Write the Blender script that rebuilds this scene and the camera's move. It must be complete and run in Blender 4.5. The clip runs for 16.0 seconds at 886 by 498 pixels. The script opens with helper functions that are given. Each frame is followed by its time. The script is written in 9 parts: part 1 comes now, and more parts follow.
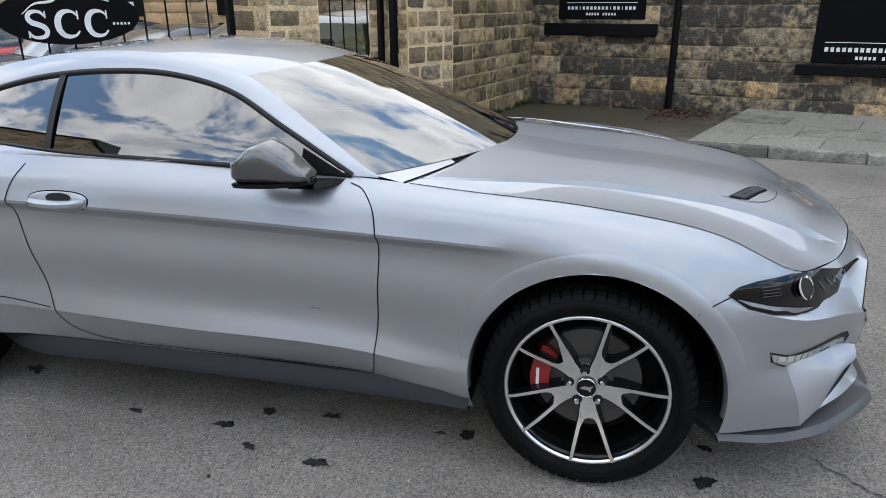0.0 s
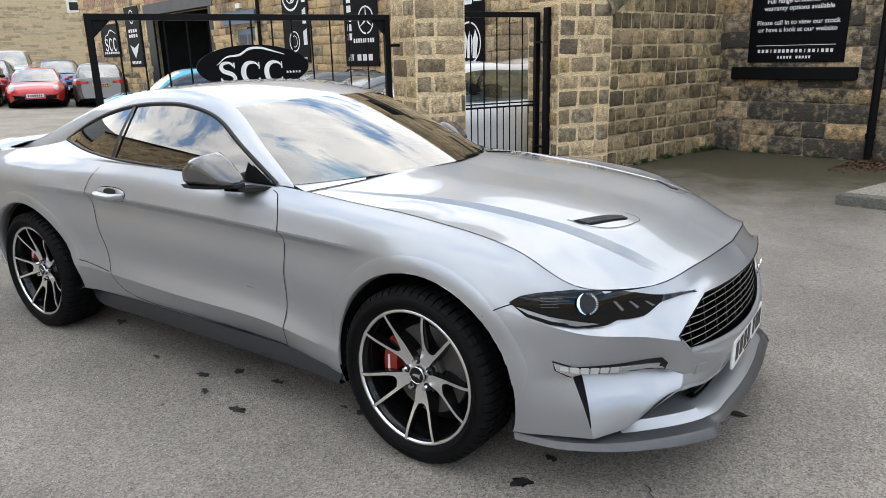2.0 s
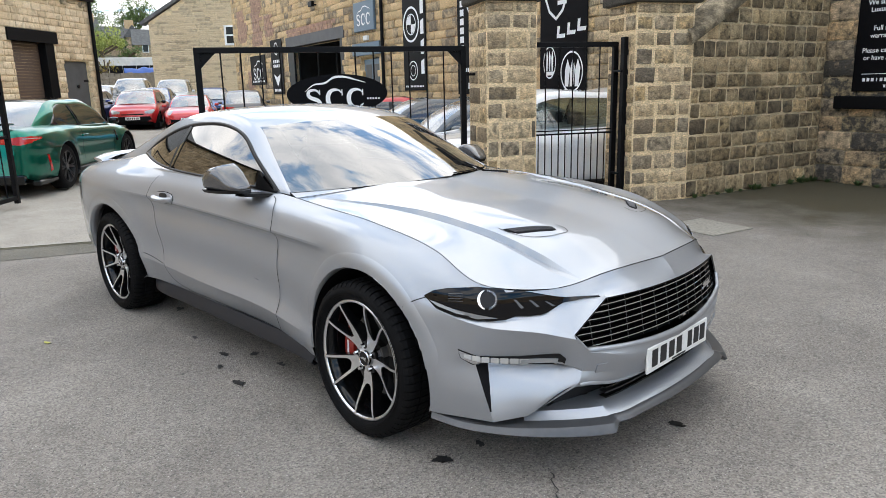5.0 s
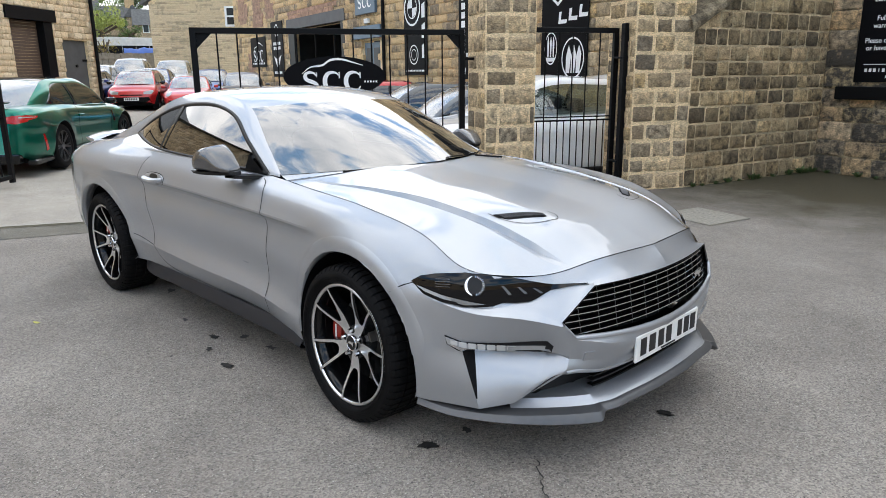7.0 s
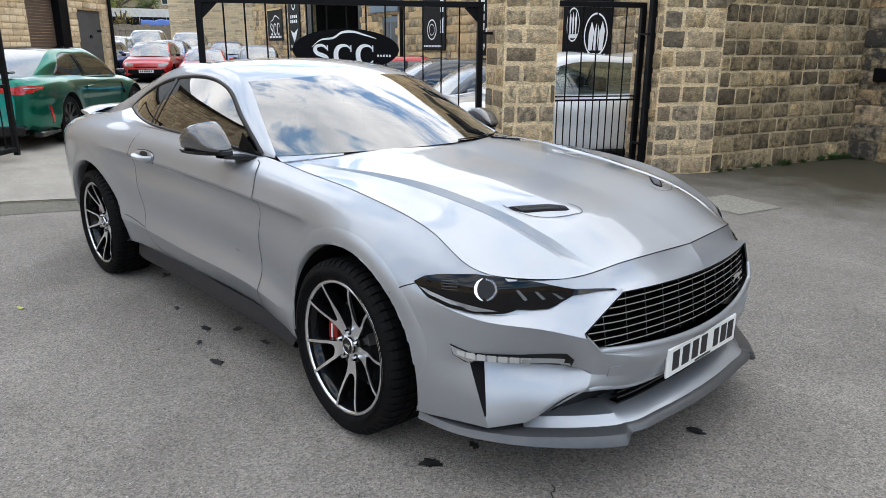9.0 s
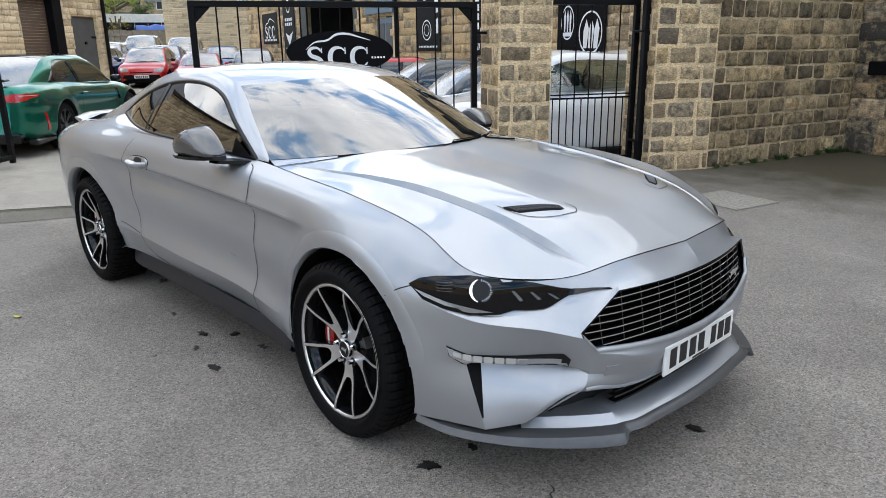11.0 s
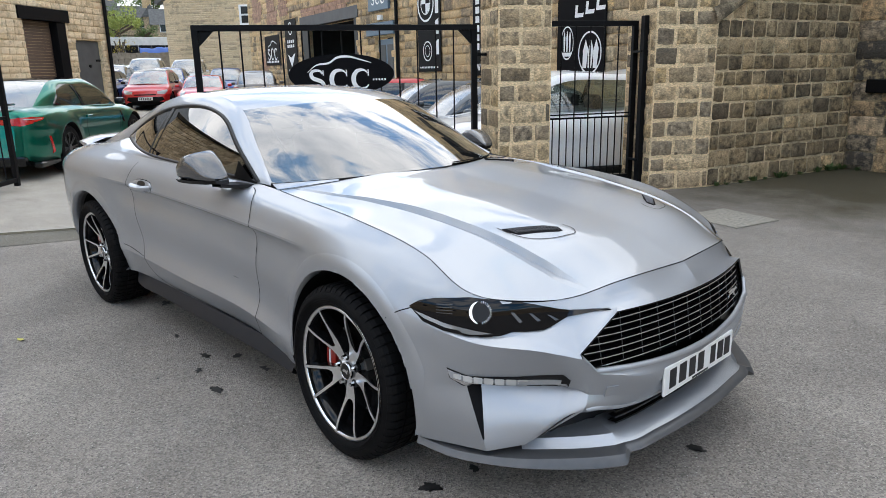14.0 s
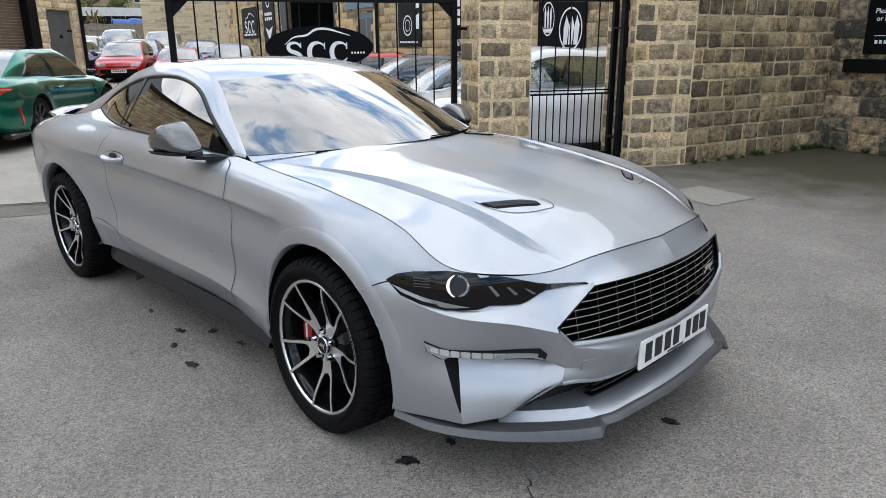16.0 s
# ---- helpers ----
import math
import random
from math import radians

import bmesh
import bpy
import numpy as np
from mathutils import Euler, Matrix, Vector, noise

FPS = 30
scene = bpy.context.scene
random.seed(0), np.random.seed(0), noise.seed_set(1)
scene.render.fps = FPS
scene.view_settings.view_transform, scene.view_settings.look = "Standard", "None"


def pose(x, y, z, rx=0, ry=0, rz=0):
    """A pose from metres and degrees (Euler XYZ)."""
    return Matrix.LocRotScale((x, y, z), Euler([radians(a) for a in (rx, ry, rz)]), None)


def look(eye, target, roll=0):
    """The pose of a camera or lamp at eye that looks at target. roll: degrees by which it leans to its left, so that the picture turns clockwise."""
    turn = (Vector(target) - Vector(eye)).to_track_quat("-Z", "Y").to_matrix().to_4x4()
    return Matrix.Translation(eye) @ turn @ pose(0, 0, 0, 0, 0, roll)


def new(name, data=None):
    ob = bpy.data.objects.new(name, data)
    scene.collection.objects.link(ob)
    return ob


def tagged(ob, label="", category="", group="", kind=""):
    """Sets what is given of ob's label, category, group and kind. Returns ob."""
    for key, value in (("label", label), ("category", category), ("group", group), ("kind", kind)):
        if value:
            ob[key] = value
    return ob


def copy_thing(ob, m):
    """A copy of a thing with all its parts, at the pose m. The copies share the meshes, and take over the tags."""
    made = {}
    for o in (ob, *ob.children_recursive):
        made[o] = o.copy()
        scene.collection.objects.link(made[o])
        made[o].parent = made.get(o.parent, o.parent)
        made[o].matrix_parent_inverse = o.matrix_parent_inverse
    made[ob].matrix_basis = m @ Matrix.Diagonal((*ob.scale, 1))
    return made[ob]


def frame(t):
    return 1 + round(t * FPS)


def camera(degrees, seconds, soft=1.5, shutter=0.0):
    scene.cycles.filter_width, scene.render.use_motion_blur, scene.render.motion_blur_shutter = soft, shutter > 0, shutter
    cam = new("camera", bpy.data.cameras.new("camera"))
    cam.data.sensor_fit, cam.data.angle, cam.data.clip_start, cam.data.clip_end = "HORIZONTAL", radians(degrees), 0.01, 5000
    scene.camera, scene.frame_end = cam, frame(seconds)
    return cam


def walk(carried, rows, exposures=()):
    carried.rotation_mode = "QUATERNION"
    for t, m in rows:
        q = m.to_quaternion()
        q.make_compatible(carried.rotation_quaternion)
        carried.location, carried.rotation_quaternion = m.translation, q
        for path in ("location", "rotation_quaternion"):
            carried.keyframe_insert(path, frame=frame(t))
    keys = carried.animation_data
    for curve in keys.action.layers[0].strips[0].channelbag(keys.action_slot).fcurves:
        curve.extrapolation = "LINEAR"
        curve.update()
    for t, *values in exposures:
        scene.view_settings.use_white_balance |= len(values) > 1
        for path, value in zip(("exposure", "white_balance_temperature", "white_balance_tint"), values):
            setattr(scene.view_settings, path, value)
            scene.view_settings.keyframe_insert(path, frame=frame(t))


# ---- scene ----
cam = camera(64.9, 16.0, soft=0.7)
PATH = [
    (0, (-0.024, -2.935, 1.534), (-0.44, -1.096, 0.865), -0.2),
    (0.5, (0.338, -2.917, 1.515), (-0.303, -1.135, 0.872), -0.1),
    (1, (0.685, -2.936, 1.509), (-0.107, -1.194, 0.929), -1.2),
    (1.5, (1.045, -2.915, 1.529), (0.16, -1.203, 0.994), -0.7),
    (2, (1.431, -2.809, 1.505), (0.344, -1.218, 0.967), -1.4),
    (2.5, (1.775, -2.833, 1.49), (0.58, -1.31, 0.989), -0.1),
    (3, (2.057, -2.721, 1.483), (0.8, -1.236, 1.021), 0.3),
    (3.5, (2.221, -2.648, 1.48), (0.858, -1.254, 1.036), -1.0),
    (4, (2.248, -2.636, 1.48), (0.873, -1.254, 1.035), -0.9),
    (4.2, (2.246, -2.631, 1.484), (0.864, -1.257, 1.036), -1.4),
    (6.5, (2.255, -2.631, 1.484), (0.866, -1.27, 1.017), -0.9),
    (7, (2.258, -2.581, 1.473), (0.88, -1.218, 0.979), -0.5),
    (7.5, (2.161, -2.511, 1.469), (0.773, -1.16, 0.97), 0.3),
    (8, (2.081, -2.425, 1.477), (0.714, -1.058, 0.966), -0.2),
    (8.5, (2.071, -2.334, 1.465), (0.682, -1.003, 0.918), -0.5),
    (9, (2.045, -2.334, 1.455), (0.648, -1.014, 0.9), 0.3),
    (11.5, (2.052, -2.314, 1.459), (0.657, -0.992, 0.905), -0.8),
    (12, (2.056, -2.319, 1.464), (0.661, -0.995, 0.917), -0.7),
    (12.5, (2.058, -2.324, 1.467), (0.659, -0.997, 0.937), -0.9),
    (13, (2.063, -2.323, 1.471), (0.655, -1.003, 0.949), -1.0),
    (13.5, (2.062, -2.32, 1.472), (0.655, -0.993, 0.962), -1.2),
    (14, (2.07, -2.324, 1.476), (0.66, -0.997, 0.973), -1.1),
    (14.5, (2.068, -2.323, 1.469), (0.668, -0.988, 0.962), -0.6),
    (15, (2.067, -2.314, 1.46), (0.689, -0.965, 0.928), -0.5),
    (15.5, (2.064, -2.309, 1.456), (0.697, -0.959, 0.899), -0.1),
    (16, (2.064, -2.309, 1.458), (0.707, -0.953, 0.892), -0.4),
]
walk(cam, [(t, look(eye, target, roll)) for t, eye, target, roll in PATH],
     exposures=[(0, .66, 6350, 10), (1, .86, 6750, 10), (2, .90, 6800, 10), (3.5, .90, 6740, 10), (9, .78, 6500, 10), (12, .72, 6450, 10), (16, .74, 6450, 10)])

# ---------------------------------------------------------------- world, sun
SUN_AZ, SUN_EL = 100.0, 83.0        # degrees from +x counter-clockwise, and above the horizon
world = bpy.data.worlds.new("sky")
scene.world = world
world.use_nodes = True
wt = world.node_tree
wt.nodes.clear()
w_out = wt.nodes.new("ShaderNodeOutputWorld")
w_bg = wt.nodes.new("ShaderNodeBackground")
w_sky = wt.nodes.new("ShaderNodeTexSky")
w_sky.sky_type = "NISHITA"
w_sky.sun_disc = False
w_sky.sun_elevation = radians(SUN_EL)
w_sky.sun_rotation = radians(90 - SUN_AZ)
w_sky.air_density, w_sky.dust_density, w_sky.ozone_density = 1.0, 0.4, 2.6
w_co = wt.nodes.new("ShaderNodeTexCoord")
w_sep = wt.nodes.new("ShaderNodeSeparateXYZ")
wt.links.new(w_co.outputs["Generated"], w_sep.inputs[0])
w_up = wt.nodes.new("ShaderNodeMath")               # height over the horizon, softened, so that the layer flattens out far off
w_up.operation = "MULTIPLY_ADD"
w_up.inputs[1].default_value, w_up.inputs[2].default_value = 1.0, 0.28
w_abs = wt.nodes.new("ShaderNodeMath")
w_abs.operation = "ABSOLUTE"
wt.links.new(w_sep.outputs["Z"], w_abs.inputs[0])
wt.links.new(w_abs.outputs[0], w_up.inputs[0])
w_lay = wt.nodes.new("ShaderNodeVectorMath")
w_lay.operation = "DIVIDE"
w_all = wt.nodes.new("ShaderNodeCombineXYZ")
for k in range(3):
    wt.links.new(w_up.outputs[0], w_all.inputs[k])
wt.links.new(w_co.outputs["Generated"], w_lay.inputs[0])
wt.links.new(w_all.outputs[0], w_lay.inputs[1])
w_map = wt.nodes.new("ShaderNodeMapping")
w_map.inputs["Scale"].default_value = (1.0, 1.0, 0.4)
w_map.inputs["Rotation"].default_value = (0, 0, radians(25))
w_map.inputs["Location"].default_value = (2.3, 0.4, 0.0)
w_n = wt.nodes.new("ShaderNodeTexNoise")
w_n.inputs["Scale"].default_value = 3.3
w_n.inputs["Detail"].default_value = 11.0
w_n.inputs["Roughness"].default_value = 0.64
w_n.inputs["Distortion"].default_value = 0.35
w_r = wt.nodes.new("ShaderNodeValToRGB")
w_r.color_ramp.elements[0].position = 0.43
w_r.color_ramp.elements[0].color = (0, 0, 0, 1)
w_r.color_ramp.elements[1].position = 0.515
w_r.color_ramp.elements[1].color = (1, 1, 1, 1)
w_n2 = wt.nodes.new("ShaderNodeTexNoise")
w_n2.inputs["Scale"].default_value = 5.0
w_n2.inputs["Detail"].default_value = 6.0
w_c = wt.nodes.new("ShaderNodeValToRGB")
w_c.color_ramp.elements[0].position = 0.32
w_c.color_ramp.elements[0].color = (5.0, 5.4, 6.0, 1)
w_c.color_ramp.elements[1].position = 0.68
w_c.color_ramp.elements[1].color = (10.2, 10.2, 10.2, 1)
w_mix = wt.nodes.new("ShaderNodeMix")
w_mix.data_type = "RGBA"
wt.links.new(w_lay.outputs[0], w_map.inputs["Vector"])
wt.links.new(w_map.outputs[0], w_n.inputs["Vector"])
wt.links.new(w_map.outputs[0], w_n2.inputs["Vector"])
# the cloud is thicker over the yard than over the street
w_dot = wt.nodes.new("ShaderNodeVectorMath")
w_dot.operation = "DOT_PRODUCT"
w_dot.inputs[1].default_value = (-0.62, 0.76, 0.20)
w_lean = wt.nodes.new("ShaderNodeMath")
w_lean.operation = "MULTIPLY_ADD"
w_lean.inputs[1].default_value = 0.035
wt.links.new(w_co.outputs["Generated"], w_dot.inputs[0])
wt.links.new(w_dot.outputs["Value"], w_lean.inputs[0])
wt.links.new(w_n.outputs["Fac"], w_lean.inputs[2])
wt.links.new(w_lean.outputs[0], w_r.inputs[0])
wt.links.new(w_n2.outputs["Fac"], w_c.inputs[0])
wt.links.new(w_r.outputs["Color"], w_mix.inputs["Factor"])
w_deep = wt.nodes.new("ShaderNodeMix")
w_deep.data_type, w_deep.blend_type = "RGBA", "MULTIPLY"
w_deep.inputs["Factor"].default_value = 1.0
w_deep.inputs[7].default_value = (0.42, 0.92, 1.08, 1)
wt.links.new(w_sky.outputs[0], w_deep.inputs[6])
wt.links.new(w_deep.outputs[2], w_mix.inputs[6])
wt.links.new(w_c.outputs["Color"], w_mix.inputs[7])
wt.links.new(w_mix.outputs[2], w_bg.inputs["Color"])
w_bg.inputs["Strength"].default_value = 0.15
wt.links.new(w_bg.outputs[0], w_out.inputs["Surface"])

sun_data = bpy.data.lights.new("sun", "SUN")
sun_data.energy = 0.6
sun_data.angle = radians(140.0)
sun_data.color = (1.0, 0.95, 0.88)
sun = new("sun", sun_data)
_d = Vector((math.cos(radians(SUN_AZ)) * math.cos(radians(SUN_EL)), math.sin(radians(SUN_AZ)) * math.cos(radians(SUN_EL)), math.sin(radians(SUN_EL))))
sun.matrix_world = look(_d * 60, (0, 0, 0))

# ---------------------------------------------------------------- materials
def _mat(name):
    m = bpy.data.materials.new(name)
    m.use_nodes = True
    return m, m.node_tree, m.node_tree.nodes["Principled BSDF"]


def plain(name, rgb, rough=0.5, metal=0.0, coat=0.0, spec=None, var=0.06, scale=30.0, bump=0.0, bscale=200.0, alpha=1.0):
    """A plain surface with a little uneven colour and grain."""
    m, nt, b = _mat(name)
    b.inputs["Roughness"].default_value = rough
    b.inputs["Metallic"].default_value = metal
    b.inputs["Coat Weight"].default_value = coat
    b.inputs["Coat Roughness"].default_value = 0.03
    if spec is not None:
        b.inputs["Specular IOR Level"].default_value = spec
    co = nt.nodes.new("ShaderNodeTexCoord")
    n = nt.nodes.new("ShaderNodeTexNoise")
    n.inputs["Scale"].default_value = scale
    n.inputs["Detail"].default_value = 6
    r = nt.nodes.new("ShaderNodeValToRGB")
    r.color_ramp.elements[0].position, r.color_ramp.elements[1].position = 0.3, 0.7
    r.color_ramp.elements[0].color = (*[max(0, c * (1 - var)) for c in rgb], 1)
    r.color_ramp.elements[1].color = (*[min(1, c * (1 + var)) for c in rgb], 1)
    nt.links.new(co.outputs["Object"], n.inputs["Vector"])
    nt.links.new(n.outputs["Fac"], r.inputs[0])
    nt.links.new(r.outputs[0], b.inputs["Base Color"])
    if bump:
        n2 = nt.nodes.new("ShaderNodeTexNoise")
        n2.inputs["Scale"].default_value = bscale
        n2.inputs["Detail"].default_value = 4
        bp = nt.nodes.new("ShaderNodeBump")
        bp.inputs["Strength"].default_value = bump
        bp.inputs["Distance"].default_value = 0.004
        nt.links.new(co.outputs["Object"], n2.inputs["Vector"])
        nt.links.new(n2.outputs["Fac"], bp.inputs["Height"])
        nt.links.new(bp.outputs[0], b.inputs["Normal"])
    return m


def car_paint(name, rgb, metal=0.7, rough=0.32, flake=0.12):
    m, nt, b = _mat(name)
    co = nt.nodes.new("ShaderNodeTexCoord")
    n = nt.nodes.new("ShaderNodeTexNoise")
    n.inputs["Scale"].default_value = 900
    n.inputs["Detail"].default_value = 2
    r = nt.nodes.new("ShaderNodeValToRGB")
    r.color_ramp.elements[0].position, r.color_ramp.elements[1].position = 0.35, 0.65
    r.color_ramp.elements[0].color = (*[c * (1 - flake) for c in rgb], 1)
    r.color_ramp.elements[1].color = (*[min(1, c * (1 + flake)) for c in rgb], 1)
    nt.links.new(co.outputs["Object"], n.inputs["Vector"])
    nt.links.new(n.outputs["Fac"], r.inputs[0])
    nt.links.new(r.outputs[0], b.inputs["Base Color"])
    n2 = nt.nodes.new("ShaderNodeTexNoise")
    n2.inputs["Scale"].default_value = 3.0
    n2.inputs["Detail"].default_value = 5
    mr = nt.nodes.new("ShaderNodeMapRange")
    mr.inputs["To Min"].default_value, mr.inputs["To Max"].default_value = rough - 0.012, rough + 0.012
    nt.links.new(co.outputs["Object"], n2.inputs["Vector"])
    nt.links.new(n2.outputs["Fac"], mr.inputs["Value"])
    nt.links.new(mr.outputs[0], b.inputs["Roughness"])
    b.inputs["Metallic"].default_value = metal
    b.inputs["Coat Weight"].default_value = 1.0
    b.inputs["Coat Roughness"].default_value = 0.02
    return m


def glass(name, tint, opacity, rough=0.0, gain=1.7):
    """A pane: clear tinted body with a mirror-like skin."""
    m, nt, b = _mat(name)
    nt.nodes.remove(b)
    out = nt.nodes["Material Output"]
    tr = nt.nodes.new("ShaderNodeBsdfTransparent")
    tr.inputs[0].default_value = (*tint, 1)
    gl = nt.nodes.new("ShaderNodeBsdfGlossy")
    gl.inputs["Roughness"].default_value = rough
    gl.inputs["Color"].default_value = (1, 1, 1, 1)
    fr = nt.nodes.new("ShaderNodeFresnel")
    fr.inputs["IOR"].default_value = 1.52
    ad = nt.nodes.new("ShaderNodeMath")
    ad.operation = "MULTIPLY_ADD"
    ad.inputs[1].default_value, ad.inputs[2].default_value = gain, opacity
    ad.use_clamp = True
    mx = nt.nodes.new("ShaderNodeMixShader")
    nt.links.new(fr.outputs[0], ad.inputs[0])
    nt.links.new(ad.outputs[0], mx.inputs[0])
    nt.links.new(tr.outputs[0], mx.inputs[1])
    nt.links.new(gl.outputs[0], mx.inputs[2])
    nt.links.new(mx.outputs[0], out.inputs[0])
    return m


def stone(name, tones, dark, dark_amount, rough=0.9, bump=0.8, random_by="OBJECT", by_block=0.55, soot_scale=5.0):
    """Weathered sandstone: a tone for each block, sooty patches, grain and pitted relief."""
    m, nt, b = _mat(name)
    b.inputs["Roughness"].default_value = rough
    b.inputs["Specular IOR Level"].default_value = 0.2
    co = nt.nodes.new("ShaderNodeNewGeometry")
    pos = co.outputs["Position"]
    if random_by == "OBJECT":
        rnd = nt.nodes.new("ShaderNodeObjectInfo").outputs["Random"]
    else:
        rnd = co.outputs["Random Per Island"]
    ramp = nt.nodes.new("ShaderNodeValToRGB")
    els = ramp.color_ramp.elements
    for i, c in enumerate(tones):
        e = els[i] if i < 2 else els.new(1.0)
        e.position = i / (len(tones) - 1)
        e.color = (*c, 1)
    nt.links.new(rnd, ramp.inputs[0])
    n1 = nt.nodes.new("ShaderNodeTexNoise")
    n1.inputs["Scale"].default_value = soot_scale
    n1.inputs["Detail"].default_value = 7
    n1.inputs["Roughness"].default_value = 0.65
    nt.links.new(pos, n1.inputs["Vector"])
    bed = nt.nodes.new("ShaderNodeVectorMath")          # grain drawn out along the bedding
    bed.operation = "MULTIPLY"
    bed.inputs[1].default_value = (1.0, 1.0, 2.3)
    nt.links.new(pos, bed.inputs[0])
    n2 = nt.nodes.new("ShaderNodeTexNoise")
    n2.inputs["Scale"].default_value = 38.0
    n2.inputs["Detail"].default_value = 7
    n2.inputs["Roughness"].default_value = 0.62
    nt.links.new(bed.outputs[0], n2.inputs["Vector"])
    soot = nt.nodes.new("ShaderNodeMath")
    soot.operation = "MULTIPLY_ADD"
    soot.inputs[1].default_value = by_block
    nt.links.new(rnd, soot.inputs[0])
    nt.links.new(n1.outputs["Fac"], soot.inputs[2])
    sr = nt.nodes.new("ShaderNodeMapRange")
    sr.inputs["From Min"].default_value, sr.inputs["From Max"].default_value = 0.38 + by_block - dark_amount, 0.70 + by_block - dark_amount
    nt.links.new(soot.outputs[0], sr.inputs["Value"])
    mix = nt.nodes.new("ShaderNodeMix")
    mix.data_type = "RGBA"
    mix.inputs[7].default_value = (*dark, 1)
    nt.links.new(sr.outputs[0], mix.inputs["Factor"])
    nt.links.new(ramp.outputs[0], mix.inputs[6])
    gr = nt.nodes.new("ShaderNodeMapRange")
    gr.inputs["To Min"].default_value, gr.inputs["To Max"].default_value = 0.42, 1.5
    gr.inputs["From Min"].default_value, gr.inputs["From Max"].default_value = 0.30, 0.68
    nt.links.new(n2.outputs["Fac"], gr.inputs["Value"])
    mul = nt.nodes.new("ShaderNodeMix")
    mul.data_type = "RGBA"
    mul.blend_type = "MULTIPLY"
    mul.inputs["Factor"].default_value = 0.75
    nt.links.new(mix.outputs[2], mul.inputs[6])
    nt.links.new(gr.outputs[0], mul.inputs[7])
    last = mul.outputs[2]
    nt.links.new(last, b.inputs["Base Color"])
    n3 = nt.nodes.new("ShaderNodeTexNoise")
    n3.inputs["Scale"].default_value = 26.0
    n3.inputs["Detail"].default_value = 8
    n3.inputs["Roughness"].default_value = 0.7
    nt.links.new(bed.outputs[0], n3.inputs["Vector"])
    bp = nt.nodes.new("ShaderNodeBump")
    bp.inputs["Strength"].default_value = bump
    bp.inputs["Distance"].default_value = 0.04
    coarse = nt.nodes.new("ShaderNodeTexNoise")
    coarse.inputs["Scale"].default_value = 11.0
    coarse.inputs["Detail"].default_value = 3
    nt.links.new(pos, coarse.inputs["Vector"])
    relief = nt.nodes.new("ShaderNodeMath")
    relief.operation = "ADD"
    nt.links.new(n3.outputs["Fac"], relief.inputs[0])
    nt.links.new(coarse.outputs["Fac"], relief.inputs[1])
    nt.links.new(relief.outputs[0], bp.inputs["Height"])
    nt.links.new(bp.outputs[0], b.inputs["Normal"])
    return m


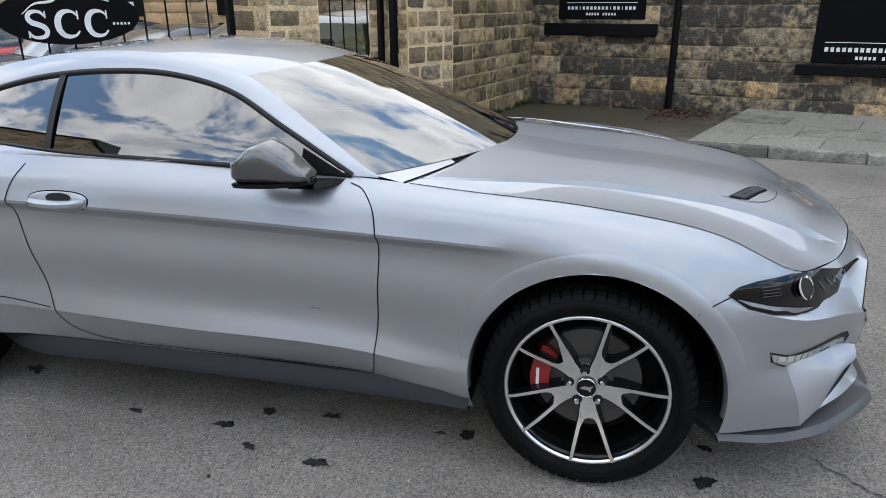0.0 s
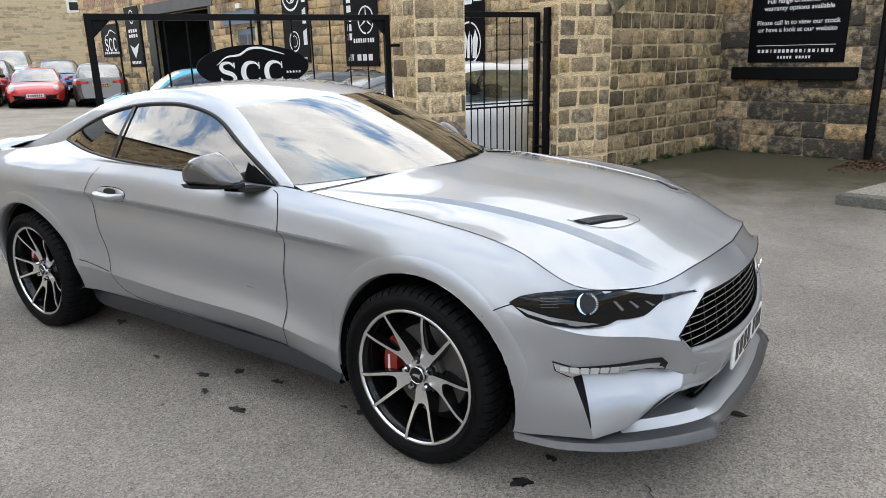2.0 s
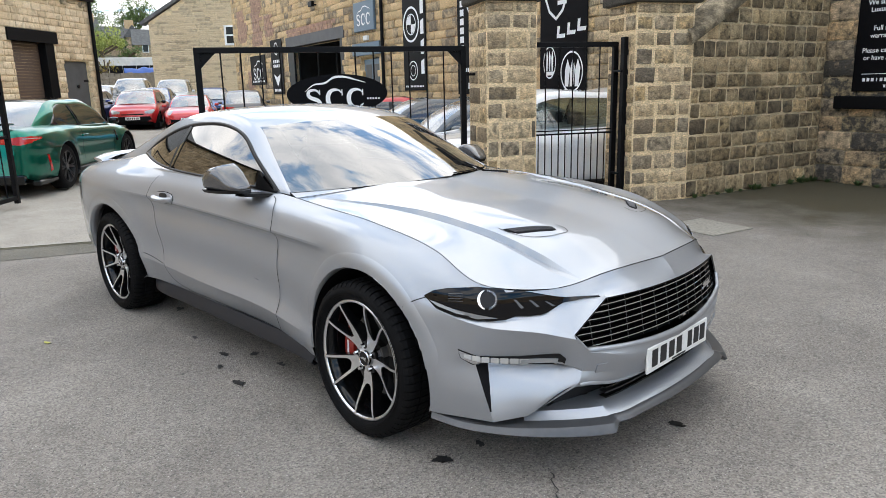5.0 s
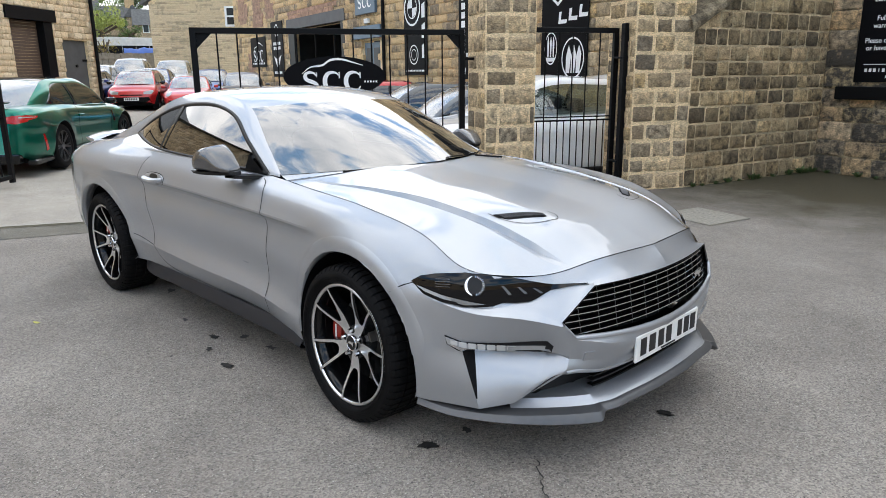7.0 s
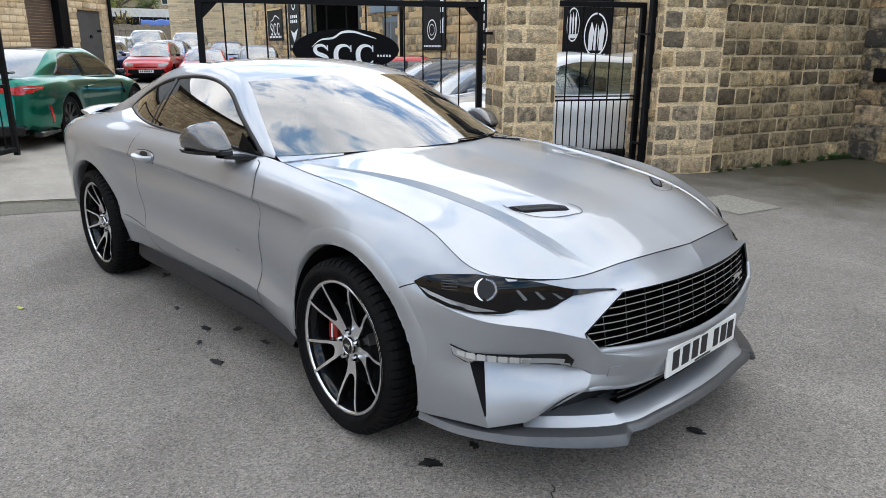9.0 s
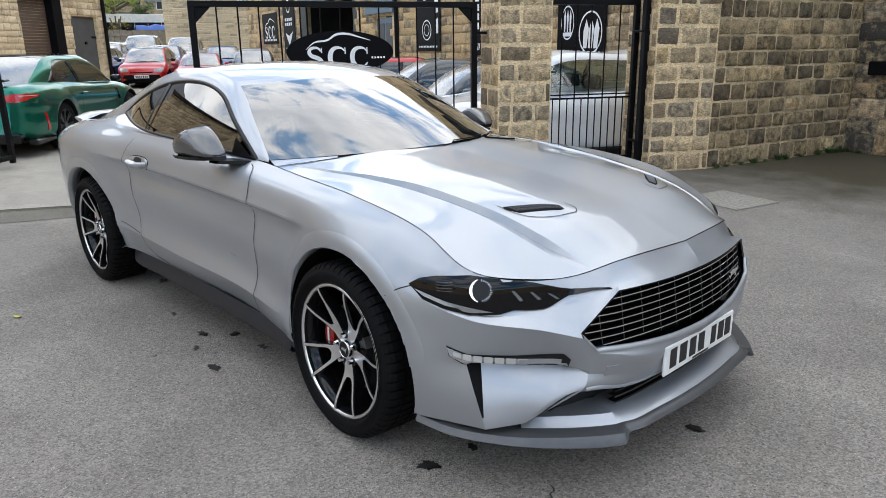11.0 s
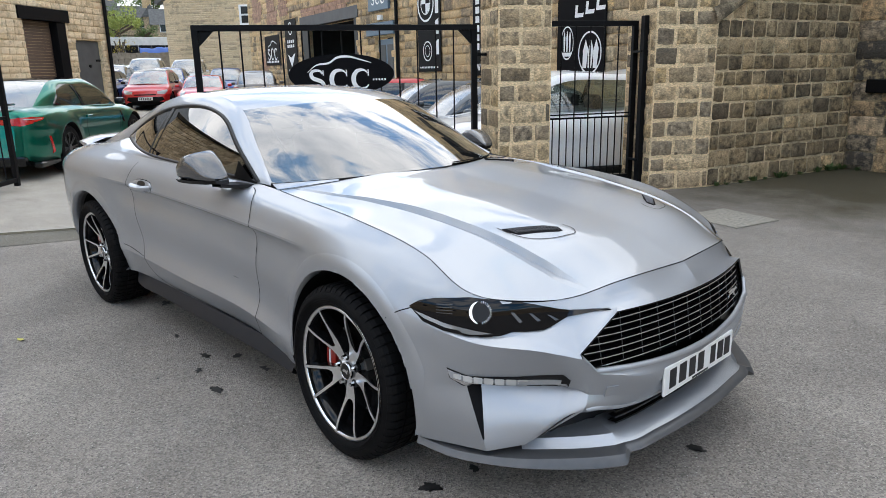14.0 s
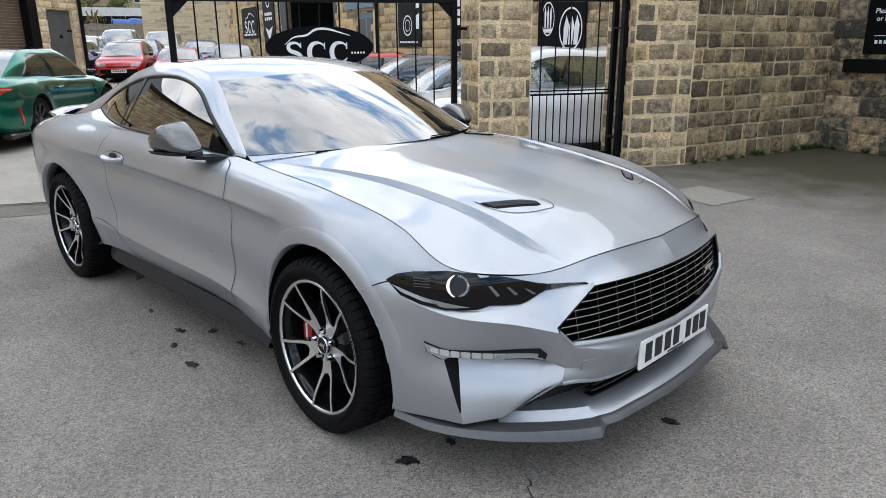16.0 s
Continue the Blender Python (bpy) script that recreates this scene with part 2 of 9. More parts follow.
def asphalt(name, base, patch, grit=1.0, moss=None):
    m, nt, b = _mat(name)
    b.inputs["Roughness"].default_value = 0.85
    b.inputs["Specular IOR Level"].default_value = 0.3
    pos = nt.nodes.new("ShaderNodeNewGeometry").outputs["Position"]
    def noise_at(scale, detail, rough=0.55, dist=0.0):
        n = nt.nodes.new("ShaderNodeTexNoise")
        n.inputs["Scale"].default_value = scale
        n.inputs["Detail"].default_value = detail
        n.inputs["Roughness"].default_value = rough
        n.inputs["Distortion"].default_value = dist
        nt.links.new(pos, n.inputs["Vector"])
        return n.outputs["Fac"]
    r1 = nt.nodes.new("ShaderNodeValToRGB")
    r1.color_ramp.elements[0].position, r1.color_ramp.elements[1].position = 0.32, 0.68
    r1.color_ramp.elements[0].color = (*base, 1)
    r1.color_ramp.elements[1].color = (*patch, 1)
    nt.links.new(noise_at(0.9, 8, 0.62, 0.4), r1.inputs[0])
    v = nt.nodes.new("ShaderNodeTexVoronoi")
    v.inputs["Scale"].default_value = 145.0
    nt.links.new(pos, v.inputs["Vector"])
    sp = nt.nodes.new("ShaderNodeValToRGB")
    sp.color_ramp.elements[0].position, sp.color_ramp.elements[1].position = 0.0, 1.0
    sp.color_ramp.elements[0].color = (0.36, 0.36, 0.36, 1)
    sp.color_ramp.elements[1].color = (1.68, 1.65, 1.58, 1)
    nt.links.new(v.outputs["Color"], sp.inputs[0])
    mul = nt.nodes.new("ShaderNodeMix")
    mul.data_type, mul.blend_type = "RGBA", "MULTIPLY"
    mul.inputs["Factor"].default_value = 0.8 * grit
    nt.links.new(r1.outputs[0], mul.inputs[6])
    nt.links.new(sp.outputs[0], mul.inputs[7])
    st = nt.nodes.new("ShaderNodeValToRGB")
    st.color_ramp.elements[0].position, st.color_ramp.elements[1].position = 0.62, 0.74
    st.color_ramp.elements[0].color = (1, 1, 1, 1)
    st.color_ramp.elements[1].color = (0.62, 0.61, 0.6, 1)
    nt.links.new(noise_at(3.1, 5, 0.7), st.inputs[0])
    mu2 = nt.nodes.new("ShaderNodeMix")
    mu2.data_type, mu2.blend_type = "RGBA", "MULTIPLY"
    mu2.inputs["Factor"].default_value = 0.8
    nt.links.new(mul.outputs[2], mu2.inputs[6])
    nt.links.new(st.outputs[0], mu2.inputs[7])
    # pale and dark chips in the surface
    last = mu2.outputs[2]
    for scale, lo, hi, tone in ((120.0, 0.968, 0.978, (0.46, 0.44, 0.40)), (95.0, 0.955, 0.97, (0.075, 0.070, 0.064))):
        v2 = nt.nodes.new("ShaderNodeTexVoronoi")
        v2.inputs["Scale"].default_value = scale
        nt.links.new(pos, v2.inputs["Vector"])
        sx = nt.nodes.new("ShaderNodeSeparateColor")
        nt.links.new(v2.outputs["Color"], sx.inputs[0])
        near = nt.nodes.new("ShaderNodeMapRange")
        near.inputs["From Min"].default_value, near.inputs["From Max"].default_value = 0.42, 0.30
        nt.links.new(v2.outputs["Distance"], near.inputs["Value"])
        pick = nt.nodes.new("ShaderNodeMapRange")
        pick.inputs["From Min"].default_value, pick.inputs["From Max"].default_value = lo, hi
        nt.links.new(sx.outputs[0], pick.inputs["Value"])
        both = nt.nodes.new("ShaderNodeMath")
        both.operation = "MULTIPLY"
        nt.links.new(near.outputs[0], both.inputs[0])
        nt.links.new(pick.outputs[0], both.inputs[1])
        mc = nt.nodes.new("ShaderNodeMix")
        mc.data_type = "RGBA"
        mc.inputs[7].default_value = (*tone, 1)
        nt.links.new(both.outputs[0], mc.inputs["Factor"])
        nt.links.new(last, mc.inputs[6])
        last = mc.outputs[2]
    if moss:
        # damp mossy dirt spreading from a corner: centre, reach, tone
        (cx, cy), (rx, ry), tone = moss
        sub = nt.nodes.new("ShaderNodeVectorMath")
        sub.operation = "SUBTRACT"
        sub.inputs[1].default_value = (cx, cy, 0)
        nt.links.new(pos, sub.inputs[0])
        scl = nt.nodes.new("ShaderNodeVectorMath")
        scl.operation = "MULTIPLY"
        scl.inputs[1].default_value = (1 / rx, 1 / ry, 0)
        nt.links.new(sub.outputs[0], scl.inputs[0])
        ln = nt.nodes.new("ShaderNodeVectorMath")
        ln.operation = "LENGTH"
        nt.links.new(scl.outputs[0], ln.inputs[0])
        ad = nt.nodes.new("ShaderNodeMath")
        ad.operation = "MULTIPLY_ADD"
        ad.inputs[1].default_value = 1.1
        nt.links.new(noise_at(1.6, 7, 0.65), ad.inputs[0])
        nt.links.new(ln.outputs["Value"], ad.inputs[2])
        mk = nt.nodes.new("ShaderNodeMapRange")
        mk.inputs["From Min"].default_value, mk.inputs["From Max"].default_value = 1.75, 1.05
        mk.inputs["To Max"].default_value = 0.9
        nt.links.new(ad.outputs[0], mk.inputs["Value"])
        mt = nt.nodes.new("ShaderNodeMix")
        mt.data_type = "RGBA"
        nt.links.new(mk.outputs[0], mt.inputs["Factor"])
        nt.links.new(last, mt.inputs[6])
        mt2 = nt.nodes.new("ShaderNodeMix")
        mt2.data_type, mt2.blend_type = "RGBA", "MULTIPLY"
        mt2.inputs["Factor"].default_value = 0.5
        mt2.inputs[6].default_value = (*tone, 1)
        nt.links.new(sp.outputs[0], mt2.inputs[7])
        nt.links.new(mt2.outputs[2], mt.inputs[7])
        last = mt.outputs[2]
        rgh = nt.nodes.new("ShaderNodeMapRange")
        rgh.inputs["To Min"].default_value, rgh.inputs["To Max"].default_value = 0.85, 0.8
        nt.links.new(mk.outputs[0], rgh.inputs["Value"])
        nt.links.new(rgh.outputs[0], b.inputs["Roughness"])
    nt.links.new(last, b.inputs["Base Color"])
    bp = nt.nodes.new("ShaderNodeBump")
    bp.inputs["Strength"].default_value = 0.85 * grit
    bp.inputs["Distance"].default_value = 0.006
    nt.links.new(v.outputs["Distance"], bp.inputs["Height"])
    nt.links.new(bp.outputs[0], b.inputs["Normal"])
    return m


M = {}
M["silver"] = car_paint("silver_paint", (0.382, 0.402, 0.433), 0.72, 0.45, 0.14)
# mirror housings: grey stands in for the dark surroundings that silver would reflect
M["mirror_tone"] = car_paint("mirror_dark_tone_paint", (0.105, 0.105, 0.107), 0.6, 0.25)
M["black_gloss"] = plain("gloss_black_plastic", (0.005, 0.005, 0.0055), 0.10, spec=0.35)
M["black_satin"] = plain("satin_black_plastic", (0.010, 0.010, 0.011), 0.42, spec=0.3)
M["black_matt"] = plain("matt_black_plastic", (0.007, 0.007, 0.008), 0.75, spec=0.1, bump=0.15, bscale=600)
M["lamp_black"] = plain("lamp_smoked_lens", (0.003, 0.003, 0.004), 0.02, spec=0.36)
M["skirt"] = plain("dark_grey_skirt", (0.013, 0.014, 0.018), 0.45, spec=0.25)
M["lip"] = plain("grey_satin_splitter", (0.085, 0.086, 0.090), 0.42, metal=0.4, coat=0.2)
M["gap"] = plain("panel_gap", (0.003, 0.003, 0.003), 0.9, spec=0.05)
M["rubber"] = plain("tyre_rubber", (0.006, 0.006, 0.0065), 0.66, spec=0.09, var=0.25, scale=18, bump=0.25, bscale=300)
M["alloy"] = plain("machined_alloy", (0.80, 0.81, 0.83), 0.30, metal=1.0, var=0.05, scale=60)
M["chrome"] = plain("chrome", (0.75, 0.76, 0.78), 0.10, metal=1.0, var=0.02)
M["steel"] = plain("brake_steel", (0.11, 0.11, 0.115), 0.42, metal=1.0, var=0.15)
M["caliper"] = plain("red_caliper", (0.28, 0.016, 0.010), 0.3, coat=0.5)
M["white_paint"] = plain("white_lettering", (0.82, 0.82, 0.82), 0.5)
M["plate"] = plain("white_plate", (0.78, 0.78, 0.76), 0.35, coat=0.3)
M["ink"] = plain("black_ink", (0.012, 0.012, 0.014), 0.5)
M["windscreen"] = glass("windscreen_glass", (0.40, 0.45, 0.44), 0.17, gain=1.5)
M["side_glass"] = glass("tinted_side_glass", (0.05, 0.055, 0.06), 0.13, gain=1.3)
M["led"] = plain("clear_lamp_plastic", (0.33, 0.335, 0.34), 0.12, coat=1.0)
M["led_cell"] = plain("led_reflector", (0.52, 0.52, 0.51), 0.20, coat=1.0)
M["lamp_grey"] = plain("lamp_light_guide", (0.19, 0.195, 0.20), 0.30, coat=0.8)
M["lamp_dark"] = plain("lamp_bar_smoke", (0.06, 0.061, 0.064), 0.25, spec=0.5)
M["brake_steel"] = plain("worn_brake_steel", (0.10, 0.095, 0.09), 0.45, spec=0.3)
M["seam_grey"] = plain("hairline_joint", (0.06, 0.055, 0.05), 0.7, spec=0.1)
M["trim_int"] = plain("interior_trim", (0.022, 0.022, 0.024), 0.6)
M["seat"] = plain("interior_leather", (0.03, 0.03, 0.033), 0.45)
M["asphalt"] = asphalt("asphalt", (0.186, 0.170, 0.154), (0.280, 0.257, 0.233), moss=((-.3, 7.8), (3.5, 3.3), (0.056, 0.048, 0.024)))
M["yard"] = asphalt("yard_concrete", (0.285, 0.262, 0.228), (0.42, 0.39, 0.345), 0.6)
M["moss"] = asphalt("mossy_ground", (0.075, 0.070, 0.045), (0.14, 0.125, 0.085), 0.6)
M["moss_edge"] = asphalt("dusty_ground", (0.115, 0.108, 0.088), (0.17, 0.16, 0.135), 0.8)
M["slab"] = stone("paving_stone", [(0.25, 0.235, 0.20), (0.30, 0.28, 0.24), (0.27, 0.255, 0.22)], (0.13, 0.125, 0.105), 0.12, bump=0.25)
M["kerb"] = stone("kerb_stone", [(0.30, 0.285, 0.25), (0.38, 0.36, 0.32)], (0.13, 0.125, 0.11), 0.25, bump=0.35)
TAN = [(0.596, 0.419, 0.224), (0.710, 0.515, 0.291), (0.511, 0.361, 0.196), (0.766, 0.567, 0.329), (0.639, 0.463, 0.274)]
PILLAR = [(0.74, 0.56, 0.335), (0.60, 0.455, 0.285), (0.27, 0.205, 0.135), (0.72, 0.545, 0.325), (0.80, 0.625, 0.395), (0.38, 0.305, 0.21), (0.68, 0.53, 0.345), (0.78, 0.55, 0.27), (0.22, 0.185, 0.14), (0.70, 0.56, 0.38)]
M["stone"] = stone("sandstone", PILLAR, (0.15, 0.122, 0.09), 0.06, by_block=0.15, soot_scale=12.0)
# paler copy of the sandstone: sunlight on the wall put into its tones
M["stone_left"] = stone("sunlit_tone_sandstone", [(0.80, 0.61, 0.385), (0.84, 0.68, 0.47), (0.70, 0.53, 0.335), (0.82, 0.645, 0.43), (0.60, 0.445, 0.27)], (0.30, 0.225, 0.15), -0.06, by_block=0.15)
M["stone_dark"] = stone("sooty_sandstone", [(0.62, 0.46, 0.27), (0.19, 0.145, 0.09), (0.52, 0.395, 0.23), (0.28, 0.22, 0.14), (0.70, 0.515, 0.285), (0.13, 0.102, 0.07), (0.43, 0.335, 0.205), (0.58, 0.435, 0.25), (0.22, 0.175, 0.115), (0.50, 0.37, 0.20)], (0.065, 0.052, 0.037), 0.05, by_block=0.15, soot_scale=11.0)
M["stone_grey"] = stone("grey_sandstone", [(0.695, 0.529, 0.344), (0.779, 0.529, 0.271), (0.5, 0.39, 0.264), (0.668, 0.529, 0.357), (0.765, 0.595, 0.333), (0.417, 0.331, 0.234), (0.751, 0.529, 0.295), (0.584, 0.463, 0.32)], (0.085, 0.077, 0.066), 0.27, by_block=0.30, soot_scale=10.0)
M["stone_soot"] = stone("boundary_sandstone", [(0.20, 0.145, 0.085), (0.32, 0.235, 0.135), (0.25, 0.18, 0.11), (0.40, 0.30, 0.18)], (0.10, 0.082, 0.058), 0.2, random_by="ISLAND")
M["stone_far"] = stone("showroom_sandstone", TAN, (0.22, 0.175, 0.125), 0.18, random_by="ISLAND")
# joined courses of that wall, sunlight again raised into the tones
M["stone_terrace"] = stone("sunlit_tone_courses", [(0.72, 0.54, 0.33), (0.50, 0.37, 0.22), (0.80, 0.62, 0.41), (0.34, 0.255, 0.155), (0.66, 0.49, 0.29), (0.76, 0.58, 0.36)], (0.22, 0.165, 0.11), -0.03, random_by="ISLAND", by_block=0.15)
M["stone_pale"] = stone("pale_coursed_stone", [(0.60, 0.475, 0.315), (0.655, 0.52, 0.345), (0.565, 0.45, 0.30)], (0.36, 0.29, 0.20), 0.10, random_by="ISLAND")
M["mortar"] = stone("sandy_mortar", [(0.742, 0.575, 0.351), (0.795, 0.620, 0.387)], (0.30, 0.245, 0.17), -0.06, bump=0.4, by_block=0.05)
M["mortar_mid"] = stone("worn_mortar", [(0.66, 0.52, 0.32), (0.71, 0.56, 0.35)], (0.24, 0.195, 0.13), 0.04, bump=0.4, by_block=0.05, soot_scale=2.5)
M["mortar_dark"] = stone("grey_mortar", [(0.497, 0.394, 0.235), (0.573, 0.456, 0.278)], (0.15, 0.13, 0.10), 0.22, bump=0.4)
M["cap"] = stone("capstone", [(0.20, 0.18, 0.15), (0.24, 0.215, 0.18)], (0.07, 0.062, 0.05), 0.38, bump=0.4)
M["coping"] = stone("coping_stone", [(0.50, 0.40, 0.26), (0.60, 0.49, 0.33)], (0.14, 0.115, 0.08), 0.25)
M["iron"] = plain("black_painted_iron", (0.005, 0.005, 0.006), 0.45, spec=0.12, bump=0.1, bscale=120)
M["sign"] = plain("black_sign_panel", (0.004, 0.004, 0.005), 0.5, spec=0.08)
M["sign_blue"] = plain("slate_blue_sign", (0.10, 0.155, 0.21), 0.45)
M["roof"] = plain("slate_roof", (0.10, 0.098, 0.095), 0.8, var=0.3, scale=3)
M["frame_white"] = plain("white_window_frame", (0.75, 0.75, 0.74), 0.4)
M["shutter"] = plain("brown_roller_shutter", (0.10, 0.062, 0.042), 0.55, var=0.15, scale=4)
M["door_grey"] = plain("grey_steel_door", (0.085, 0.085, 0.085), 0.6, var=0.15, scale=3)
# near-black tone carries the dimness of the room behind the doorway
M["inside"] = plain("shade_painted_interior", (0.03, 0.03, 0.032), 0.8, var=0.3, scale=2)
M["bark"] = plain("bark", (0.10, 0.075, 0.05), 0.9, var=0.3, bump=0.5, bscale=40)
M["leaf"] = plain("leaves", (0.095, 0.145, 0.034), 0.55, var=0.45, scale=1.5)
M["leaf_light"] = plain("light_leaves", (0.30, 0.34, 0.075), 0.55, var=0.35, scale=2.5)
M["leaf_yellow"] = plain("yellow_blossom", (0.50, 0.38, 0.03), 0.6, var=0.4, scale=6)
M["white_render"] = plain("white_render", (0.62, 0.60, 0.56), 0.8, var=0.12, scale=3)
M["timber"] = plain("weathered_timber", (0.20, 0.17, 0.13), 0.8, var=0.3, scale=6)
M["tarp"] = plain("blue_tarpaulin", (0.03, 0.09, 0.32), 0.5)
M["tail_red"] = plain("red_lamp", (0.45, 0.012, 0.01), 0.15, coat=0.8)
M["stain"] = plain("oil_stain", (0.018, 0.017, 0.016), 0.6, var=0.4, scale=40)
M["yellow_leaf"] = plain("fallen_leaf", (0.45, 0.42, 0.08), 0.6)


# ---------------------------------------------------------------- builders
def mesh_object(name, verts, faces, material, smooth=True, normals=None, sharp=None):
    me = bpy.data.meshes.new(name)
    me.from_pydata([tuple(v) for v in verts], [], [tuple(f) for f in faces])
    me.materials.append(material)
    if smooth:
        me.shade_smooth()
        if sharp:
            me.set_sharp_from_angle(angle=radians(sharp))
    me.validate()
    if normals is not None:
        me.normals_split_custom_set_from_vertices([tuple(n) for n in normals])
    me.update()
    return new(name, me)


def from_bm(name, bm, material, smooth=False, sharp=35):
    bmesh.ops.recalc_face_normals(bm, faces=bm.faces)
    me = bpy.data.meshes.new(name)
    bm.to_mesh(me)
    bm.free()
    me.materials.append(material)
    if smooth:
        me.shade_smooth()
        me.set_sharp_from_angle(angle=radians(sharp))
    return new(name, me)


def part(name, bm, material, parent, label="", smooth=False, sharp=35):
    """One mesh under a thing or under a part, in its parent's own space."""
    ob = from_bm(name, bm, material, smooth, sharp)
    ob.parent = parent
    if label:
        tagged(ob, label)
    return ob


def under(ob, parent, label=""):
    ob.parent = parent
    if label:
        tagged(ob, label)
    return ob


def thing(name, m, label, category, group="", kind=""):
    ob = new(name)
    ob.matrix_world = m
    ob.empty_display_size = 0.2
    return tagged(ob, label, category, group, kind)


def box(bm, x0, x1, y0, y1, z0, z1, bevel=0.0, seg=1):
    r = bmesh.ops.create_cube(bm, size=1.0)
    for v in r["verts"]:
        v.co = Vector((x0 + (v.co.x + .5) * (x1 - x0), y0 + (v.co.y + .5) * (y1 - y0), z0 + (v.co.z + .5) * (z1 - z0)))
    if bevel:
        es = {e for v in r["verts"] for e in v.link_edges}
        bmesh.ops.bevel(bm, geom=list(es), offset=bevel, segments=seg, affect="EDGES", profile=0.5)
    return bm


def boxed(x0, x1, y0, y1, z0, z1, bevel=0.0, seg=1):
    return box(bmesh.new(), x0, x1, y0, y1, z0, z1, bevel, seg)


def rod(bm, a, b, r, seg=10):
    a, b = Vector(a), Vector(b)
    q = (b - a).to_track_quat("Z", "Y").to_matrix().to_4x4()
    bmesh.ops.create_cone(bm, cap_ends=True, segments=seg, radius1=r, radius2=r, depth=(b - a).length, matrix=Matrix.Translation((a + b) / 2) @ q)
    return bm


def disc(bm, c, axis, r, depth, seg=24, r2=None):
    q = Vector(axis).to_track_quat("Z", "Y").to_matrix().to_4x4()
    bmesh.ops.create_cone(bm, cap_ends=True, segments=seg, radius1=r, radius2=r if r2 is None else r2, depth=depth, matrix=Matrix.Translation(c) @ q)
    return bm


def prism(bm, pts, depth, m=None):
    """A flat outline in local x, z, pushed back along +y by depth."""
    m = m or Matrix()
    a = [bm.verts.new(m @ Vector((p[0], 0, p[1]))) for p in pts]
    b = [bm.verts.new(m @ Vector((p[0], depth, p[1]))) for p in pts]
    n = len(pts)
    bm.faces.new(a)
    bm.faces.new(b[::-1])
    for i in range(n):
        bm.faces.new((a[i], b[i], b[(i + 1) % n], a[(i + 1) % n]))
    return bm


def spline(ctrl, n=None, at=None, closed=False):
    """Smooth curve through control points (centripetal-like tangents), at equal steps or at given parameters 0..len-1."""
    P = np.array(ctrl, float)
    k = len(P)
    at = np.linspace(0, k - 1, n) if at is None else np.asarray(at, float)
    d = np.linalg.norm(np.diff(P, axis=0), axis=1) + 1e-9
    T = np.zeros_like(P)
    for i in range(k):
        if i == 0:
            T[i] = (P[1] - P[0]) / d[0]
        elif i == k - 1:
            T[i] = (P[-1] - P[-2]) / d[-1]
        else:
            a, b = (P[i] - P[i - 1]) / d[i - 1], (P[i + 1] - P[i]) / d[i]
            T[i] = (a * d[i] + b * d[i - 1]) / (d[i] + d[i - 1])
    out = []
    for t in at:
        i = int(min(max(math.floor(t), 0), k - 2))
        u = t - i
        h = d[i]
        out.append((2*u**3 - 3*u*u + 1) * P[i] + (u**3 - 2*u*u + u) * h * T[i] + (-2*u**3 + 3*u*u) * P[i+1] + (u**3 - u*u) * h * T[i+1])
    return np.array(out)

# ---------------------------------------------------------------- the silver coupe
import collections
from mathutils.bvhtree import BVHTree

coupe = thing("sports_coupe", Matrix(), "silver metallic two-door sports coupe parked on the asphalt apron", "car")

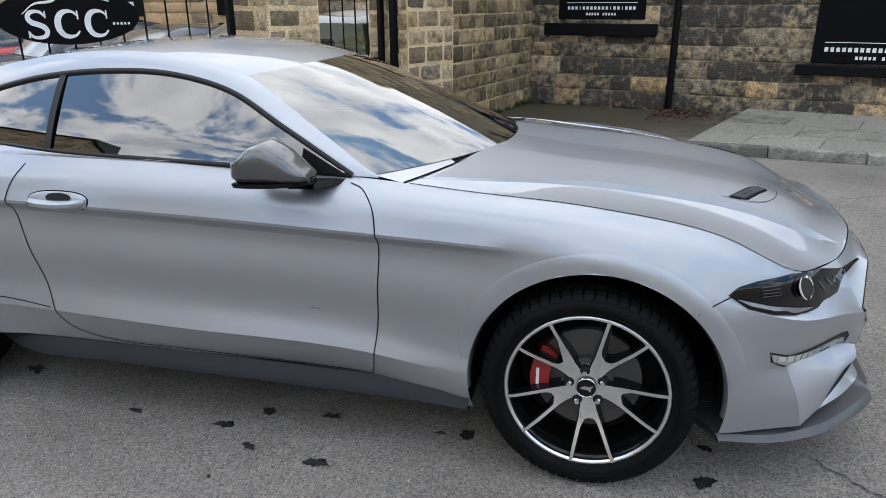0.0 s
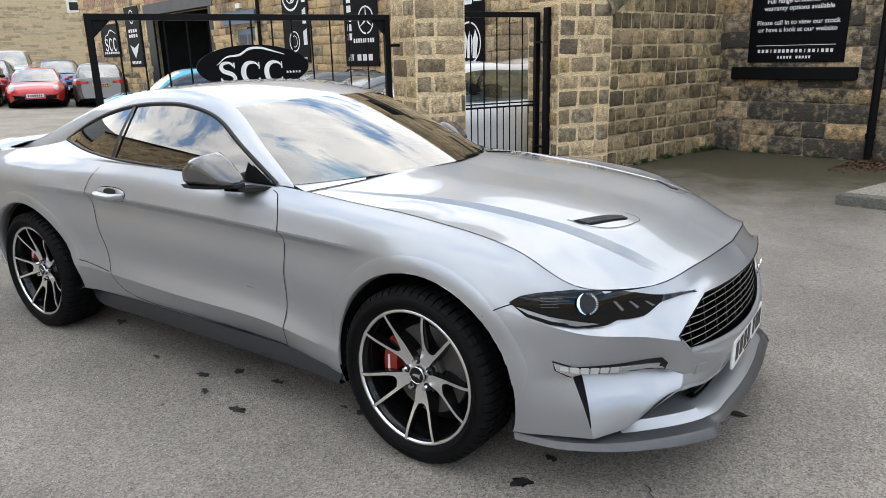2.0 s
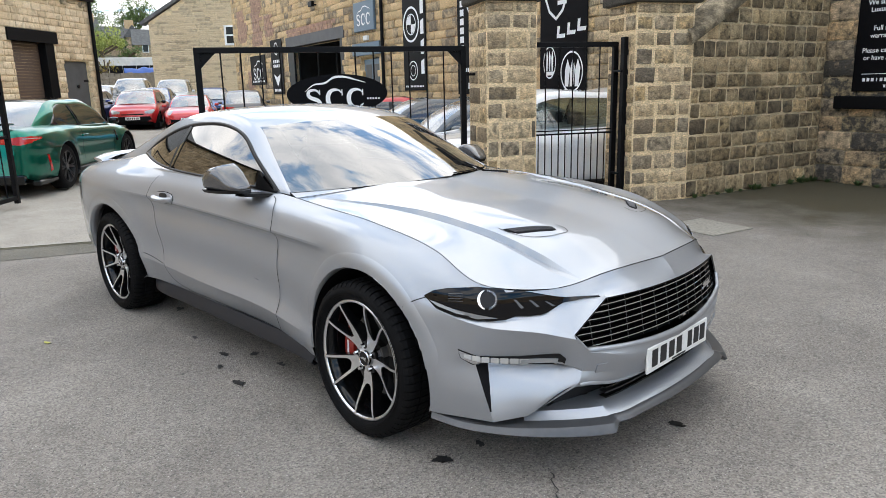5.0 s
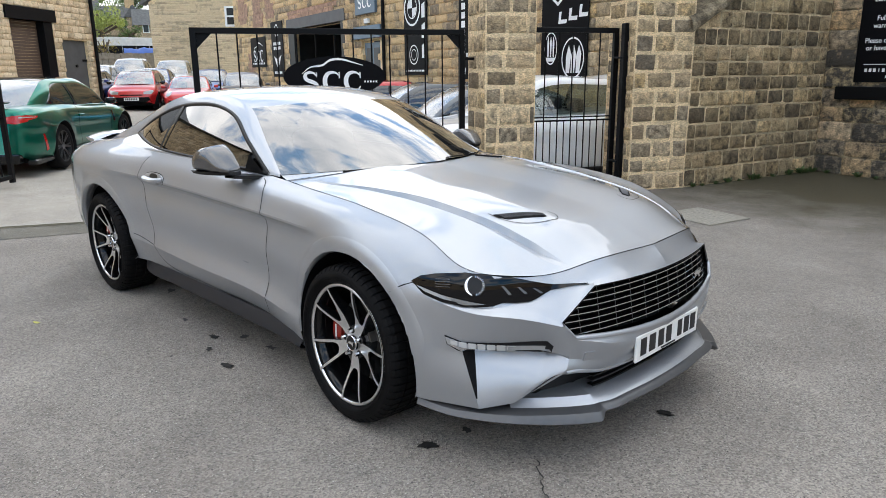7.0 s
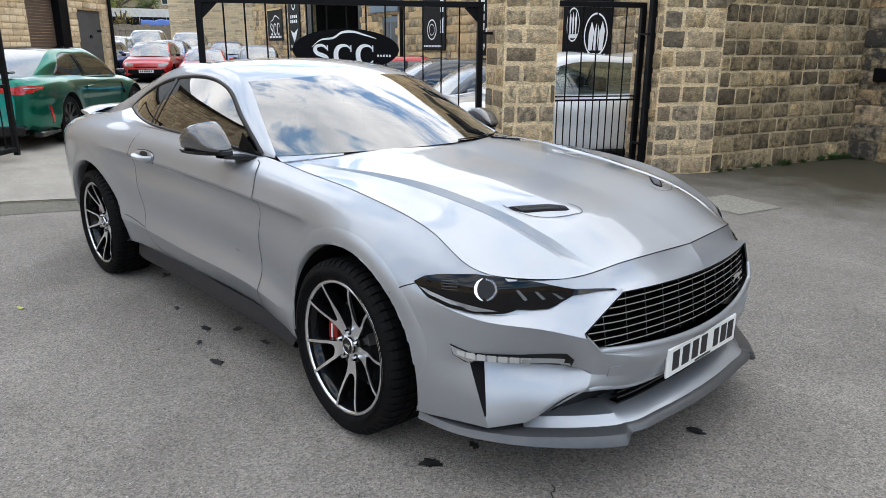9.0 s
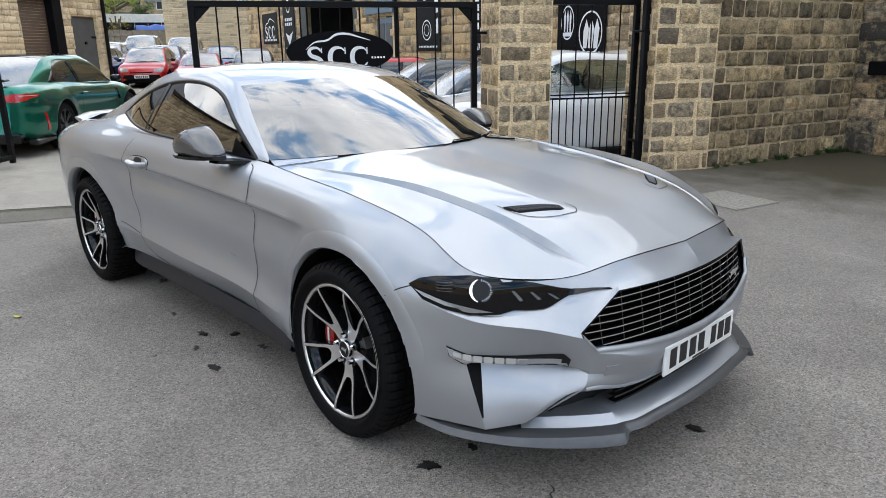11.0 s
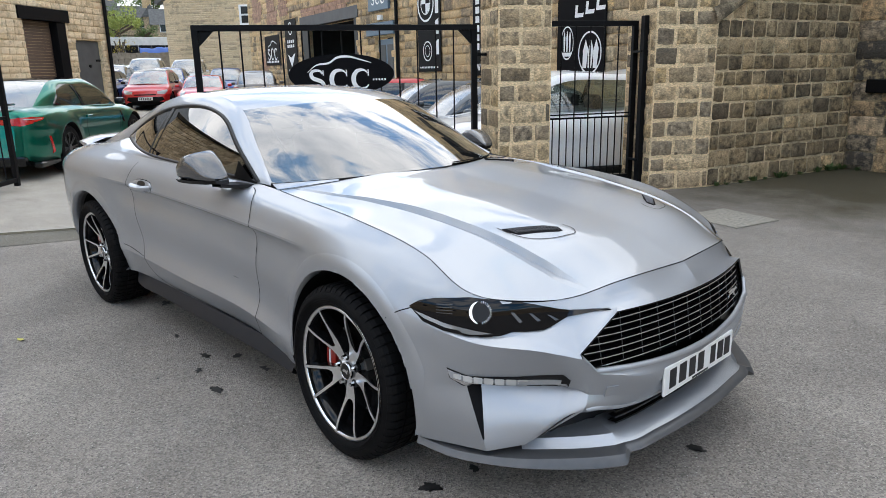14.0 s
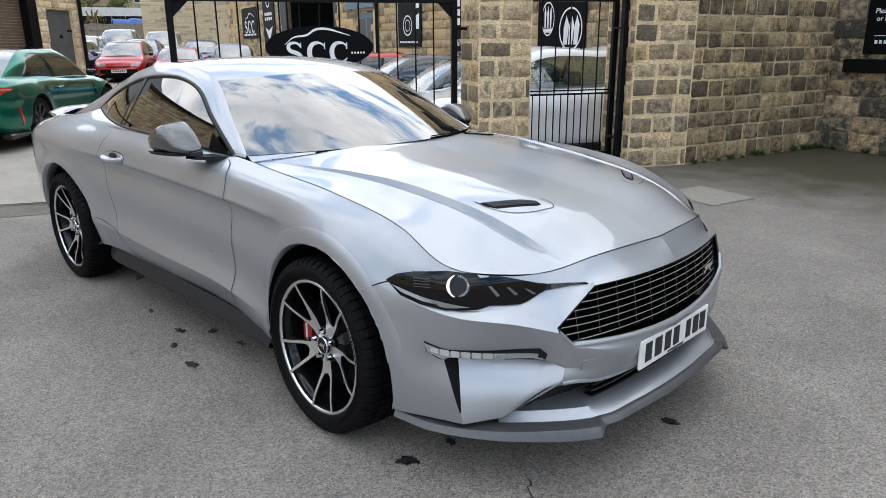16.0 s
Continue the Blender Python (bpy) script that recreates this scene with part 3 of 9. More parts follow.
# Feature lines of one flank, from the middle of the tail, along the side and round to the middle of the nose (x, half width, z).
LINES = {
    "foot": [(-3.72, 0, .30), (-3.70, .45, .30), (-3.55, .76, .30), (-3.22, .87, .29), (-2.72, .90, .29), (-2.22, .865, .30), (-1.5, .835, .285), (-.8, .832, .268), (-.42, .868, .218), (0, .89, .26),
             (.43, .893, .245), (.665, .822, .252), (.745, .722, .268), (.866, .588, .378), (.915, .40, .352), (.94, 0, .340)],
    "shelf": [(-3.80, 0, .42), (-3.78, .45, .42), (-3.62, .78, .43), (-3.24, .905, .44), (-2.72, .93, .46), (-2.22, .900, .440), (-1.5, .880, .404), (-.8, .876, .386), (-.42, .888, .345), (0, .92, .36),
              (.43, .905, .36), (.640, .838, .352), (.800, .668, .365), (.876, .578, .396), (.922, .40, .366), (.947, 0, .354)],
    "valley": [(-3.80, 0, .52), (-3.78, .45, .52), (-3.63, .78, .52), (-3.25, .915, .53), (-2.72, .94, .55), (-2.2, .888, .54), (-1.5, .852, .500), (-.8, .850, .462), (-.42, .876, .41), (0, .925, .47),
               (.43, .908, .45), (.592, .836, .462), (.782, .624, .456), (.872, .556, .432), (.932, .40, .402), (.957, 0, .390)],
    "middle": [(-3.82, 0, .66), (-3.79, .45, .66), (-3.64, .78, .67), (-3.26, .925, .67), (-2.72, .948, .68), (-2.2, .904, .68), (-1.5, .868, .66), (-.8, .864, .64), (-.42, .884, .62), (0, .928, .62),
               (.43, .903, .555), (.592, .838, .535), (.796, .640, .512), (.878, .558, .490), (.945, .405, .452), (.968, 0, .432)],
    "under": [(-3.80, 0, .82), (-3.77, .45, .82), (-3.63, .77, .82), (-3.26, .922, .82), (-2.72, .950, .825), (-2.2, .910, .822), (-1.5, .876, .802), (-.8, .872, .780), (-.42, .886, .772), (0, .922, .76),
              (.41, .901, .672), (.616, .830, .622), (.788, .684, .596), (.868, .590, .566), (.897, .548, .512), (.985, 0, .474)],
    "crease": [(-3.81, 0, .88), (-3.77, .45, .88), (-3.62, .77, .88), (-3.25, .92, .872), (-2.72, .952, .872), (-2.2, .915, .866), (-1.5, .886, .846), (-.8, .880, .823), (-.42, .890, .812), (0, .918, .80),
               (.395, .893, .702), (.600, .818, .640), (.764, .662, .626), (.858, .588, .581), (.897, .446, .699), (.952, 0, .694)],
    "upper": [(-3.76, 0, .94), (-3.72, .45, .94), (-3.55, .745, .94), (-3.2, .865, .95), (-2.72, .900, .955), (-2.2, .875, .948), (-1.5, .858, .935), (-.8, .838, .918), (-.42, .848, .905), (0, .872, .888),
              (.385, .852, .795), (.59, .815, .69), (.755, .62, .665), (.805, .556, .672), (.872, .415, .708), (.928, 0, .730)],
    "top": [(-3.60, 0, .975), (-3.57, .45, .975), (-3.42, .69, .985), (-3.12, .755, 1.01), (-2.72, .79, 1.022), (-2.2, .808, 1.012), (-1.5, .805, 1.005), (-.8, .755, .976), (-.42, .772, .951), (0, .802, .927),
            (.36, .803, .862), (.572, .79, .767), (.700, .637, .731), (.772, .548, .738), (.845, .37, .771), (.885, 0, .774)],
}
NAMES_L = list(LINES)
STN = 15
T_ALONG = np.concatenate([np.linspace(i, i + 1, [6, 8, 12, 22, 22, 26, 26, 18, 20, 20, 12, 12, 10, 10, 14][i], endpoint=False) for i in range(STN)] + [[11.005, STN]])
T_ALONG.sort()


def to_corner(c, at):
    """A feature line that runs smoothly to the grille's tip, straight to the grille's corner and in a shallow bow across."""
    out = []
    a, b, d = (np.array(c[k], float) for k in (13, 14, 15))
    for t in at:
        if t < 13:
            out.append(spline(c[:14], at=[t])[0])
        elif t < 14:
            out.append(a + (b - a) * (t - 13))
        else:
            y = b[1] * (15 - t)
            q = (y / b[1]) ** 2
            out.append(np.array((d[0] + (b[0] - d[0]) * q, y, d[2] + (b[2] - d[2]) * q)))
    return np.array(out)


def rail(name):
    """A feature line; the three low ones break at both ends of the flat facet beside the intake."""
    c = LINES[name]
    if name in ("under", "crease"):
        return to_corner(c, T_ALONG)
    if name not in ("foot", "shelf", "valley"):
        return spline(c, at=T_ALONG)
    a, b, d = T_ALONG[T_ALONG < 11], T_ALONG[(T_ALONG >= 11) & (T_ALONG < 13)], T_ALONG[T_ALONG >= 13]
    mid = np.array([np.array(c[11]) + (np.array(c[12]) - np.array(c[11])) * (t - 11) if t < 12 else np.array(c[12]) + (np.array(c[13]) - np.array(c[12])) * (t - 12) for t in b])
    return np.concatenate([spline(c[:12], at=a), mid, spline(c[13:], at=d - 13)])


RAILS = np.array([rail(n) for n in NAMES_L])            # line, along, xyz


def section(pts, round_shelf, round_crease, nose):
    """Points of one section from foot to top: crisp or rounded at the sill's shelf and at the shoulder crease."""
    at_mid = np.concatenate([np.linspace(0, 3, 17, endpoint=False), np.linspace(3, 4, 5)])
    low = spline(pts[0:2], n=6)
    mid = spline(pts[1:6], at=at_mid)
    top = spline(pts[5:8], n=13)
    crisp = np.concatenate([low, mid[1:], top[1:]])
    at_all = np.concatenate([np.linspace(0, 1, 6), at_mid[1:] + 1, np.linspace(5, 7, 13)[1:]])
    easy = spline(pts, at=at_all)
    w = np.where(np.arange(len(crisp)) < 14, round_shelf, round_crease)[:, None]
    side = crisp * (1 - w) + easy * w
    if nose <= 0:
        return side
    body = np.concatenate([spline(pts[0:3], at=np.concatenate([np.linspace(0, 1, 6), np.linspace(1, 2, 7)[1:]])), spline(pts[2:5], at=np.linspace(0, 2, 12)[1:])])
    ledge = np.concatenate([spline(pts[4:6], n=5), spline(pts[5:8], n=13)[1:]])
    return side * (1 - nose) + np.concatenate([body, ledge[1:]]) * nose


def roundness(t, x):
    if t > 9.5:
        return 1.0, 1.0, min(1, max(0, (t - 10.0) / .7))
    near = min(1, max(0, (x + .42) / .25))
    rear = min(1, max(0, (-x - 2.25) / .35))
    return max(min(1, max(0, (x + .62) / .18)), min(1, max(0, (-x - 2.30) / .2))), max(near, rear), 0.0


FLANK = np.array([section(RAILS[:, j], *roundness(T_ALONG[j], RAILS[5, j, 0])) for j in range(len(T_ALONG))])        # along, across, xyz
# the hollow tucked under the shoulder crease, deepest along the door and running out to points
under_crease = np.clip(FLANK[:, 25:26, 2] - FLANK[:, :26, 2], 0, 1) / .050
reach = np.interp(RAILS[5][:, 0], [-2.42, -2.25, -2.0, -1.2, -.7, -.45, -.22], [0, .6, 1, 1, 1, .8, 0])[:, None] * (RAILS[5][:, 1] > .8)[:, None]
FLANK[:, :26, 1] -= .026 * reach * under_crease * np.exp(1 - under_crease)
# the facet beside the intake stands back from the flank: a step, deepest under the indicator
for i_, t_ in enumerate(T_ALONG):
    if 11 < t_ < 13:
        deep = .060 * np.clip((FLANK[i_, :12, 2] - .275) / .175, 0, 1) * min(1, (13 - t_) / 1.2)
        FLANK[i_, :12, 1] -= deep
WHEELS_X, WHEEL_Z, ARCH_R = (0.008, -2.72), 0.346, 0.412


def smooth01(a, b, v):
    u = np.clip((v - a) / (b - a), 0, 1)
    return u * u * (3 - 2 * u)


cut = np.zeros(FLANK.shape[:2], bool)
for wx in WHEELS_X:
    dx, dz = FLANK[..., 0] - wx, FLANK[..., 2] - WHEEL_Z
    r = np.hypot(dx, dz)
    FLANK[..., 1] += 0.009 * smooth01(.53, .43, r) * (FLANK[..., 1] > .6) * smooth01(.12, .22, FLANK[..., 2])
    cut |= (r < ARCH_R) & (FLANK[..., 1] > .6)


def grid_faces(na, nb, keep=None):
    return [(i * nb + j, (i + 1) * nb + j, (i + 1) * nb + j + 1, i * nb + j + 1) for i in range(na - 1) for j in range(nb - 1) if keep is None or keep(i, j)]


NA, NB = FLANK.shape[:2]
# openings of the nose: the grille between under and crease, the low intake between foot and shelf
j_under, j_crease = 22, 26
t_tip = 13.0


def keep_face(i, j):
    if cut[i, j] and cut[i + 1, j] and cut[i, j + 1] and cut[i + 1, j + 1]:
        return False
    tm = 0.5 * (T_ALONG[i] + T_ALONG[i + 1])
    if tm > t_tip and j_under <= j < j_crease:
        return False
    return True


KEEP = [(i, j) for i in range(NA - 1) for j in range(NB - 1) if keep_face(i, j)]
# pull the cut vertices out to the arch
for i in range(NA):
    for j in range(NB):
        if cut[i, j]:
            p = FLANK[i, j]
            wx = min(WHEELS_X, key=lambda w: abs(w - p[0]))
            d = np.array([p[0] - wx, p[2] - WHEEL_Z])
            rr = np.linalg.norm(d) + 1e-6
            p[0], p[2] = wx + d[0] / rr * ARCH_R, WHEEL_Z + d[1] / rr * ARCH_R


def vertex_normals(V, F):
    V = np.asarray(V, float)
    N = np.zeros_like(V)
    F4 = np.array(F)
    a, b = V[F4[:, 2]] - V[F4[:, 0]], V[F4[:, 3]] - V[F4[:, 1]]
    n = np.cross(a, b)
    for k in range(4):
        np.add.at(N, F4[:, k], n)
    return N / (np.linalg.norm(N, axis=1, keepdims=True) + 1e-12)


FV = FLANK.reshape(-1, 3)
FF = [(i * NB + j, i * NB + j + 1, (i + 1) * NB + j + 1, (i + 1) * NB + j) for i, j in KEEP]
FN = vertex_normals(FV, FF)
if FN[np.argmin(np.abs(T_ALONG - 6)) * NB + 10][1] < 0:
    FF, FN = [f[::-1] for f in FF], -FN


def crisp_normals(V, F, limit):
    """A normal for each corner of each face, averaged over the neighbours that turn less than limit."""
    V = np.asarray(V, float)
    F4 = np.array(F)
    n = np.cross(V[F4[:, 2]] - V[F4[:, 0]], V[F4[:, 3]] - V[F4[:, 1]])
    ln = np.linalg.norm(n, axis=1)
    unit = n / (ln[:, None] + 1e-15)
    big, uni = n.tolist(), unit.tolist()
    at = collections.defaultdict(list)
    for f, q in enumerate(F):
        if ln[f] > 1e-9:
            for v in q:
                at[v].append(f)
    c = math.cos(radians(limit))
    out = []
    for f, q in enumerate(F):
        a, row = uni[f], []
        for v in q:
            x = y = z = 0.0
            for g in at[v]:
                b = uni[g]
                if ln[f] <= 1e-9 or a[0] * b[0] + a[1] * b[1] + a[2] * b[2] > c:
                    x, y, z = x + big[g][0], y + big[g][1], z + big[g][2]
            l = math.sqrt(x * x + y * y + z * z) or 1.0
            row.append((round(x / l, 4), round(y / l, 4), round(z / l, 4)))
        out.append(row)
    return out


FC = crisp_normals(FV, FF, 17)
near_arch = np.zeros(len(FV), bool)
for wx in WHEELS_X:
    near_arch |= np.hypot(FV[:, 0] - wx, FV[:, 2] - WHEEL_Z) < ARCH_R + .05
FC = [[tuple(FN[v].round(4)) if near_arch[v] else n for v, n in zip(f, nn)] for f, nn in zip(FF, FC)]


def cut_out(name, sel, side, material, parent, label=""):
    """Those faces of the flank that sel picks, on one side, as a panel with the flank's own flowing normals."""
    used, fs, corner = {}, [], []
    for f, nn, (i, j) in zip(FF, FC, KEEP):
        if sel(0.5 * (T_ALONG[i] + T_ALONG[i + 1]), j):
            g = [used.setdefault(v, len(used)) for v in f]
            ns = [(n[0], n[1] * side, n[2]) for n in nn]
            fs.append(g if side > 0 else g[::-1])
            corner += ns if side > 0 else ns[::-1]
    V = np.array([FV[v] for v in used])
    V[:, 1] *= side
    ob = mesh_object(name, V, fs, material)
    ob.data.normals_split_custom_set(corner)
    return under(ob, parent, label)


def t_at(x):
    """The station on the side where the crease passes x."""
    c = RAILS[5]
    ok = (T_ALONG > 3) & (T_ALONG < 11)
    return float(np.interp(x, c[ok, 0], T_ALONG[ok]))


T_DR, T_DF, T_BUMP, T_TAIL = t_at(-2.05), t_at(-0.735), t_at(0.33), 2.6
for sd in (-1, 1):
    cut_out("rear_bumper", lambda t, j: t < T_TAIL, sd, M["silver"], coupe)
    cut_out("rear_quarter", lambda t, j: T_TAIL <= t < T_DR, sd, M["silver"], coupe)
    cut_out("door_skin", lambda t, j: T_DR <= t < T_DF, sd, M["silver"], coupe)
    cut_out("front_wing", lambda t, j: T_DF <= t < T_BUMP, sd, M["silver"], coupe)
    cut_out("front_bumper", lambda t, j: T_BUMP <= t and not (11 < t < 11.005 and 2 <= j < 12), sd, M["silver"], coupe)
    cut_out("air_slot", lambda t, j: 11 < t < 11.005 and 2 <= j < 12, sd, M["black_matt"], coupe, "black side of the air slot")

# ---- bonnet: a patch between the cowl, the two wing edges and the nose edge
NU, NT = 90, 160


t_cowl = float(np.interp(-0.65, RAILS[7][(T_ALONG > 6) & (T_ALONG < 10), 0], T_ALONG[(T_ALONG > 6) & (T_ALONG < 10)]))
edge = spline(LINES["top"], at=np.linspace(t_cowl, 11, NU))
nose = spline(LINES["top"], at=np.linspace(11, 15, NT // 2 + 1))
nose = np.concatenate([nose * (1, -1, 1), nose[-2::-1]])                        # right to left
lat = np.linspace(-1, 1, NT + 1)
cowl = np.array([(edge[0][0] + .25 * (1 - abs(s) ** 2.2), edge[0][1] * s, edge[0][2] + .050 * (1 - s * s)) for s in lat])
eR, eL = edge * (1, -1, 1), edge
uu = np.linspace(0, 1, NU)
HOOD = np.zeros((NU, NT + 1, 3))
arcn = np.concatenate([[0], np.cumsum(np.linalg.norm(np.diff(nose, axis=0), axis=1))])
arcn /= arcn[-1]


def facet_lo(x):
    return np.interp(x, [-.55, -.32, -.2, -.05, .1, .25, .4, .5, .6, .68, .72], [.715, .680, .632, .598, .568, .550, .535, .520, .492, .455, .430])


def facet_hi(x):
    return np.interp(x, [-.55, -.32, -.236, -.112, .03, .176, .313, .44, .55, .66, .72], [.705, .650, .592, .545, .520, .504, .492, .478, .458, .436, .421])


# outer band rises, then a flat wedge, a small step, an inner band that rises to the level middle
kn = np.array([0, .20, .27, .285, .38, .41, .5])
rise = np.array([0, .0190, -.0060, .0185, .0200, .0185, .010])
f_half = np.linspace(0, .5, NT // 2 + 1)
f_half = np.sort(np.concatenate([np.delete(f_half, [int(np.argmin(abs(f_half - k))) for k in kn[1:-1]]), kn[1:-1]]))
lift_half = np.interp(f_half, kn, rise)
lift_full = np.concatenate([lift_half, lift_half[-2::-1]])
for i, u in enumerate(uu):
    x0 = (1 - u) * -.53 + u * .74
    ew = edge[i][1]
    lo_, hi_, in_ = facet_lo(x0) / ew, facet_hi(x0) / ew, .29 / ew
    ky = np.array([-1, -lo_, -hi_, -hi_ + .012, -in_ - .02, -in_ + .03, 0])
    half = np.interp(f_half, kn, ky)
    full = np.concatenate([half, -half[-2::-1]])
    for k, sv in enumerate(full):
        s_ = (sv + 1) / 2
        cw = np.array([edge[0][0] + .25 * (1 - abs(sv) ** 2.2), edge[0][1] * sv, edge[0][2] + .042 * (1 - sv * sv)])
        p = (1 - u) * cw + u * np.array([np.interp(s_, arcn, nose[:, q]) for q in range(3)])
        p = p + (1 - s_) * eR[i] + s_ * eL[i]
        p = p - ((1 - s_) * (1 - u) * eR[0] + s_ * (1 - u) * eL[0] + (1 - s_) * u * eR[-1] + s_ * u * eL[-1])
        x = p[0]
        env = math.sin(math.pi * min(max(u, 0), 1)) ** 0.6
        fade = smooth01(.80, .62, x) * smooth01(-.66, -.25, x)
        HOOD[i, k] = p + (0, 0, -.024 * (1 - sv * sv) * env + lift_full[k] * fade)
hv = HOOD.reshape(-1, 3)
hf = grid_faces(NU, NT + 1)
hn = vertex_normals(hv, hf)
if hn[len(hn) // 2][2] < 0:
    hf, hn = [f[::-1] for f in hf], -hn
bonnet = under(mesh_object("bonnet", hv, hf, M["silver"]), coupe)
bonnet.data.normals_split_custom_set([n for row in crisp_normals(hv, hf, 9) for n in row])

# ---- cabin: window line, pillar strip, screen, roof, rear window
SILL_W = [(-.83, .752, .980), (-1.15, .778, .998), (-1.5, .795, 1.011), (-2.02, .79, 1.028), (-2.40, .715, 1.045), (-2.70, .635, 1.075)]
OVER_W = [(-.83, .752, .980), (-1.10, .703, 1.130), (-1.32, .640, 1.238), (-1.56, .607, 1.288), (-1.85, .600, 1.294), (-2.15, .603, 1.262), (-2.45, .615, 1.182), (-2.70, .635, 1.075)]
GUTTER = [(-.762, .722, .980), (-1.01, .646, 1.128), (-1.30, .556, 1.290), (-1.58, .530, 1.350), (-1.95, .522, 1.360), (-2.35, .520, 1.305), (-2.75, .535, 1.190), (-3.20, .575, 1.035)]
NW = 60


def eased(V, N):
    """Normals of a pane, freed of small waves: a quadratic in place, fitted to those of the mesh."""
    V, N = np.asarray(V, float), np.asarray(N, float)
    u, w = V[:, 0] - V[:, 0].mean(), (V[:, 1] - V[:, 1].mean()) if np.ptp(V[:, 1]) > 1 else V[:, 2] - V[:, 2].mean()
    A = np.stack([np.ones(len(V)), u, w, u * u, u * w, w * w], 1)
    E = A @ np.linalg.lstsq(A, N, rcond=None)[0]
    return E / np.linalg.norm(E, axis=1, keepdims=True)


def strip(name, A, B, n_across, material, parent, bulge=0.0, side=-1, label=""):
    """A sheet between two curves of equal point count, bowed outward by bulge."""
    V = []
    for a, b in zip(A, B):
        d = b - a
        nrm = np.cross(d, (1, 0, 0))
        nrm = nrm / (np.linalg.norm(nrm) + 1e-9)
        if nrm[1] < 0:
            nrm = -nrm
        for k in range(n_across + 1):
            q = k / n_across
            V.append(a + d * q + nrm * bulge * 4 * q * (1 - q))
    V = np.array(V)
    V[:, 1] *= side
    F = grid_faces(len(A), n_across + 1)
    N = vertex_normals(V, F)
    mid = N[len(N) // 2]
    if mid[1] * side < 0:
        F, N = [f[::-1] for f in F], -N
    if name == "side_window":
        N = eased(V, N)
    return under(mesh_object(name, V, F, material, normals=N), parent, label)


sill = spline(SILL_W, n=NW)
over = spline(OVER_W, n=NW)
gut = spline(GUTTER, n=NW)
tail_over = spline([(-2.70, .635, 1.075), (-2.95, .665, 1.03), (-3.25, .64, 1.0)], n=20)
for sd in (-1, 1):
    # shoulder between the flank's top edge and the window, then on past the window's tip to the tail
    tA = spline(LINES["top"], at=np.linspace(float(np.interp(-.80, RAILS[7][(T_ALONG > 6) & (T_ALONG < 10), 0], T_ALONG[(T_ALONG > 6) & (T_ALONG < 10)])), 2.2, 90))
    low = []
    for p in tA:
        if p[0] > -2.70:
            low.append([np.interp(-p[0], -np.array(sill)[:, 0], np.array(sill)[:, q]) for q in range(3)])
        else:
            low.append([np.interp(-p[0], -tail_over[:, 0], tail_over[:, q]) for q in range(3)])
    low = np.array(low)
    low[:, 0] = tA[:, 0]
    strip("shoulder", tA, low, 5, M["silver"], coupe, .006, sd)
    strip("side_window", sill, over, 10, M["side_glass"], coupe, .009, sd, "dark tinted side glass")
    # pillar and roof rail: from window edge (then tail) to the gutter
    ov = np.concatenate([spline([(-.74, .742, .974), (-.83, .752, .980)], n=8)[:-1], over, tail_over[1:]])
    ga = np.array([[np.interp(v, np.linspace(0, 1, NW), gut[:, q]) for q in range(3)] for v in np.linspace(0, 1, len(ov))])
    strip("roof_rail", ov, ga, 8, M["silver"], coupe, .009, sd)


def screen(name, i0, i1, bow0, bow1, crown0, crown1, material, nl=30, label="", sag=0.0, inset=1.0):
    """A sheet across the car between the two gutters, from one place on them to another."""
    rows = spline(GUTTER, at=np.linspace(i0, i1, 34))
    V = []
    for q, g in zip(np.linspace(0, 1, len(rows)), rows):
        b, c = bow0 + (bow1 - bow0) * q, crown0 + (crown1 - crown0) * q
        c += sag * 4 * q * (1 - q)
        for s in np.linspace(-1, 1, nl + 1):
            V.append((g[0] + b * (1 - abs(s) ** 2.3), g[1] * s * inset, g[2] + c * (1 - abs(s) ** 2.2)))
    F = grid_faces(len(rows), nl + 1)
    N = vertex_normals(V, F)
    if N[len(N) // 2][2] < 0:
        F, N = [f[::-1] for f in F], -N
    if name == "windscreen":
        N = eased(V, N)
    return under(mesh_object(name, V, F, material, normals=N), coupe, label), np.array(V).reshape(len(rows), nl + 1, 3)


windscreen, WS = screen("windscreen", 0.0, 1.96, .392, .15, .036, .030, M["windscreen"], label="raked windscreen glass mirroring the clouds", sag=.018)
roof, RF = screen("roof", 1.96, 5.35, .15, .02, .026, .034, M["silver"], label="silver roof panel")
screen("rear_window", 5.35, 6.85, .02, -.05, .034, .03, M["side_glass"])
screen("boot_lid", 6.85, 7.0, -.05, -.08, .03, .02, M["silver"])
deck_a = spline([(-3.17, .57, 1.045), (-3.40, .60, .995), (-3.60, .60, .975)], n=10)
V = [(p[0] - .05 * (1 - s * s), p[1] * s * 1.12, p[2] + .02 * (1 - s * s)) for p in deck_a for s in np.linspace(-1, 1, 21)]
under(mesh_object("boot_deck", V, grid_faces(10, 21), M["silver"]), coupe)

def facing(V, F):
    """The way a sheet looks, at its middle."""
    f = F[len(F) // 2]
    a, b, c = (np.array(V[k]) for k in f[:3])
    return np.cross(b - a, c - a)


# ---- a tree of the body's faces, to lay seams, lamps and trim on it
BV, BF = [], []
for sd in (-1, 1):
    o = len(BV)
    BV += [(v[0], v[1] * sd, v[2]) for v in FV]
    BF += [tuple(o + k for k in f) for f in FF]
o = len(BV)
BV += [tuple(v) for v in hv]
BF += [tuple(o + k for k in f) for f in hf]
BODY = BVHTree.FromPolygons(BV, BF)


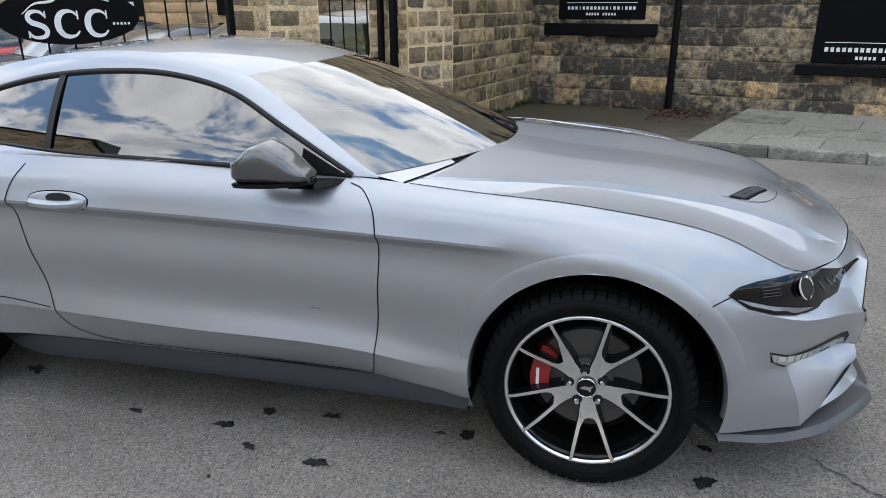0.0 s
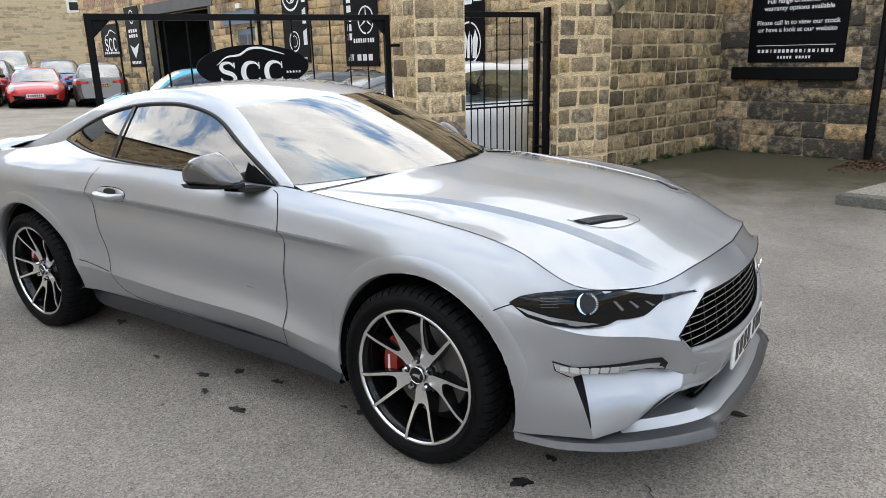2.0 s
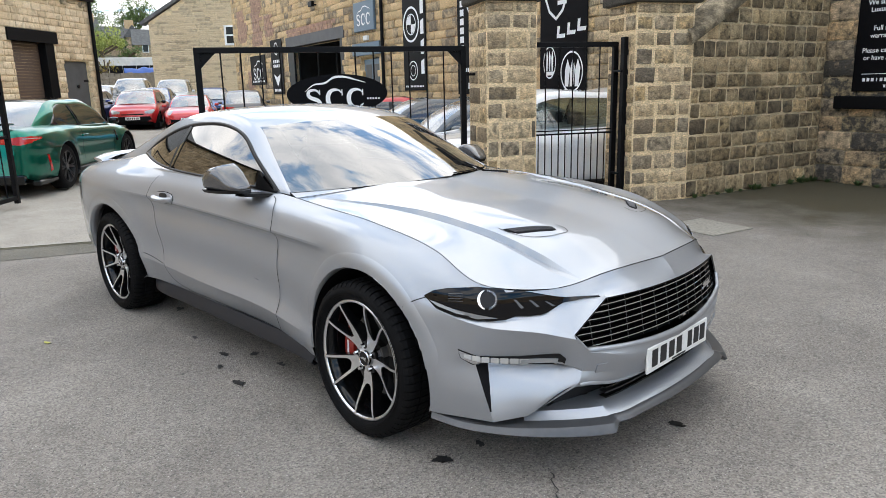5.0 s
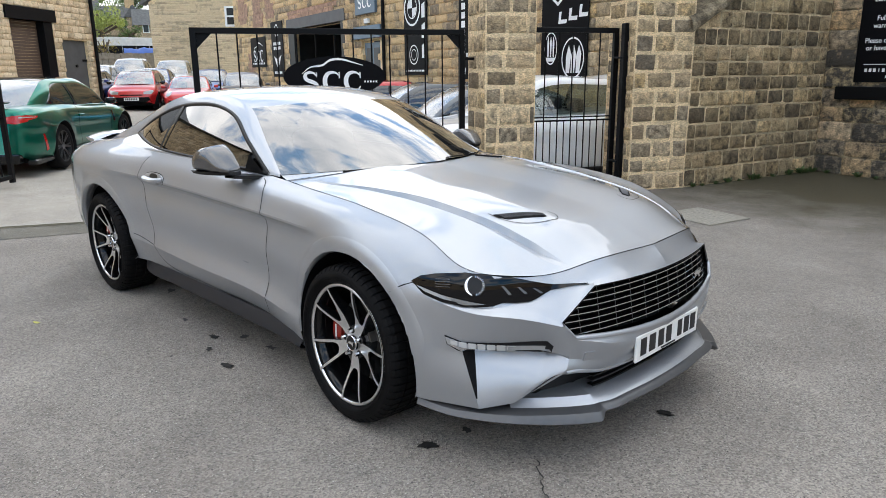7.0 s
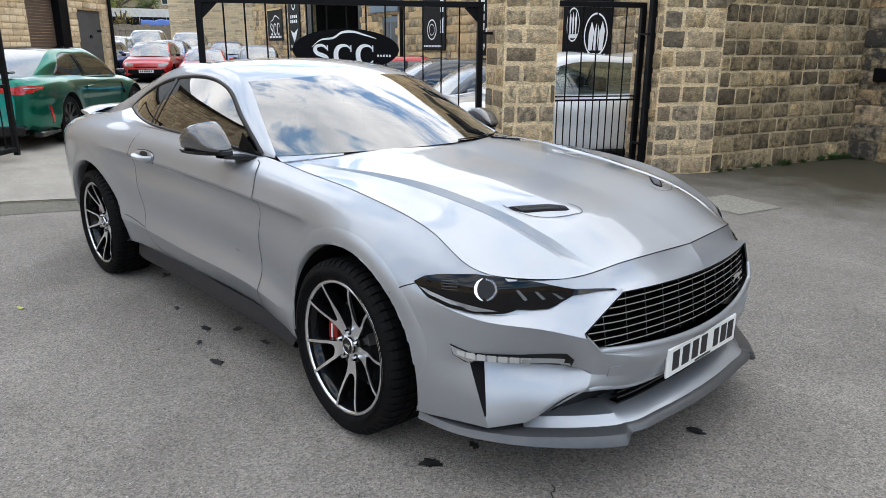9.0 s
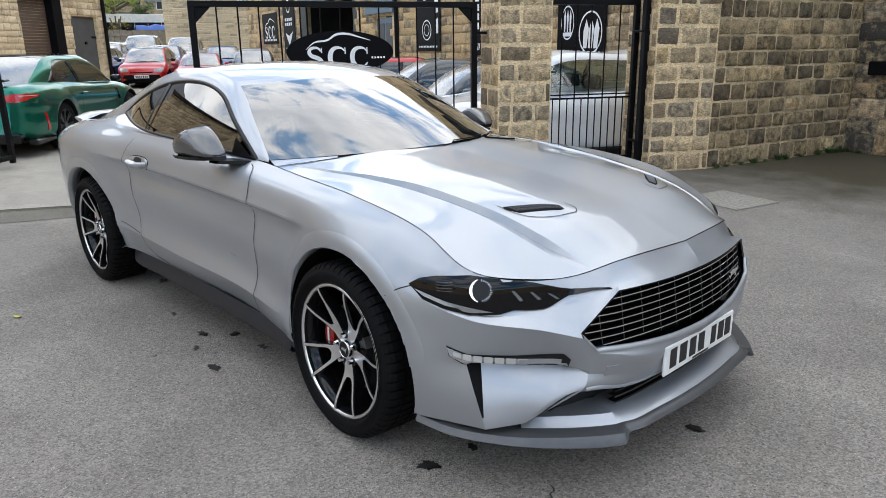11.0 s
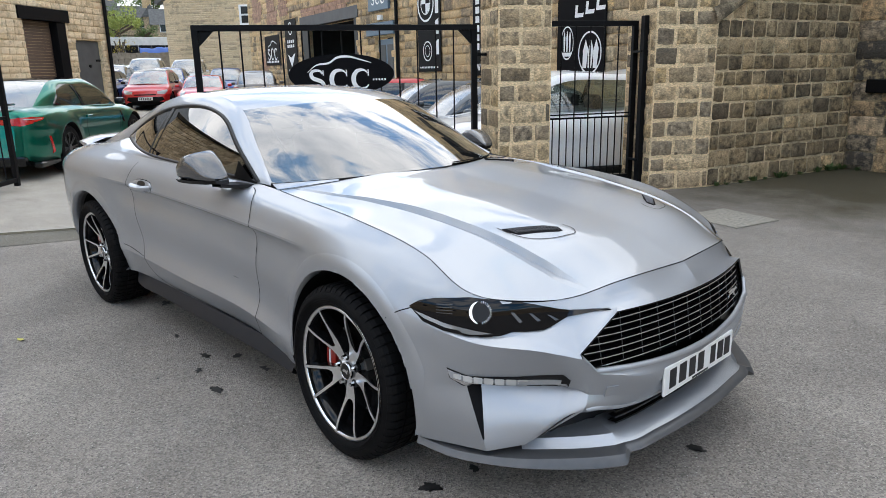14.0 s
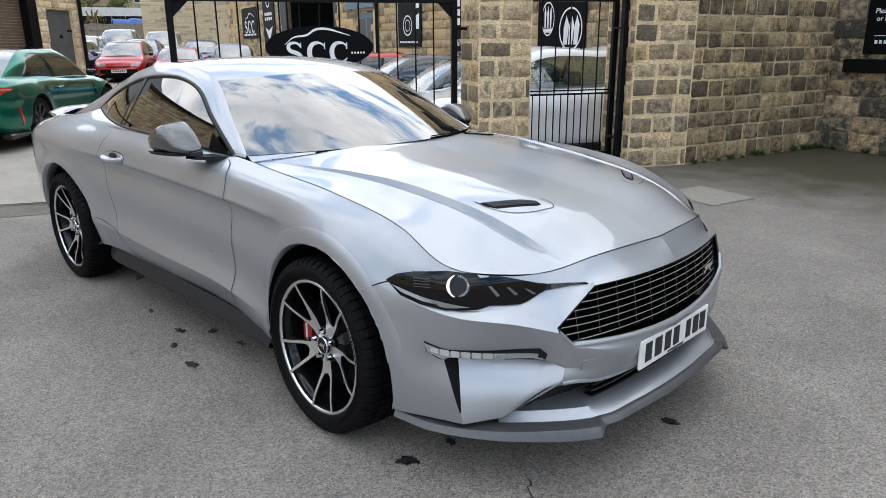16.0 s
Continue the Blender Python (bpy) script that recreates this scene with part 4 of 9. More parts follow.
def onto(p, way, lift=0.002):
    """Where a ray from p along way meets the body, lifted off it."""
    hit, nrm, _, _ = BODY.ray_cast(Vector(p), Vector(way))
    if hit is None:
        hit, nrm, _, _ = BODY.find_nearest(Vector(p))
    if nrm.dot(Vector(way)) > 0:
        nrm = -nrm
    return hit + nrm * lift, nrm


def seam(name, pts, way, width=.0038, material=None, n=60, lift=.0012, back=1.2, parent=None):
    """A narrow dark joint laid along a curve that is shone onto the body."""
    c = spline(pts, n=n)
    P, NN = zip(*[onto(Vector(p) - Vector(way) * back, way, lift) for p in c])
    V, F = [], []
    for i in range(n):
        d = (P[min(i + 1, n - 1)] - P[max(i - 1, 0)]).normalized()
        s = d.cross(NN[i]).normalized() * width / 2
        V += [P[i] - s, P[i] + s]
    F = [(2 * i, 2 * i + 1, 2 * i + 3, 2 * i + 2) for i in range(n - 1)]
    return under(mesh_object(name, V, F, material or M["gap"]), parent or coupe)


def ribbon(name, P, nrm, width, material=None):
    """A narrow dark joint along a curve that already lies on the body."""
    P = [Vector(p) for p in P]
    nrm = Vector(nrm).normalized()
    V, n = [], len(P)
    for i in range(n):
        d = (P[min(i + 1, n - 1)] - P[max(i - 1, 0)]).normalized()
        q = d.cross(nrm).normalized() * width / 2
        V += [P[i] - q, P[i] + q]
    return under(mesh_object(name, V, [(2 * i, 2 * i + 1, 2 * i + 3, 2 * i + 2) for i in range(n - 1)], material or M["gap"]), coupe)


def inlay(name, outline, way, material, lift=.003, cell=.02, parent=None, label="", back=1.2, skirt=True, smooth_n=True, height=None):
    """A thin shaped plate laid on the body: an outline of points (rough 3D places) shone onto the body along way, filled with a fine net."""
    way = Vector(way).normalized()
    ax = way.orthogonal().normalized() if abs(way.z) > .95 else Vector((0, 0, 1)).cross(way).normalized()
    ay = way.cross(ax)
    pts = [Vector(p) for p in outline]
    o = sum(pts, Vector()) / len(pts)
    P2 = [((p - o).dot(ax), (p - o).dot(ay)) for p in pts]
    bm = bmesh.new()
    vs = [bm.verts.new((a, b, 0)) for a, b in P2]
    f = bm.faces.new(vs)
    lo = [min(p[k] for p in P2) for k in (0, 1)]
    hi = [max(p[k] for p in P2) for k in (0, 1)]
    for k in (0, 1):
        n = max(1, int((hi[k] - lo[k]) / cell))
        for q in range(1, n):
            co = [0, 0, 0]
            no = [0, 0, 0]
            co[k] = lo[k] + (hi[k] - lo[k]) * q / n
            no[k] = 1
            bmesh.ops.bisect_plane(bm, geom=list(bm.verts) + list(bm.edges) + list(bm.faces), plane_co=co, plane_no=no)
    border = {v for e in bm.edges if len(e.link_faces) == 1 for v in e.verts}
    for v in bm.verts:
        p = o + ax * v.co.x + ay * v.co.y
        l = lift if height is None or v in border else lift + height
        v.co, _n = onto(p - way * back, way, l)
    if skirt:
        r = bmesh.ops.extrude_edge_only(bm, edges=[e for e in bm.edges if len(e.link_faces) == 1])
        for g in r["geom"]:
            if isinstance(g, bmesh.types.BMVert):
                g.co += way * .012
    ob = part(name, bm, material, parent or coupe, label, smooth=True, sharp=40)
    return ob


# ---- seams
for sd in (-1, 1):
    W = (0, -sd, 0)
    Y = .9 * sd
    seam("door_gap_front", [(-.828, Y, .962), (-.782, Y, .948), (-.738, Y, .905), (-.720, Y, .84), (-.716, Y, .78), (-.721, Y, .62), (-.730, Y, .45), (-.742, Y, .345), (-.752, Y, .285)], W, n=90, lift=.0018)
    seam("door_gap_rear", [(-2.055, Y, .985), (-2.09, Y, .92), (-2.105, Y, .865), (-2.098, Y, .82), (-2.070, Y, .70), (-2.040, Y, .58), (-2.018, Y, .49), (-2.003, Y, .43), (-1.965, Y, .365), (-1.90, Y, .330), (-1.80, Y, .310), (-1.5, Y, .298), (-1.1, Y, .288), (-.752, Y, .284)], W, n=150, lift=.0018)
    seam("bumper_gap", [(.30, Y, .655), (.345, Y, .685), (.40, Y, .708)], W, n=20)
    seam("rear_sill_gap", [(-2.02, Y, .44), (-2.15, Y, .46), (-2.28, Y, .475)], W, n=20)
    c = spline(LINES["top"], at=np.linspace(t_cowl + .05, 10.98, 70))
    ribbon("bonnet_gap", [(p[0], p[1] * sd, p[2] + .0015) for p in c], (0, .45 * sd, .9), .0028)
ribbon("nose_gap", [(p[0], p[1], p[2] + .0015) for p in nose], (.5, 0, .87), .0038)
ribbon("cowl_gap", [(p[0], p[1], p[2] + .0015) for p in cowl], (0, 0, 1), .012)

# ---- arches: rolled lips, liners
for sd in (-1, 1):
    for wx in WHEELS_X:
        V = []
        angs = np.linspace(radians(-7), radians(187), 64)
        for a in angs:
            ca, sa = math.cos(a), math.sin(a)
            p, _n = onto((wx + ca * (ARCH_R + .006), 1.6 * sd, WHEEL_Z + sa * (ARCH_R + .006)), (0, -sd, 0), 0)
            y = abs(p.y)
            for dr, dy in ((.004, .0005), (-.004, -.006), (-.010, -.03), (-.004, -.05)):
                V.append((wx + ca * (ARCH_R + dr), sd * (y + dy), WHEEL_Z + sa * (ARCH_R + dr)))
        under(mesh_object("arch_lip", V, grid_faces(64, 4), M["silver"]), coupe)
        V = []
        for a in angs:
            for rr, y in ((.400, .895), (.405, .80), (.405, .58), (.06, .57)):
                V.append((wx + math.cos(a) * rr, sd * y, WHEEL_Z + math.sin(a) * rr))
        under(mesh_object("arch_liner", V, grid_faces(64, 4), M["black_matt"]), coupe)

# ---- raised bands round the arches
for sd in (-1, 1):
    for wx in WHEELS_X:
        V = []
        angs = np.linspace(radians(8), radians(172), 72)
        for a in angs:
            ca, sa = math.cos(a), math.sin(a)
            wide = .048 * float(smooth01(0, .35, sa))
            for dr, lift in ((.0055, .0012), (wide * .5 + .004, .0018), (wide + .002, .0026), (wide + .014, .0004)):
                q, _n = onto((wx + ca * (ARCH_R + dr), 1.6 * sd, WHEEL_Z + sa * (ARCH_R + dr)), (0, -sd, 0), lift)
                V.append(q)
        fs = grid_faces(72, 4)
        if facing(V, fs)[1] * sd < 0:
            fs = [f[::-1] for f in fs]
        under(mesh_object("arch_flare", V, fs, M["silver"], sharp=25), coupe)

# ---- sills and underbody
for sd in (-1, 1):
    rail = spline([(-2.36, .80, .25), (-2.2, .865, .235), (-1.8, .868, .222), (-1.3, .865, .215), (-.9, .868, .212), (-.55, .880, .213), (-.40, .893, .212)], n=40)
    V = []
    for p in rail:
        f = smooth01(-.75, -.42, p[0])
        for dy, dz in ((-.10, .06), (-.028, .068), (.004, .034 - .010 * f), (.014, .008), (.0, -.004), (-.06, -.006), (-.3, .0)):
            V.append((p[0], (p[1] + dy) * sd, p[2] + dz))
    under(mesh_object("side_skirt", V, grid_faces(40, 7), M["skirt"], sharp=30), coupe, "dark grey side skirt")
bm = boxed(-3.3, .75, -.62, .62, .17, .30, .03)
part("underbody", bm, M["black_matt"], coupe)
bm = boxed(-2.28, -.45, -.80, .80, .19, .32, .03)
part("floor_pan", bm, M["black_matt"], coupe)

# ---- grille
tipr = to_corner(LINES["under"], np.linspace(13.0, 15, 41))
tiprt = to_corner(LINES["crease"], np.linspace(13.0, 15, 41))
V = []
for a, b in zip(np.concatenate([tipr * (1, -1, 1), tipr[-2::-1]]), np.concatenate([tiprt * (1, -1, 1), tiprt[-2::-1]])):
    for q in np.linspace(0, 1, 4):
        p = a + (b - a) * q
        V.append((p[0] - .075, p[1] * .985, p[2]))
under(mesh_object("grille_back", V, grid_faces(81, 4), M["black_matt"]), coupe)
GR_LO, GR_HI = np.concatenate([tipr * (1, -1, 1), tipr[-2::-1]]), np.concatenate([tiprt * (1, -1, 1), tiprt[-2::-1]])


def grille_at(y, q, back=.03):
    i = np.interp(y, GR_LO[:, 1], np.arange(len(GR_LO)))
    a = np.array([np.interp(i, np.arange(len(GR_LO)), GR_LO[:, k]) for k in range(3)])
    i = np.interp(y, GR_HI[:, 1], np.arange(len(GR_HI)))
    b = np.array([np.interp(i, np.arange(len(GR_HI)), GR_HI[:, k]) for k in range(3)])
    p = a + (b - a) * q
    return Vector((p[0] - back, y, p[2]))


for lv in range(1, 8):
    z = .500 + (.692 - .500) * lv / 8
    pts = []
    for y in np.linspace(-.565, .565, 61):
        a, b = grille_at(y, 0), grille_at(y, 1)
        if a.z + .004 < z < b.z - .004:
            q = (z - a.z) / (b.z - a.z)
            pts.append(a.lerp(b, q))
    bm = bmesh.new()
    prev = None
    for p in pts:
        ring = [bm.verts.new(p + Vector(d)) for d in ((.012, 0, .0014), (.012, 0, -.0024), (-.02, 0, -.004), (-.02, 0, .003))]
        if prev:
            for k in range(4):
                bm.faces.new((prev[k], prev[(k + 1) % 4], ring[(k + 1) % 4], ring[k]))
        prev = ring
    part("grille_bar", bm, M["black_gloss"], coupe, smooth=True)
    bm = bmesh.new()
    prev = None
    for p in pts:
        ring = [bm.verts.new(p + Vector(d)) for d in ((.0135, 0, .0024), (.0135, 0, -.0012))]
        if prev:
            bm.faces.new((prev[0], prev[1], ring[1], ring[0]))
        prev = ring
    part("grille_bar_edge", bm, M["chrome"], coupe, "bright edge of a grille bar")
for y in np.linspace(-.50, .50, 12):
    a, b = grille_at(y, .12), grille_at(y, .97)
    bm = bmesh.new()
    rod(bm, a + Vector((.004, 0, 0)), b + Vector((.004, 0, 0)), .0018, 6)
    part("grille_upright", bm, M["steel"], coupe)
# surround of the grille: a rolled bright lip below, black above
for nm, C, mat, w in (("grille_lower_lip", GR_LO, M["silver"], .016), ("grille_upper_lip", GR_HI, M["black_gloss"], .006)):
    V = []
    s = 1 if nm == "grille_lower_lip" else -1
    for p in C:
        for d in ((.001, .0), (.004, s * w * .4), (-.004, s * w), (-.014, s * w)):
            V.append((p[0] + d[0], p[1], p[2] + d[1]))
    under(mesh_object(nm, V, grid_faces(len(C), 4), mat), coupe)
# galloping badge, as plain shapes
bm = bmesh.new()
prism(bm, [(-.055, .005), (-.02, .022), (.03, .018), (.055, .04), (.05, .008), (.03, -.006), (.045, -.035), (.03, -.03), (.012, -.010), (-.02, -.010), (-.04, -.04), (-.048, -.035), (-.035, -.005)], .008, pose(.945, .30, .600, 0, 0, 90) @ Matrix.Scale(.62, 4))
part("badge", bm, M["chrome"], coupe, "small bright badge")

# ---- number plate, with bars for the characters
yp = .014
plate = part("number_plate", boxed(.962, .974, yp - .26, yp + .26, .345, .456, .004), M["plate"], coupe, "white number plate with black characters")
for k, (w, dx) in enumerate([(.045, -.205), (.05, -.135), (.045, -.065), (.045, .0), (.038, .095), (.045, .155), (.045, .212)]):
    bm = boxed(.974, .9755, yp + dx - w / 2, yp + dx + w / 2, .368, .440, .0)
    part("character_bar", bm, M["ink"], plate)
plate.rotation_euler = (0, 0, 0)
part("plate_line", boxed(.974, .9752, yp - .06, yp + .06, .352, .360), M["ink"], plate)

# ---- low intake and splitter
lo_b = spline(LINES["foot"], at=np.linspace(12.2, 15, 26))
LB_ = np.concatenate([lo_b * (1, -1, 1), lo_b[-2::-1]])
V = []
for b in LB_:
    V += [(b[0] - .002, b[1], b[2] + .004), (b[0] - .03, b[1] * .985, b[2] - .002), (b[0] - .11, b[1] * .95, b[2] - .01), (b[0] - .12, b[1] * .95, .215), (b[0] - .03, b[1], .215)]
under(mesh_object("low_intake", V, grid_faces(len(LB_), 5), M["black_satin"], sharp=30), coupe)
V = []
for b in LB_[8:-8]:
    V += [(b[0] + .001, b[1], b[2] + .010), (b[0] + .008, b[1], b[2] + .003), (b[0] + .002, b[1], b[2] - .005)]
under(mesh_object("intake_lip", V, grid_faces(len(LB_) - 16, 3), M["silver"]), coupe)
for lv in range(4):
    bm = bmesh.new()
    prev = None
    for b in LB_[16:-16]:
        z = .252 + lv * .021
        ring = [bm.verts.new((b[0] - .035 + d2, b[1], z + d)) for d, d2 in ((-.003, 0), (.003, 0), (.003, -.03))]
        if prev:
            bm.faces.new((prev[0], prev[1], ring[1], ring[0]))
            bm.faces.new((prev[1], prev[2], ring[2], ring[1]))
        prev = ring
    part("intake_bar", bm, M["black_gloss"] if lv != 2 else M["steel"], coupe)
# splitter: silver upper blade, then a grey lip that juts further with a kink
rim = spline([(.405, .895, 0), (.56, .872, 0), (.72, .785, 0), (.86, .645, 0), (.965, .505, 0), (1.005, .43, 0), (1.022, .30, 0), (1.036, .14, 0), (1.04, 0, 0)], n=70)
rim = np.concatenate([rim * (1, -1, 1), rim[-2::-1]])
V1, V2 = [], []
for k, p in enumerate(rim):
    a = abs(p[1])
    outer = smooth01(.452, .488, a)
    rear = smooth01(.55, .90, a)
    fwd = Vector((p[0], p[1], 0)) - Vector((-.2, 0, 0))
    fwd.normalize()
    q = Vector((p[0], p[1], 0)) + fwd * (-.026 * (1 - outer))
    zt = .232 + .008 * (1 - outer) + .006 * rear
    zb = .188 + .028 * (1 - outer) + .020 * rear
    if a < .745:
        V1 += [q - fwd * .19 + Vector((0, 0, .268)), q - fwd * .085 + Vector((0, 0, .262)), q - fwd * (.040 + .03 * outer) + Vector((0, 0, zt + .010)), q - fwd * (.018 + .030 * outer) + Vector((0, 0, zt - .004))]
    V2 += [q - fwd * .16 + Vector((0, 0, zt - .012)), q - fwd * (.022 + .03 * outer) + Vector((0, 0, zt + .002)), q - fwd * .004 + Vector((0, 0, zt - .004)), q + fwd * .003 + Vector((0, 0, zt - .012)), q + fwd * (.008 + .006 * outer) + Vector((0, 0, zb + .008)), q + fwd * .003 + Vector((0, 0, zb)), q - fwd * .25 + Vector((0, 0, zb + .012))]
under(mesh_object("splitter_blade", V1, grid_faces(len(V1) // 4, 4), M["silver"], sharp=35), coupe, "silver upper blade of the splitter")
under(mesh_object("splitter_lip", V2, grid_faces(len(rim), 7), M["lip"], sharp=35), coupe, "grey satin splitter lip")

# ---- head lamps
HL = [(.390, .900, .709), (.425, .885, .731), (.475, .857, .744), (.573, .798, .7565), (.64, .716, .742), (.70, .642, .725), (.76, .575, .707), (.797, .534, .700), (.780, .572, .680), (.760, .617, .656), (.748, .642, .648), (.72, .688, .647), (.692, .727, .650), (.672, .762, .640), (.60, .832, .636), (.52, .87, .648), (.445, .89, .668)]
for sd in (-1, 1):
    way = Vector((-.72, -.70 * sd, -.10)).normalized()
    out = [Vector((x, y * sd, z)) for x, y, z in HL]
    lamp = inlay("head_lamp", out, way, M["lamp_black"], lift=.006, cell=.012, label="dark glossy head lamp unit", back=.8)
    # thin dark line: shadow under the bonnet's overhang, painted on beyond the lamp
    seam("lamp_joint", [(.790, .545 * sd, .7035), (.83, .49 * sd, .700), (.868, .440 * sd, .697)], way, .004, n=16, back=.8)
    inlay("lamp_tip", [Vector((x, y * sd, z)) for x, y, z in ((.786, .556, .7035), (.83, .49, .7015), (.866, .442, .6975), (.83, .49, .6935), (.782, .566, .684))], way, M["lamp_black"], lift=.0062, cell=.012, parent=lamp, back=.8)
    lamp_n = []
    for v in lamp.data.vertices:
        u_, h_ = (v.co.x - .39) / .41, min(1, max(0, (v.co.z - .64) / .115))
        n_ = Vector((.42 + .45 * u_, sd * (.90 - .42 * u_), .02 + .62 * h_ ** 2.5))
        lamp_n.append(tuple(n_.normalized()))
    lamp.data.normals_split_custom_set_from_vertices(lamp_n)
    # bright sub-shapes laid a little higher: lower light guide, projector ring, three slanted bars
    def spot(nm, pts, mat, lift, lb="", cell=.012):
        return inlay(nm, [Vector((x, y * sd, z)) for x, y, z in pts], way, mat, lift=lift, cell=cell, parent=lamp, label=lb, back=.8, skirt=False)
    spot("light_guide", [(.415, .90, .698), (.45, .89, .678), (.53, .87, .657), (.60, .83, .645), (.655, .78, .648), (.60, .83, .662), (.52, .87, .674)], M["lamp_grey"], .0085, "grey lower light guide")
    c0, _n = onto(Vector((.597, .778 * sd, .710)) - way * .8, way, .009)
    bm = bmesh.new()
    N2 = _n
    disc(bm, c0 + N2 * .001, N2, .030, .006, 28)
    part("projector", bm, M["black_satin"], lamp, smooth=True)
    ux = Vector((0, 0, 1)).cross(N2).normalized()
    uz = N2.cross(ux)
    bm = bmesh.new()
    prev = None
    for a in np.linspace(radians(105), radians(255), 18):
        rr = [bm.verts.new(c0 + N2 * .006 + (ux * math.cos(a) * (-sd) + uz * math.sin(a)) * r * .9) for r in (.040 - .010 * abs(math.sin((a - math.pi) * 1.15 + math.pi / 2)), .041)]
        if prev:
            bm.faces.new((prev[0], prev[1], rr[1], rr[0]))
        prev = rr
    part("projector_ring", bm, M["chrome"], lamp, "bright half ring round the projector")
    for a in np.linspace(radians(-80), radians(85), 15):
        bm = bmesh.new()
        d = ux * math.cos(a) * (-sd) + uz * math.sin(a)
        rod(bm, c0 + N2 * .006 + d * .029, c0 + N2 * .006 + d * .037, .0009, 5)
        part("ring_tooth", bm, M["chrome"], lamp)
    for k in range(4):
        spot("reflector_fin", [(.490, .868, .700 + k * .009), (.535, .838, .703 + k * .009), (.535, .838, .7055 + k * .009), (.490, .868, .7025 + k * .009)], M["steel"], .0088, cell=.02)
    for k in range(3):
        t0 = k * .047
        spot("light_bar", [(.660 + t0 * .75, .705 - t0 * 1.05, .705 - k * .007), (.668 + t0 * .75, .697 - t0 * 1.05, .704 - k * .007), (.700 + t0 * .75, .690 - t0 * 1.05, .676), (.694 + t0 * .75, .699 - t0 * 1.05, .673)], M["lamp_dark"], .0078, "dark slanted light bar")

# ---- indicator strips and the slots below them
for sd in (-1, 1):
    way = Vector((-.66, -.75 * sd, 0)).normalized()
    o = lambda pts: [Vector((x, y * sd, .489 + (z - .4925) * 1.5)) for x, y, z in pts]
    recess = inlay("lamp_recess", o([(.558, .90, .516), (.62, .86, .502), (.74, .76, .500), (.835, .64, .505), (.85, .62, .49), (.845, .63, .462), (.80, .67, .462), (.70, .78, .468), (.60, .87, .478), (.565, .895, .492)]), way, M["black_satin"], lift=.002, cell=.012, back=.8)
    ind = inlay("indicator_lamp", o([(.563, .90, .512), (.62, .86, .499), (.72, .77, .493), (.830, .642, .492), (.828, .645, .474), (.71, .775, .472), (.61, .865, .480), (.57, .893, .494)]), way, M["led"], lift=.007, cell=.012, back=.8, label="clear slim indicator lamp")
    for k in range(7):
        u0, u1 = .06 + k * .105, .06 + k * .105 + .085
        e0 = lambda u: Vector((.566 + .246 * u, .898 - .238 * u + .02 * math.sin(math.pi * u), .507 - .016 * u))
        inlay("led_cell", o([tuple(e0(u0)), tuple(e0(u1)), tuple(e0(u1) - Vector((0, 0, .016))), tuple(e0(u0) - Vector((0, 0, .016)))]), way, M["led_cell"], lift=.009, cell=.02, back=.8, parent=ind, skirt=False)
    inlay("indicator_chrome", o([(.575, .89, .497), (.62, .86, .489), (.70, .785, .482), (.785, .69, .479), (.785, .69, .475), (.70, .785, .476), (.61, .867, .483), (.578, .887, .492)]), way, M["chrome"], lift=.010, cell=.012, back=.8, parent=ind, skirt=False)
    inlay("tow_eye_cover", [Vector((x, y * sd, z)) for x, y, z in ((.905, .50, .452), (.925, .46, .452), (.925, .46, .415), (.905, .50, .415))], (-1, 0, 0), M["silver"], lift=.003, cell=.02, back=.5)

# ---- bonnet vents
for sd in (-1, 1):
    loop = [(.398, .480), (.462, .478), (.524, .456), (.575, .405), (.604, .330), (.606, .285), (.580, .265), (.538, .272)]
    outl = seam("vent_surround", [(x, y * sd, 1.2) for x, y in loop], (0, 0, -1), .0035, M["seam_grey"], n=40, back=.2, lift=.0016)
    slit = [(.420, .474), (.442, .478), (.488, .460), (.570, .334), (.572, .316), (.544, .308), (.506, .346)]
    vent = inlay("bonnet_vent", [Vector((x, y * sd, 1.2)) for x, y in slit], (0, 0, -1), M["black_matt"], lift=.002, cell=.02, back=.2, label="black mesh bonnet vent")
    for k in range(16):
        f0 = (k + .5) / 16
        for d in (-1, 1):
            f1 = min(1, max(0, f0 + d * .07))
            a, _n = onto((.426 + .112 * f0, (.468 - .152 * f0) * sd, 1.3), (0, 0, -1), .0035)
            b, _n = onto((.478 + .088 * f1, (.460 - .134 * f1) * sd, 1.3), (0, 0, -1), .0035)
            bm = bmesh.new()
            rod(bm, a, b, .0012, 5)
            part("mesh_wire", bm, M["steel"], vent)

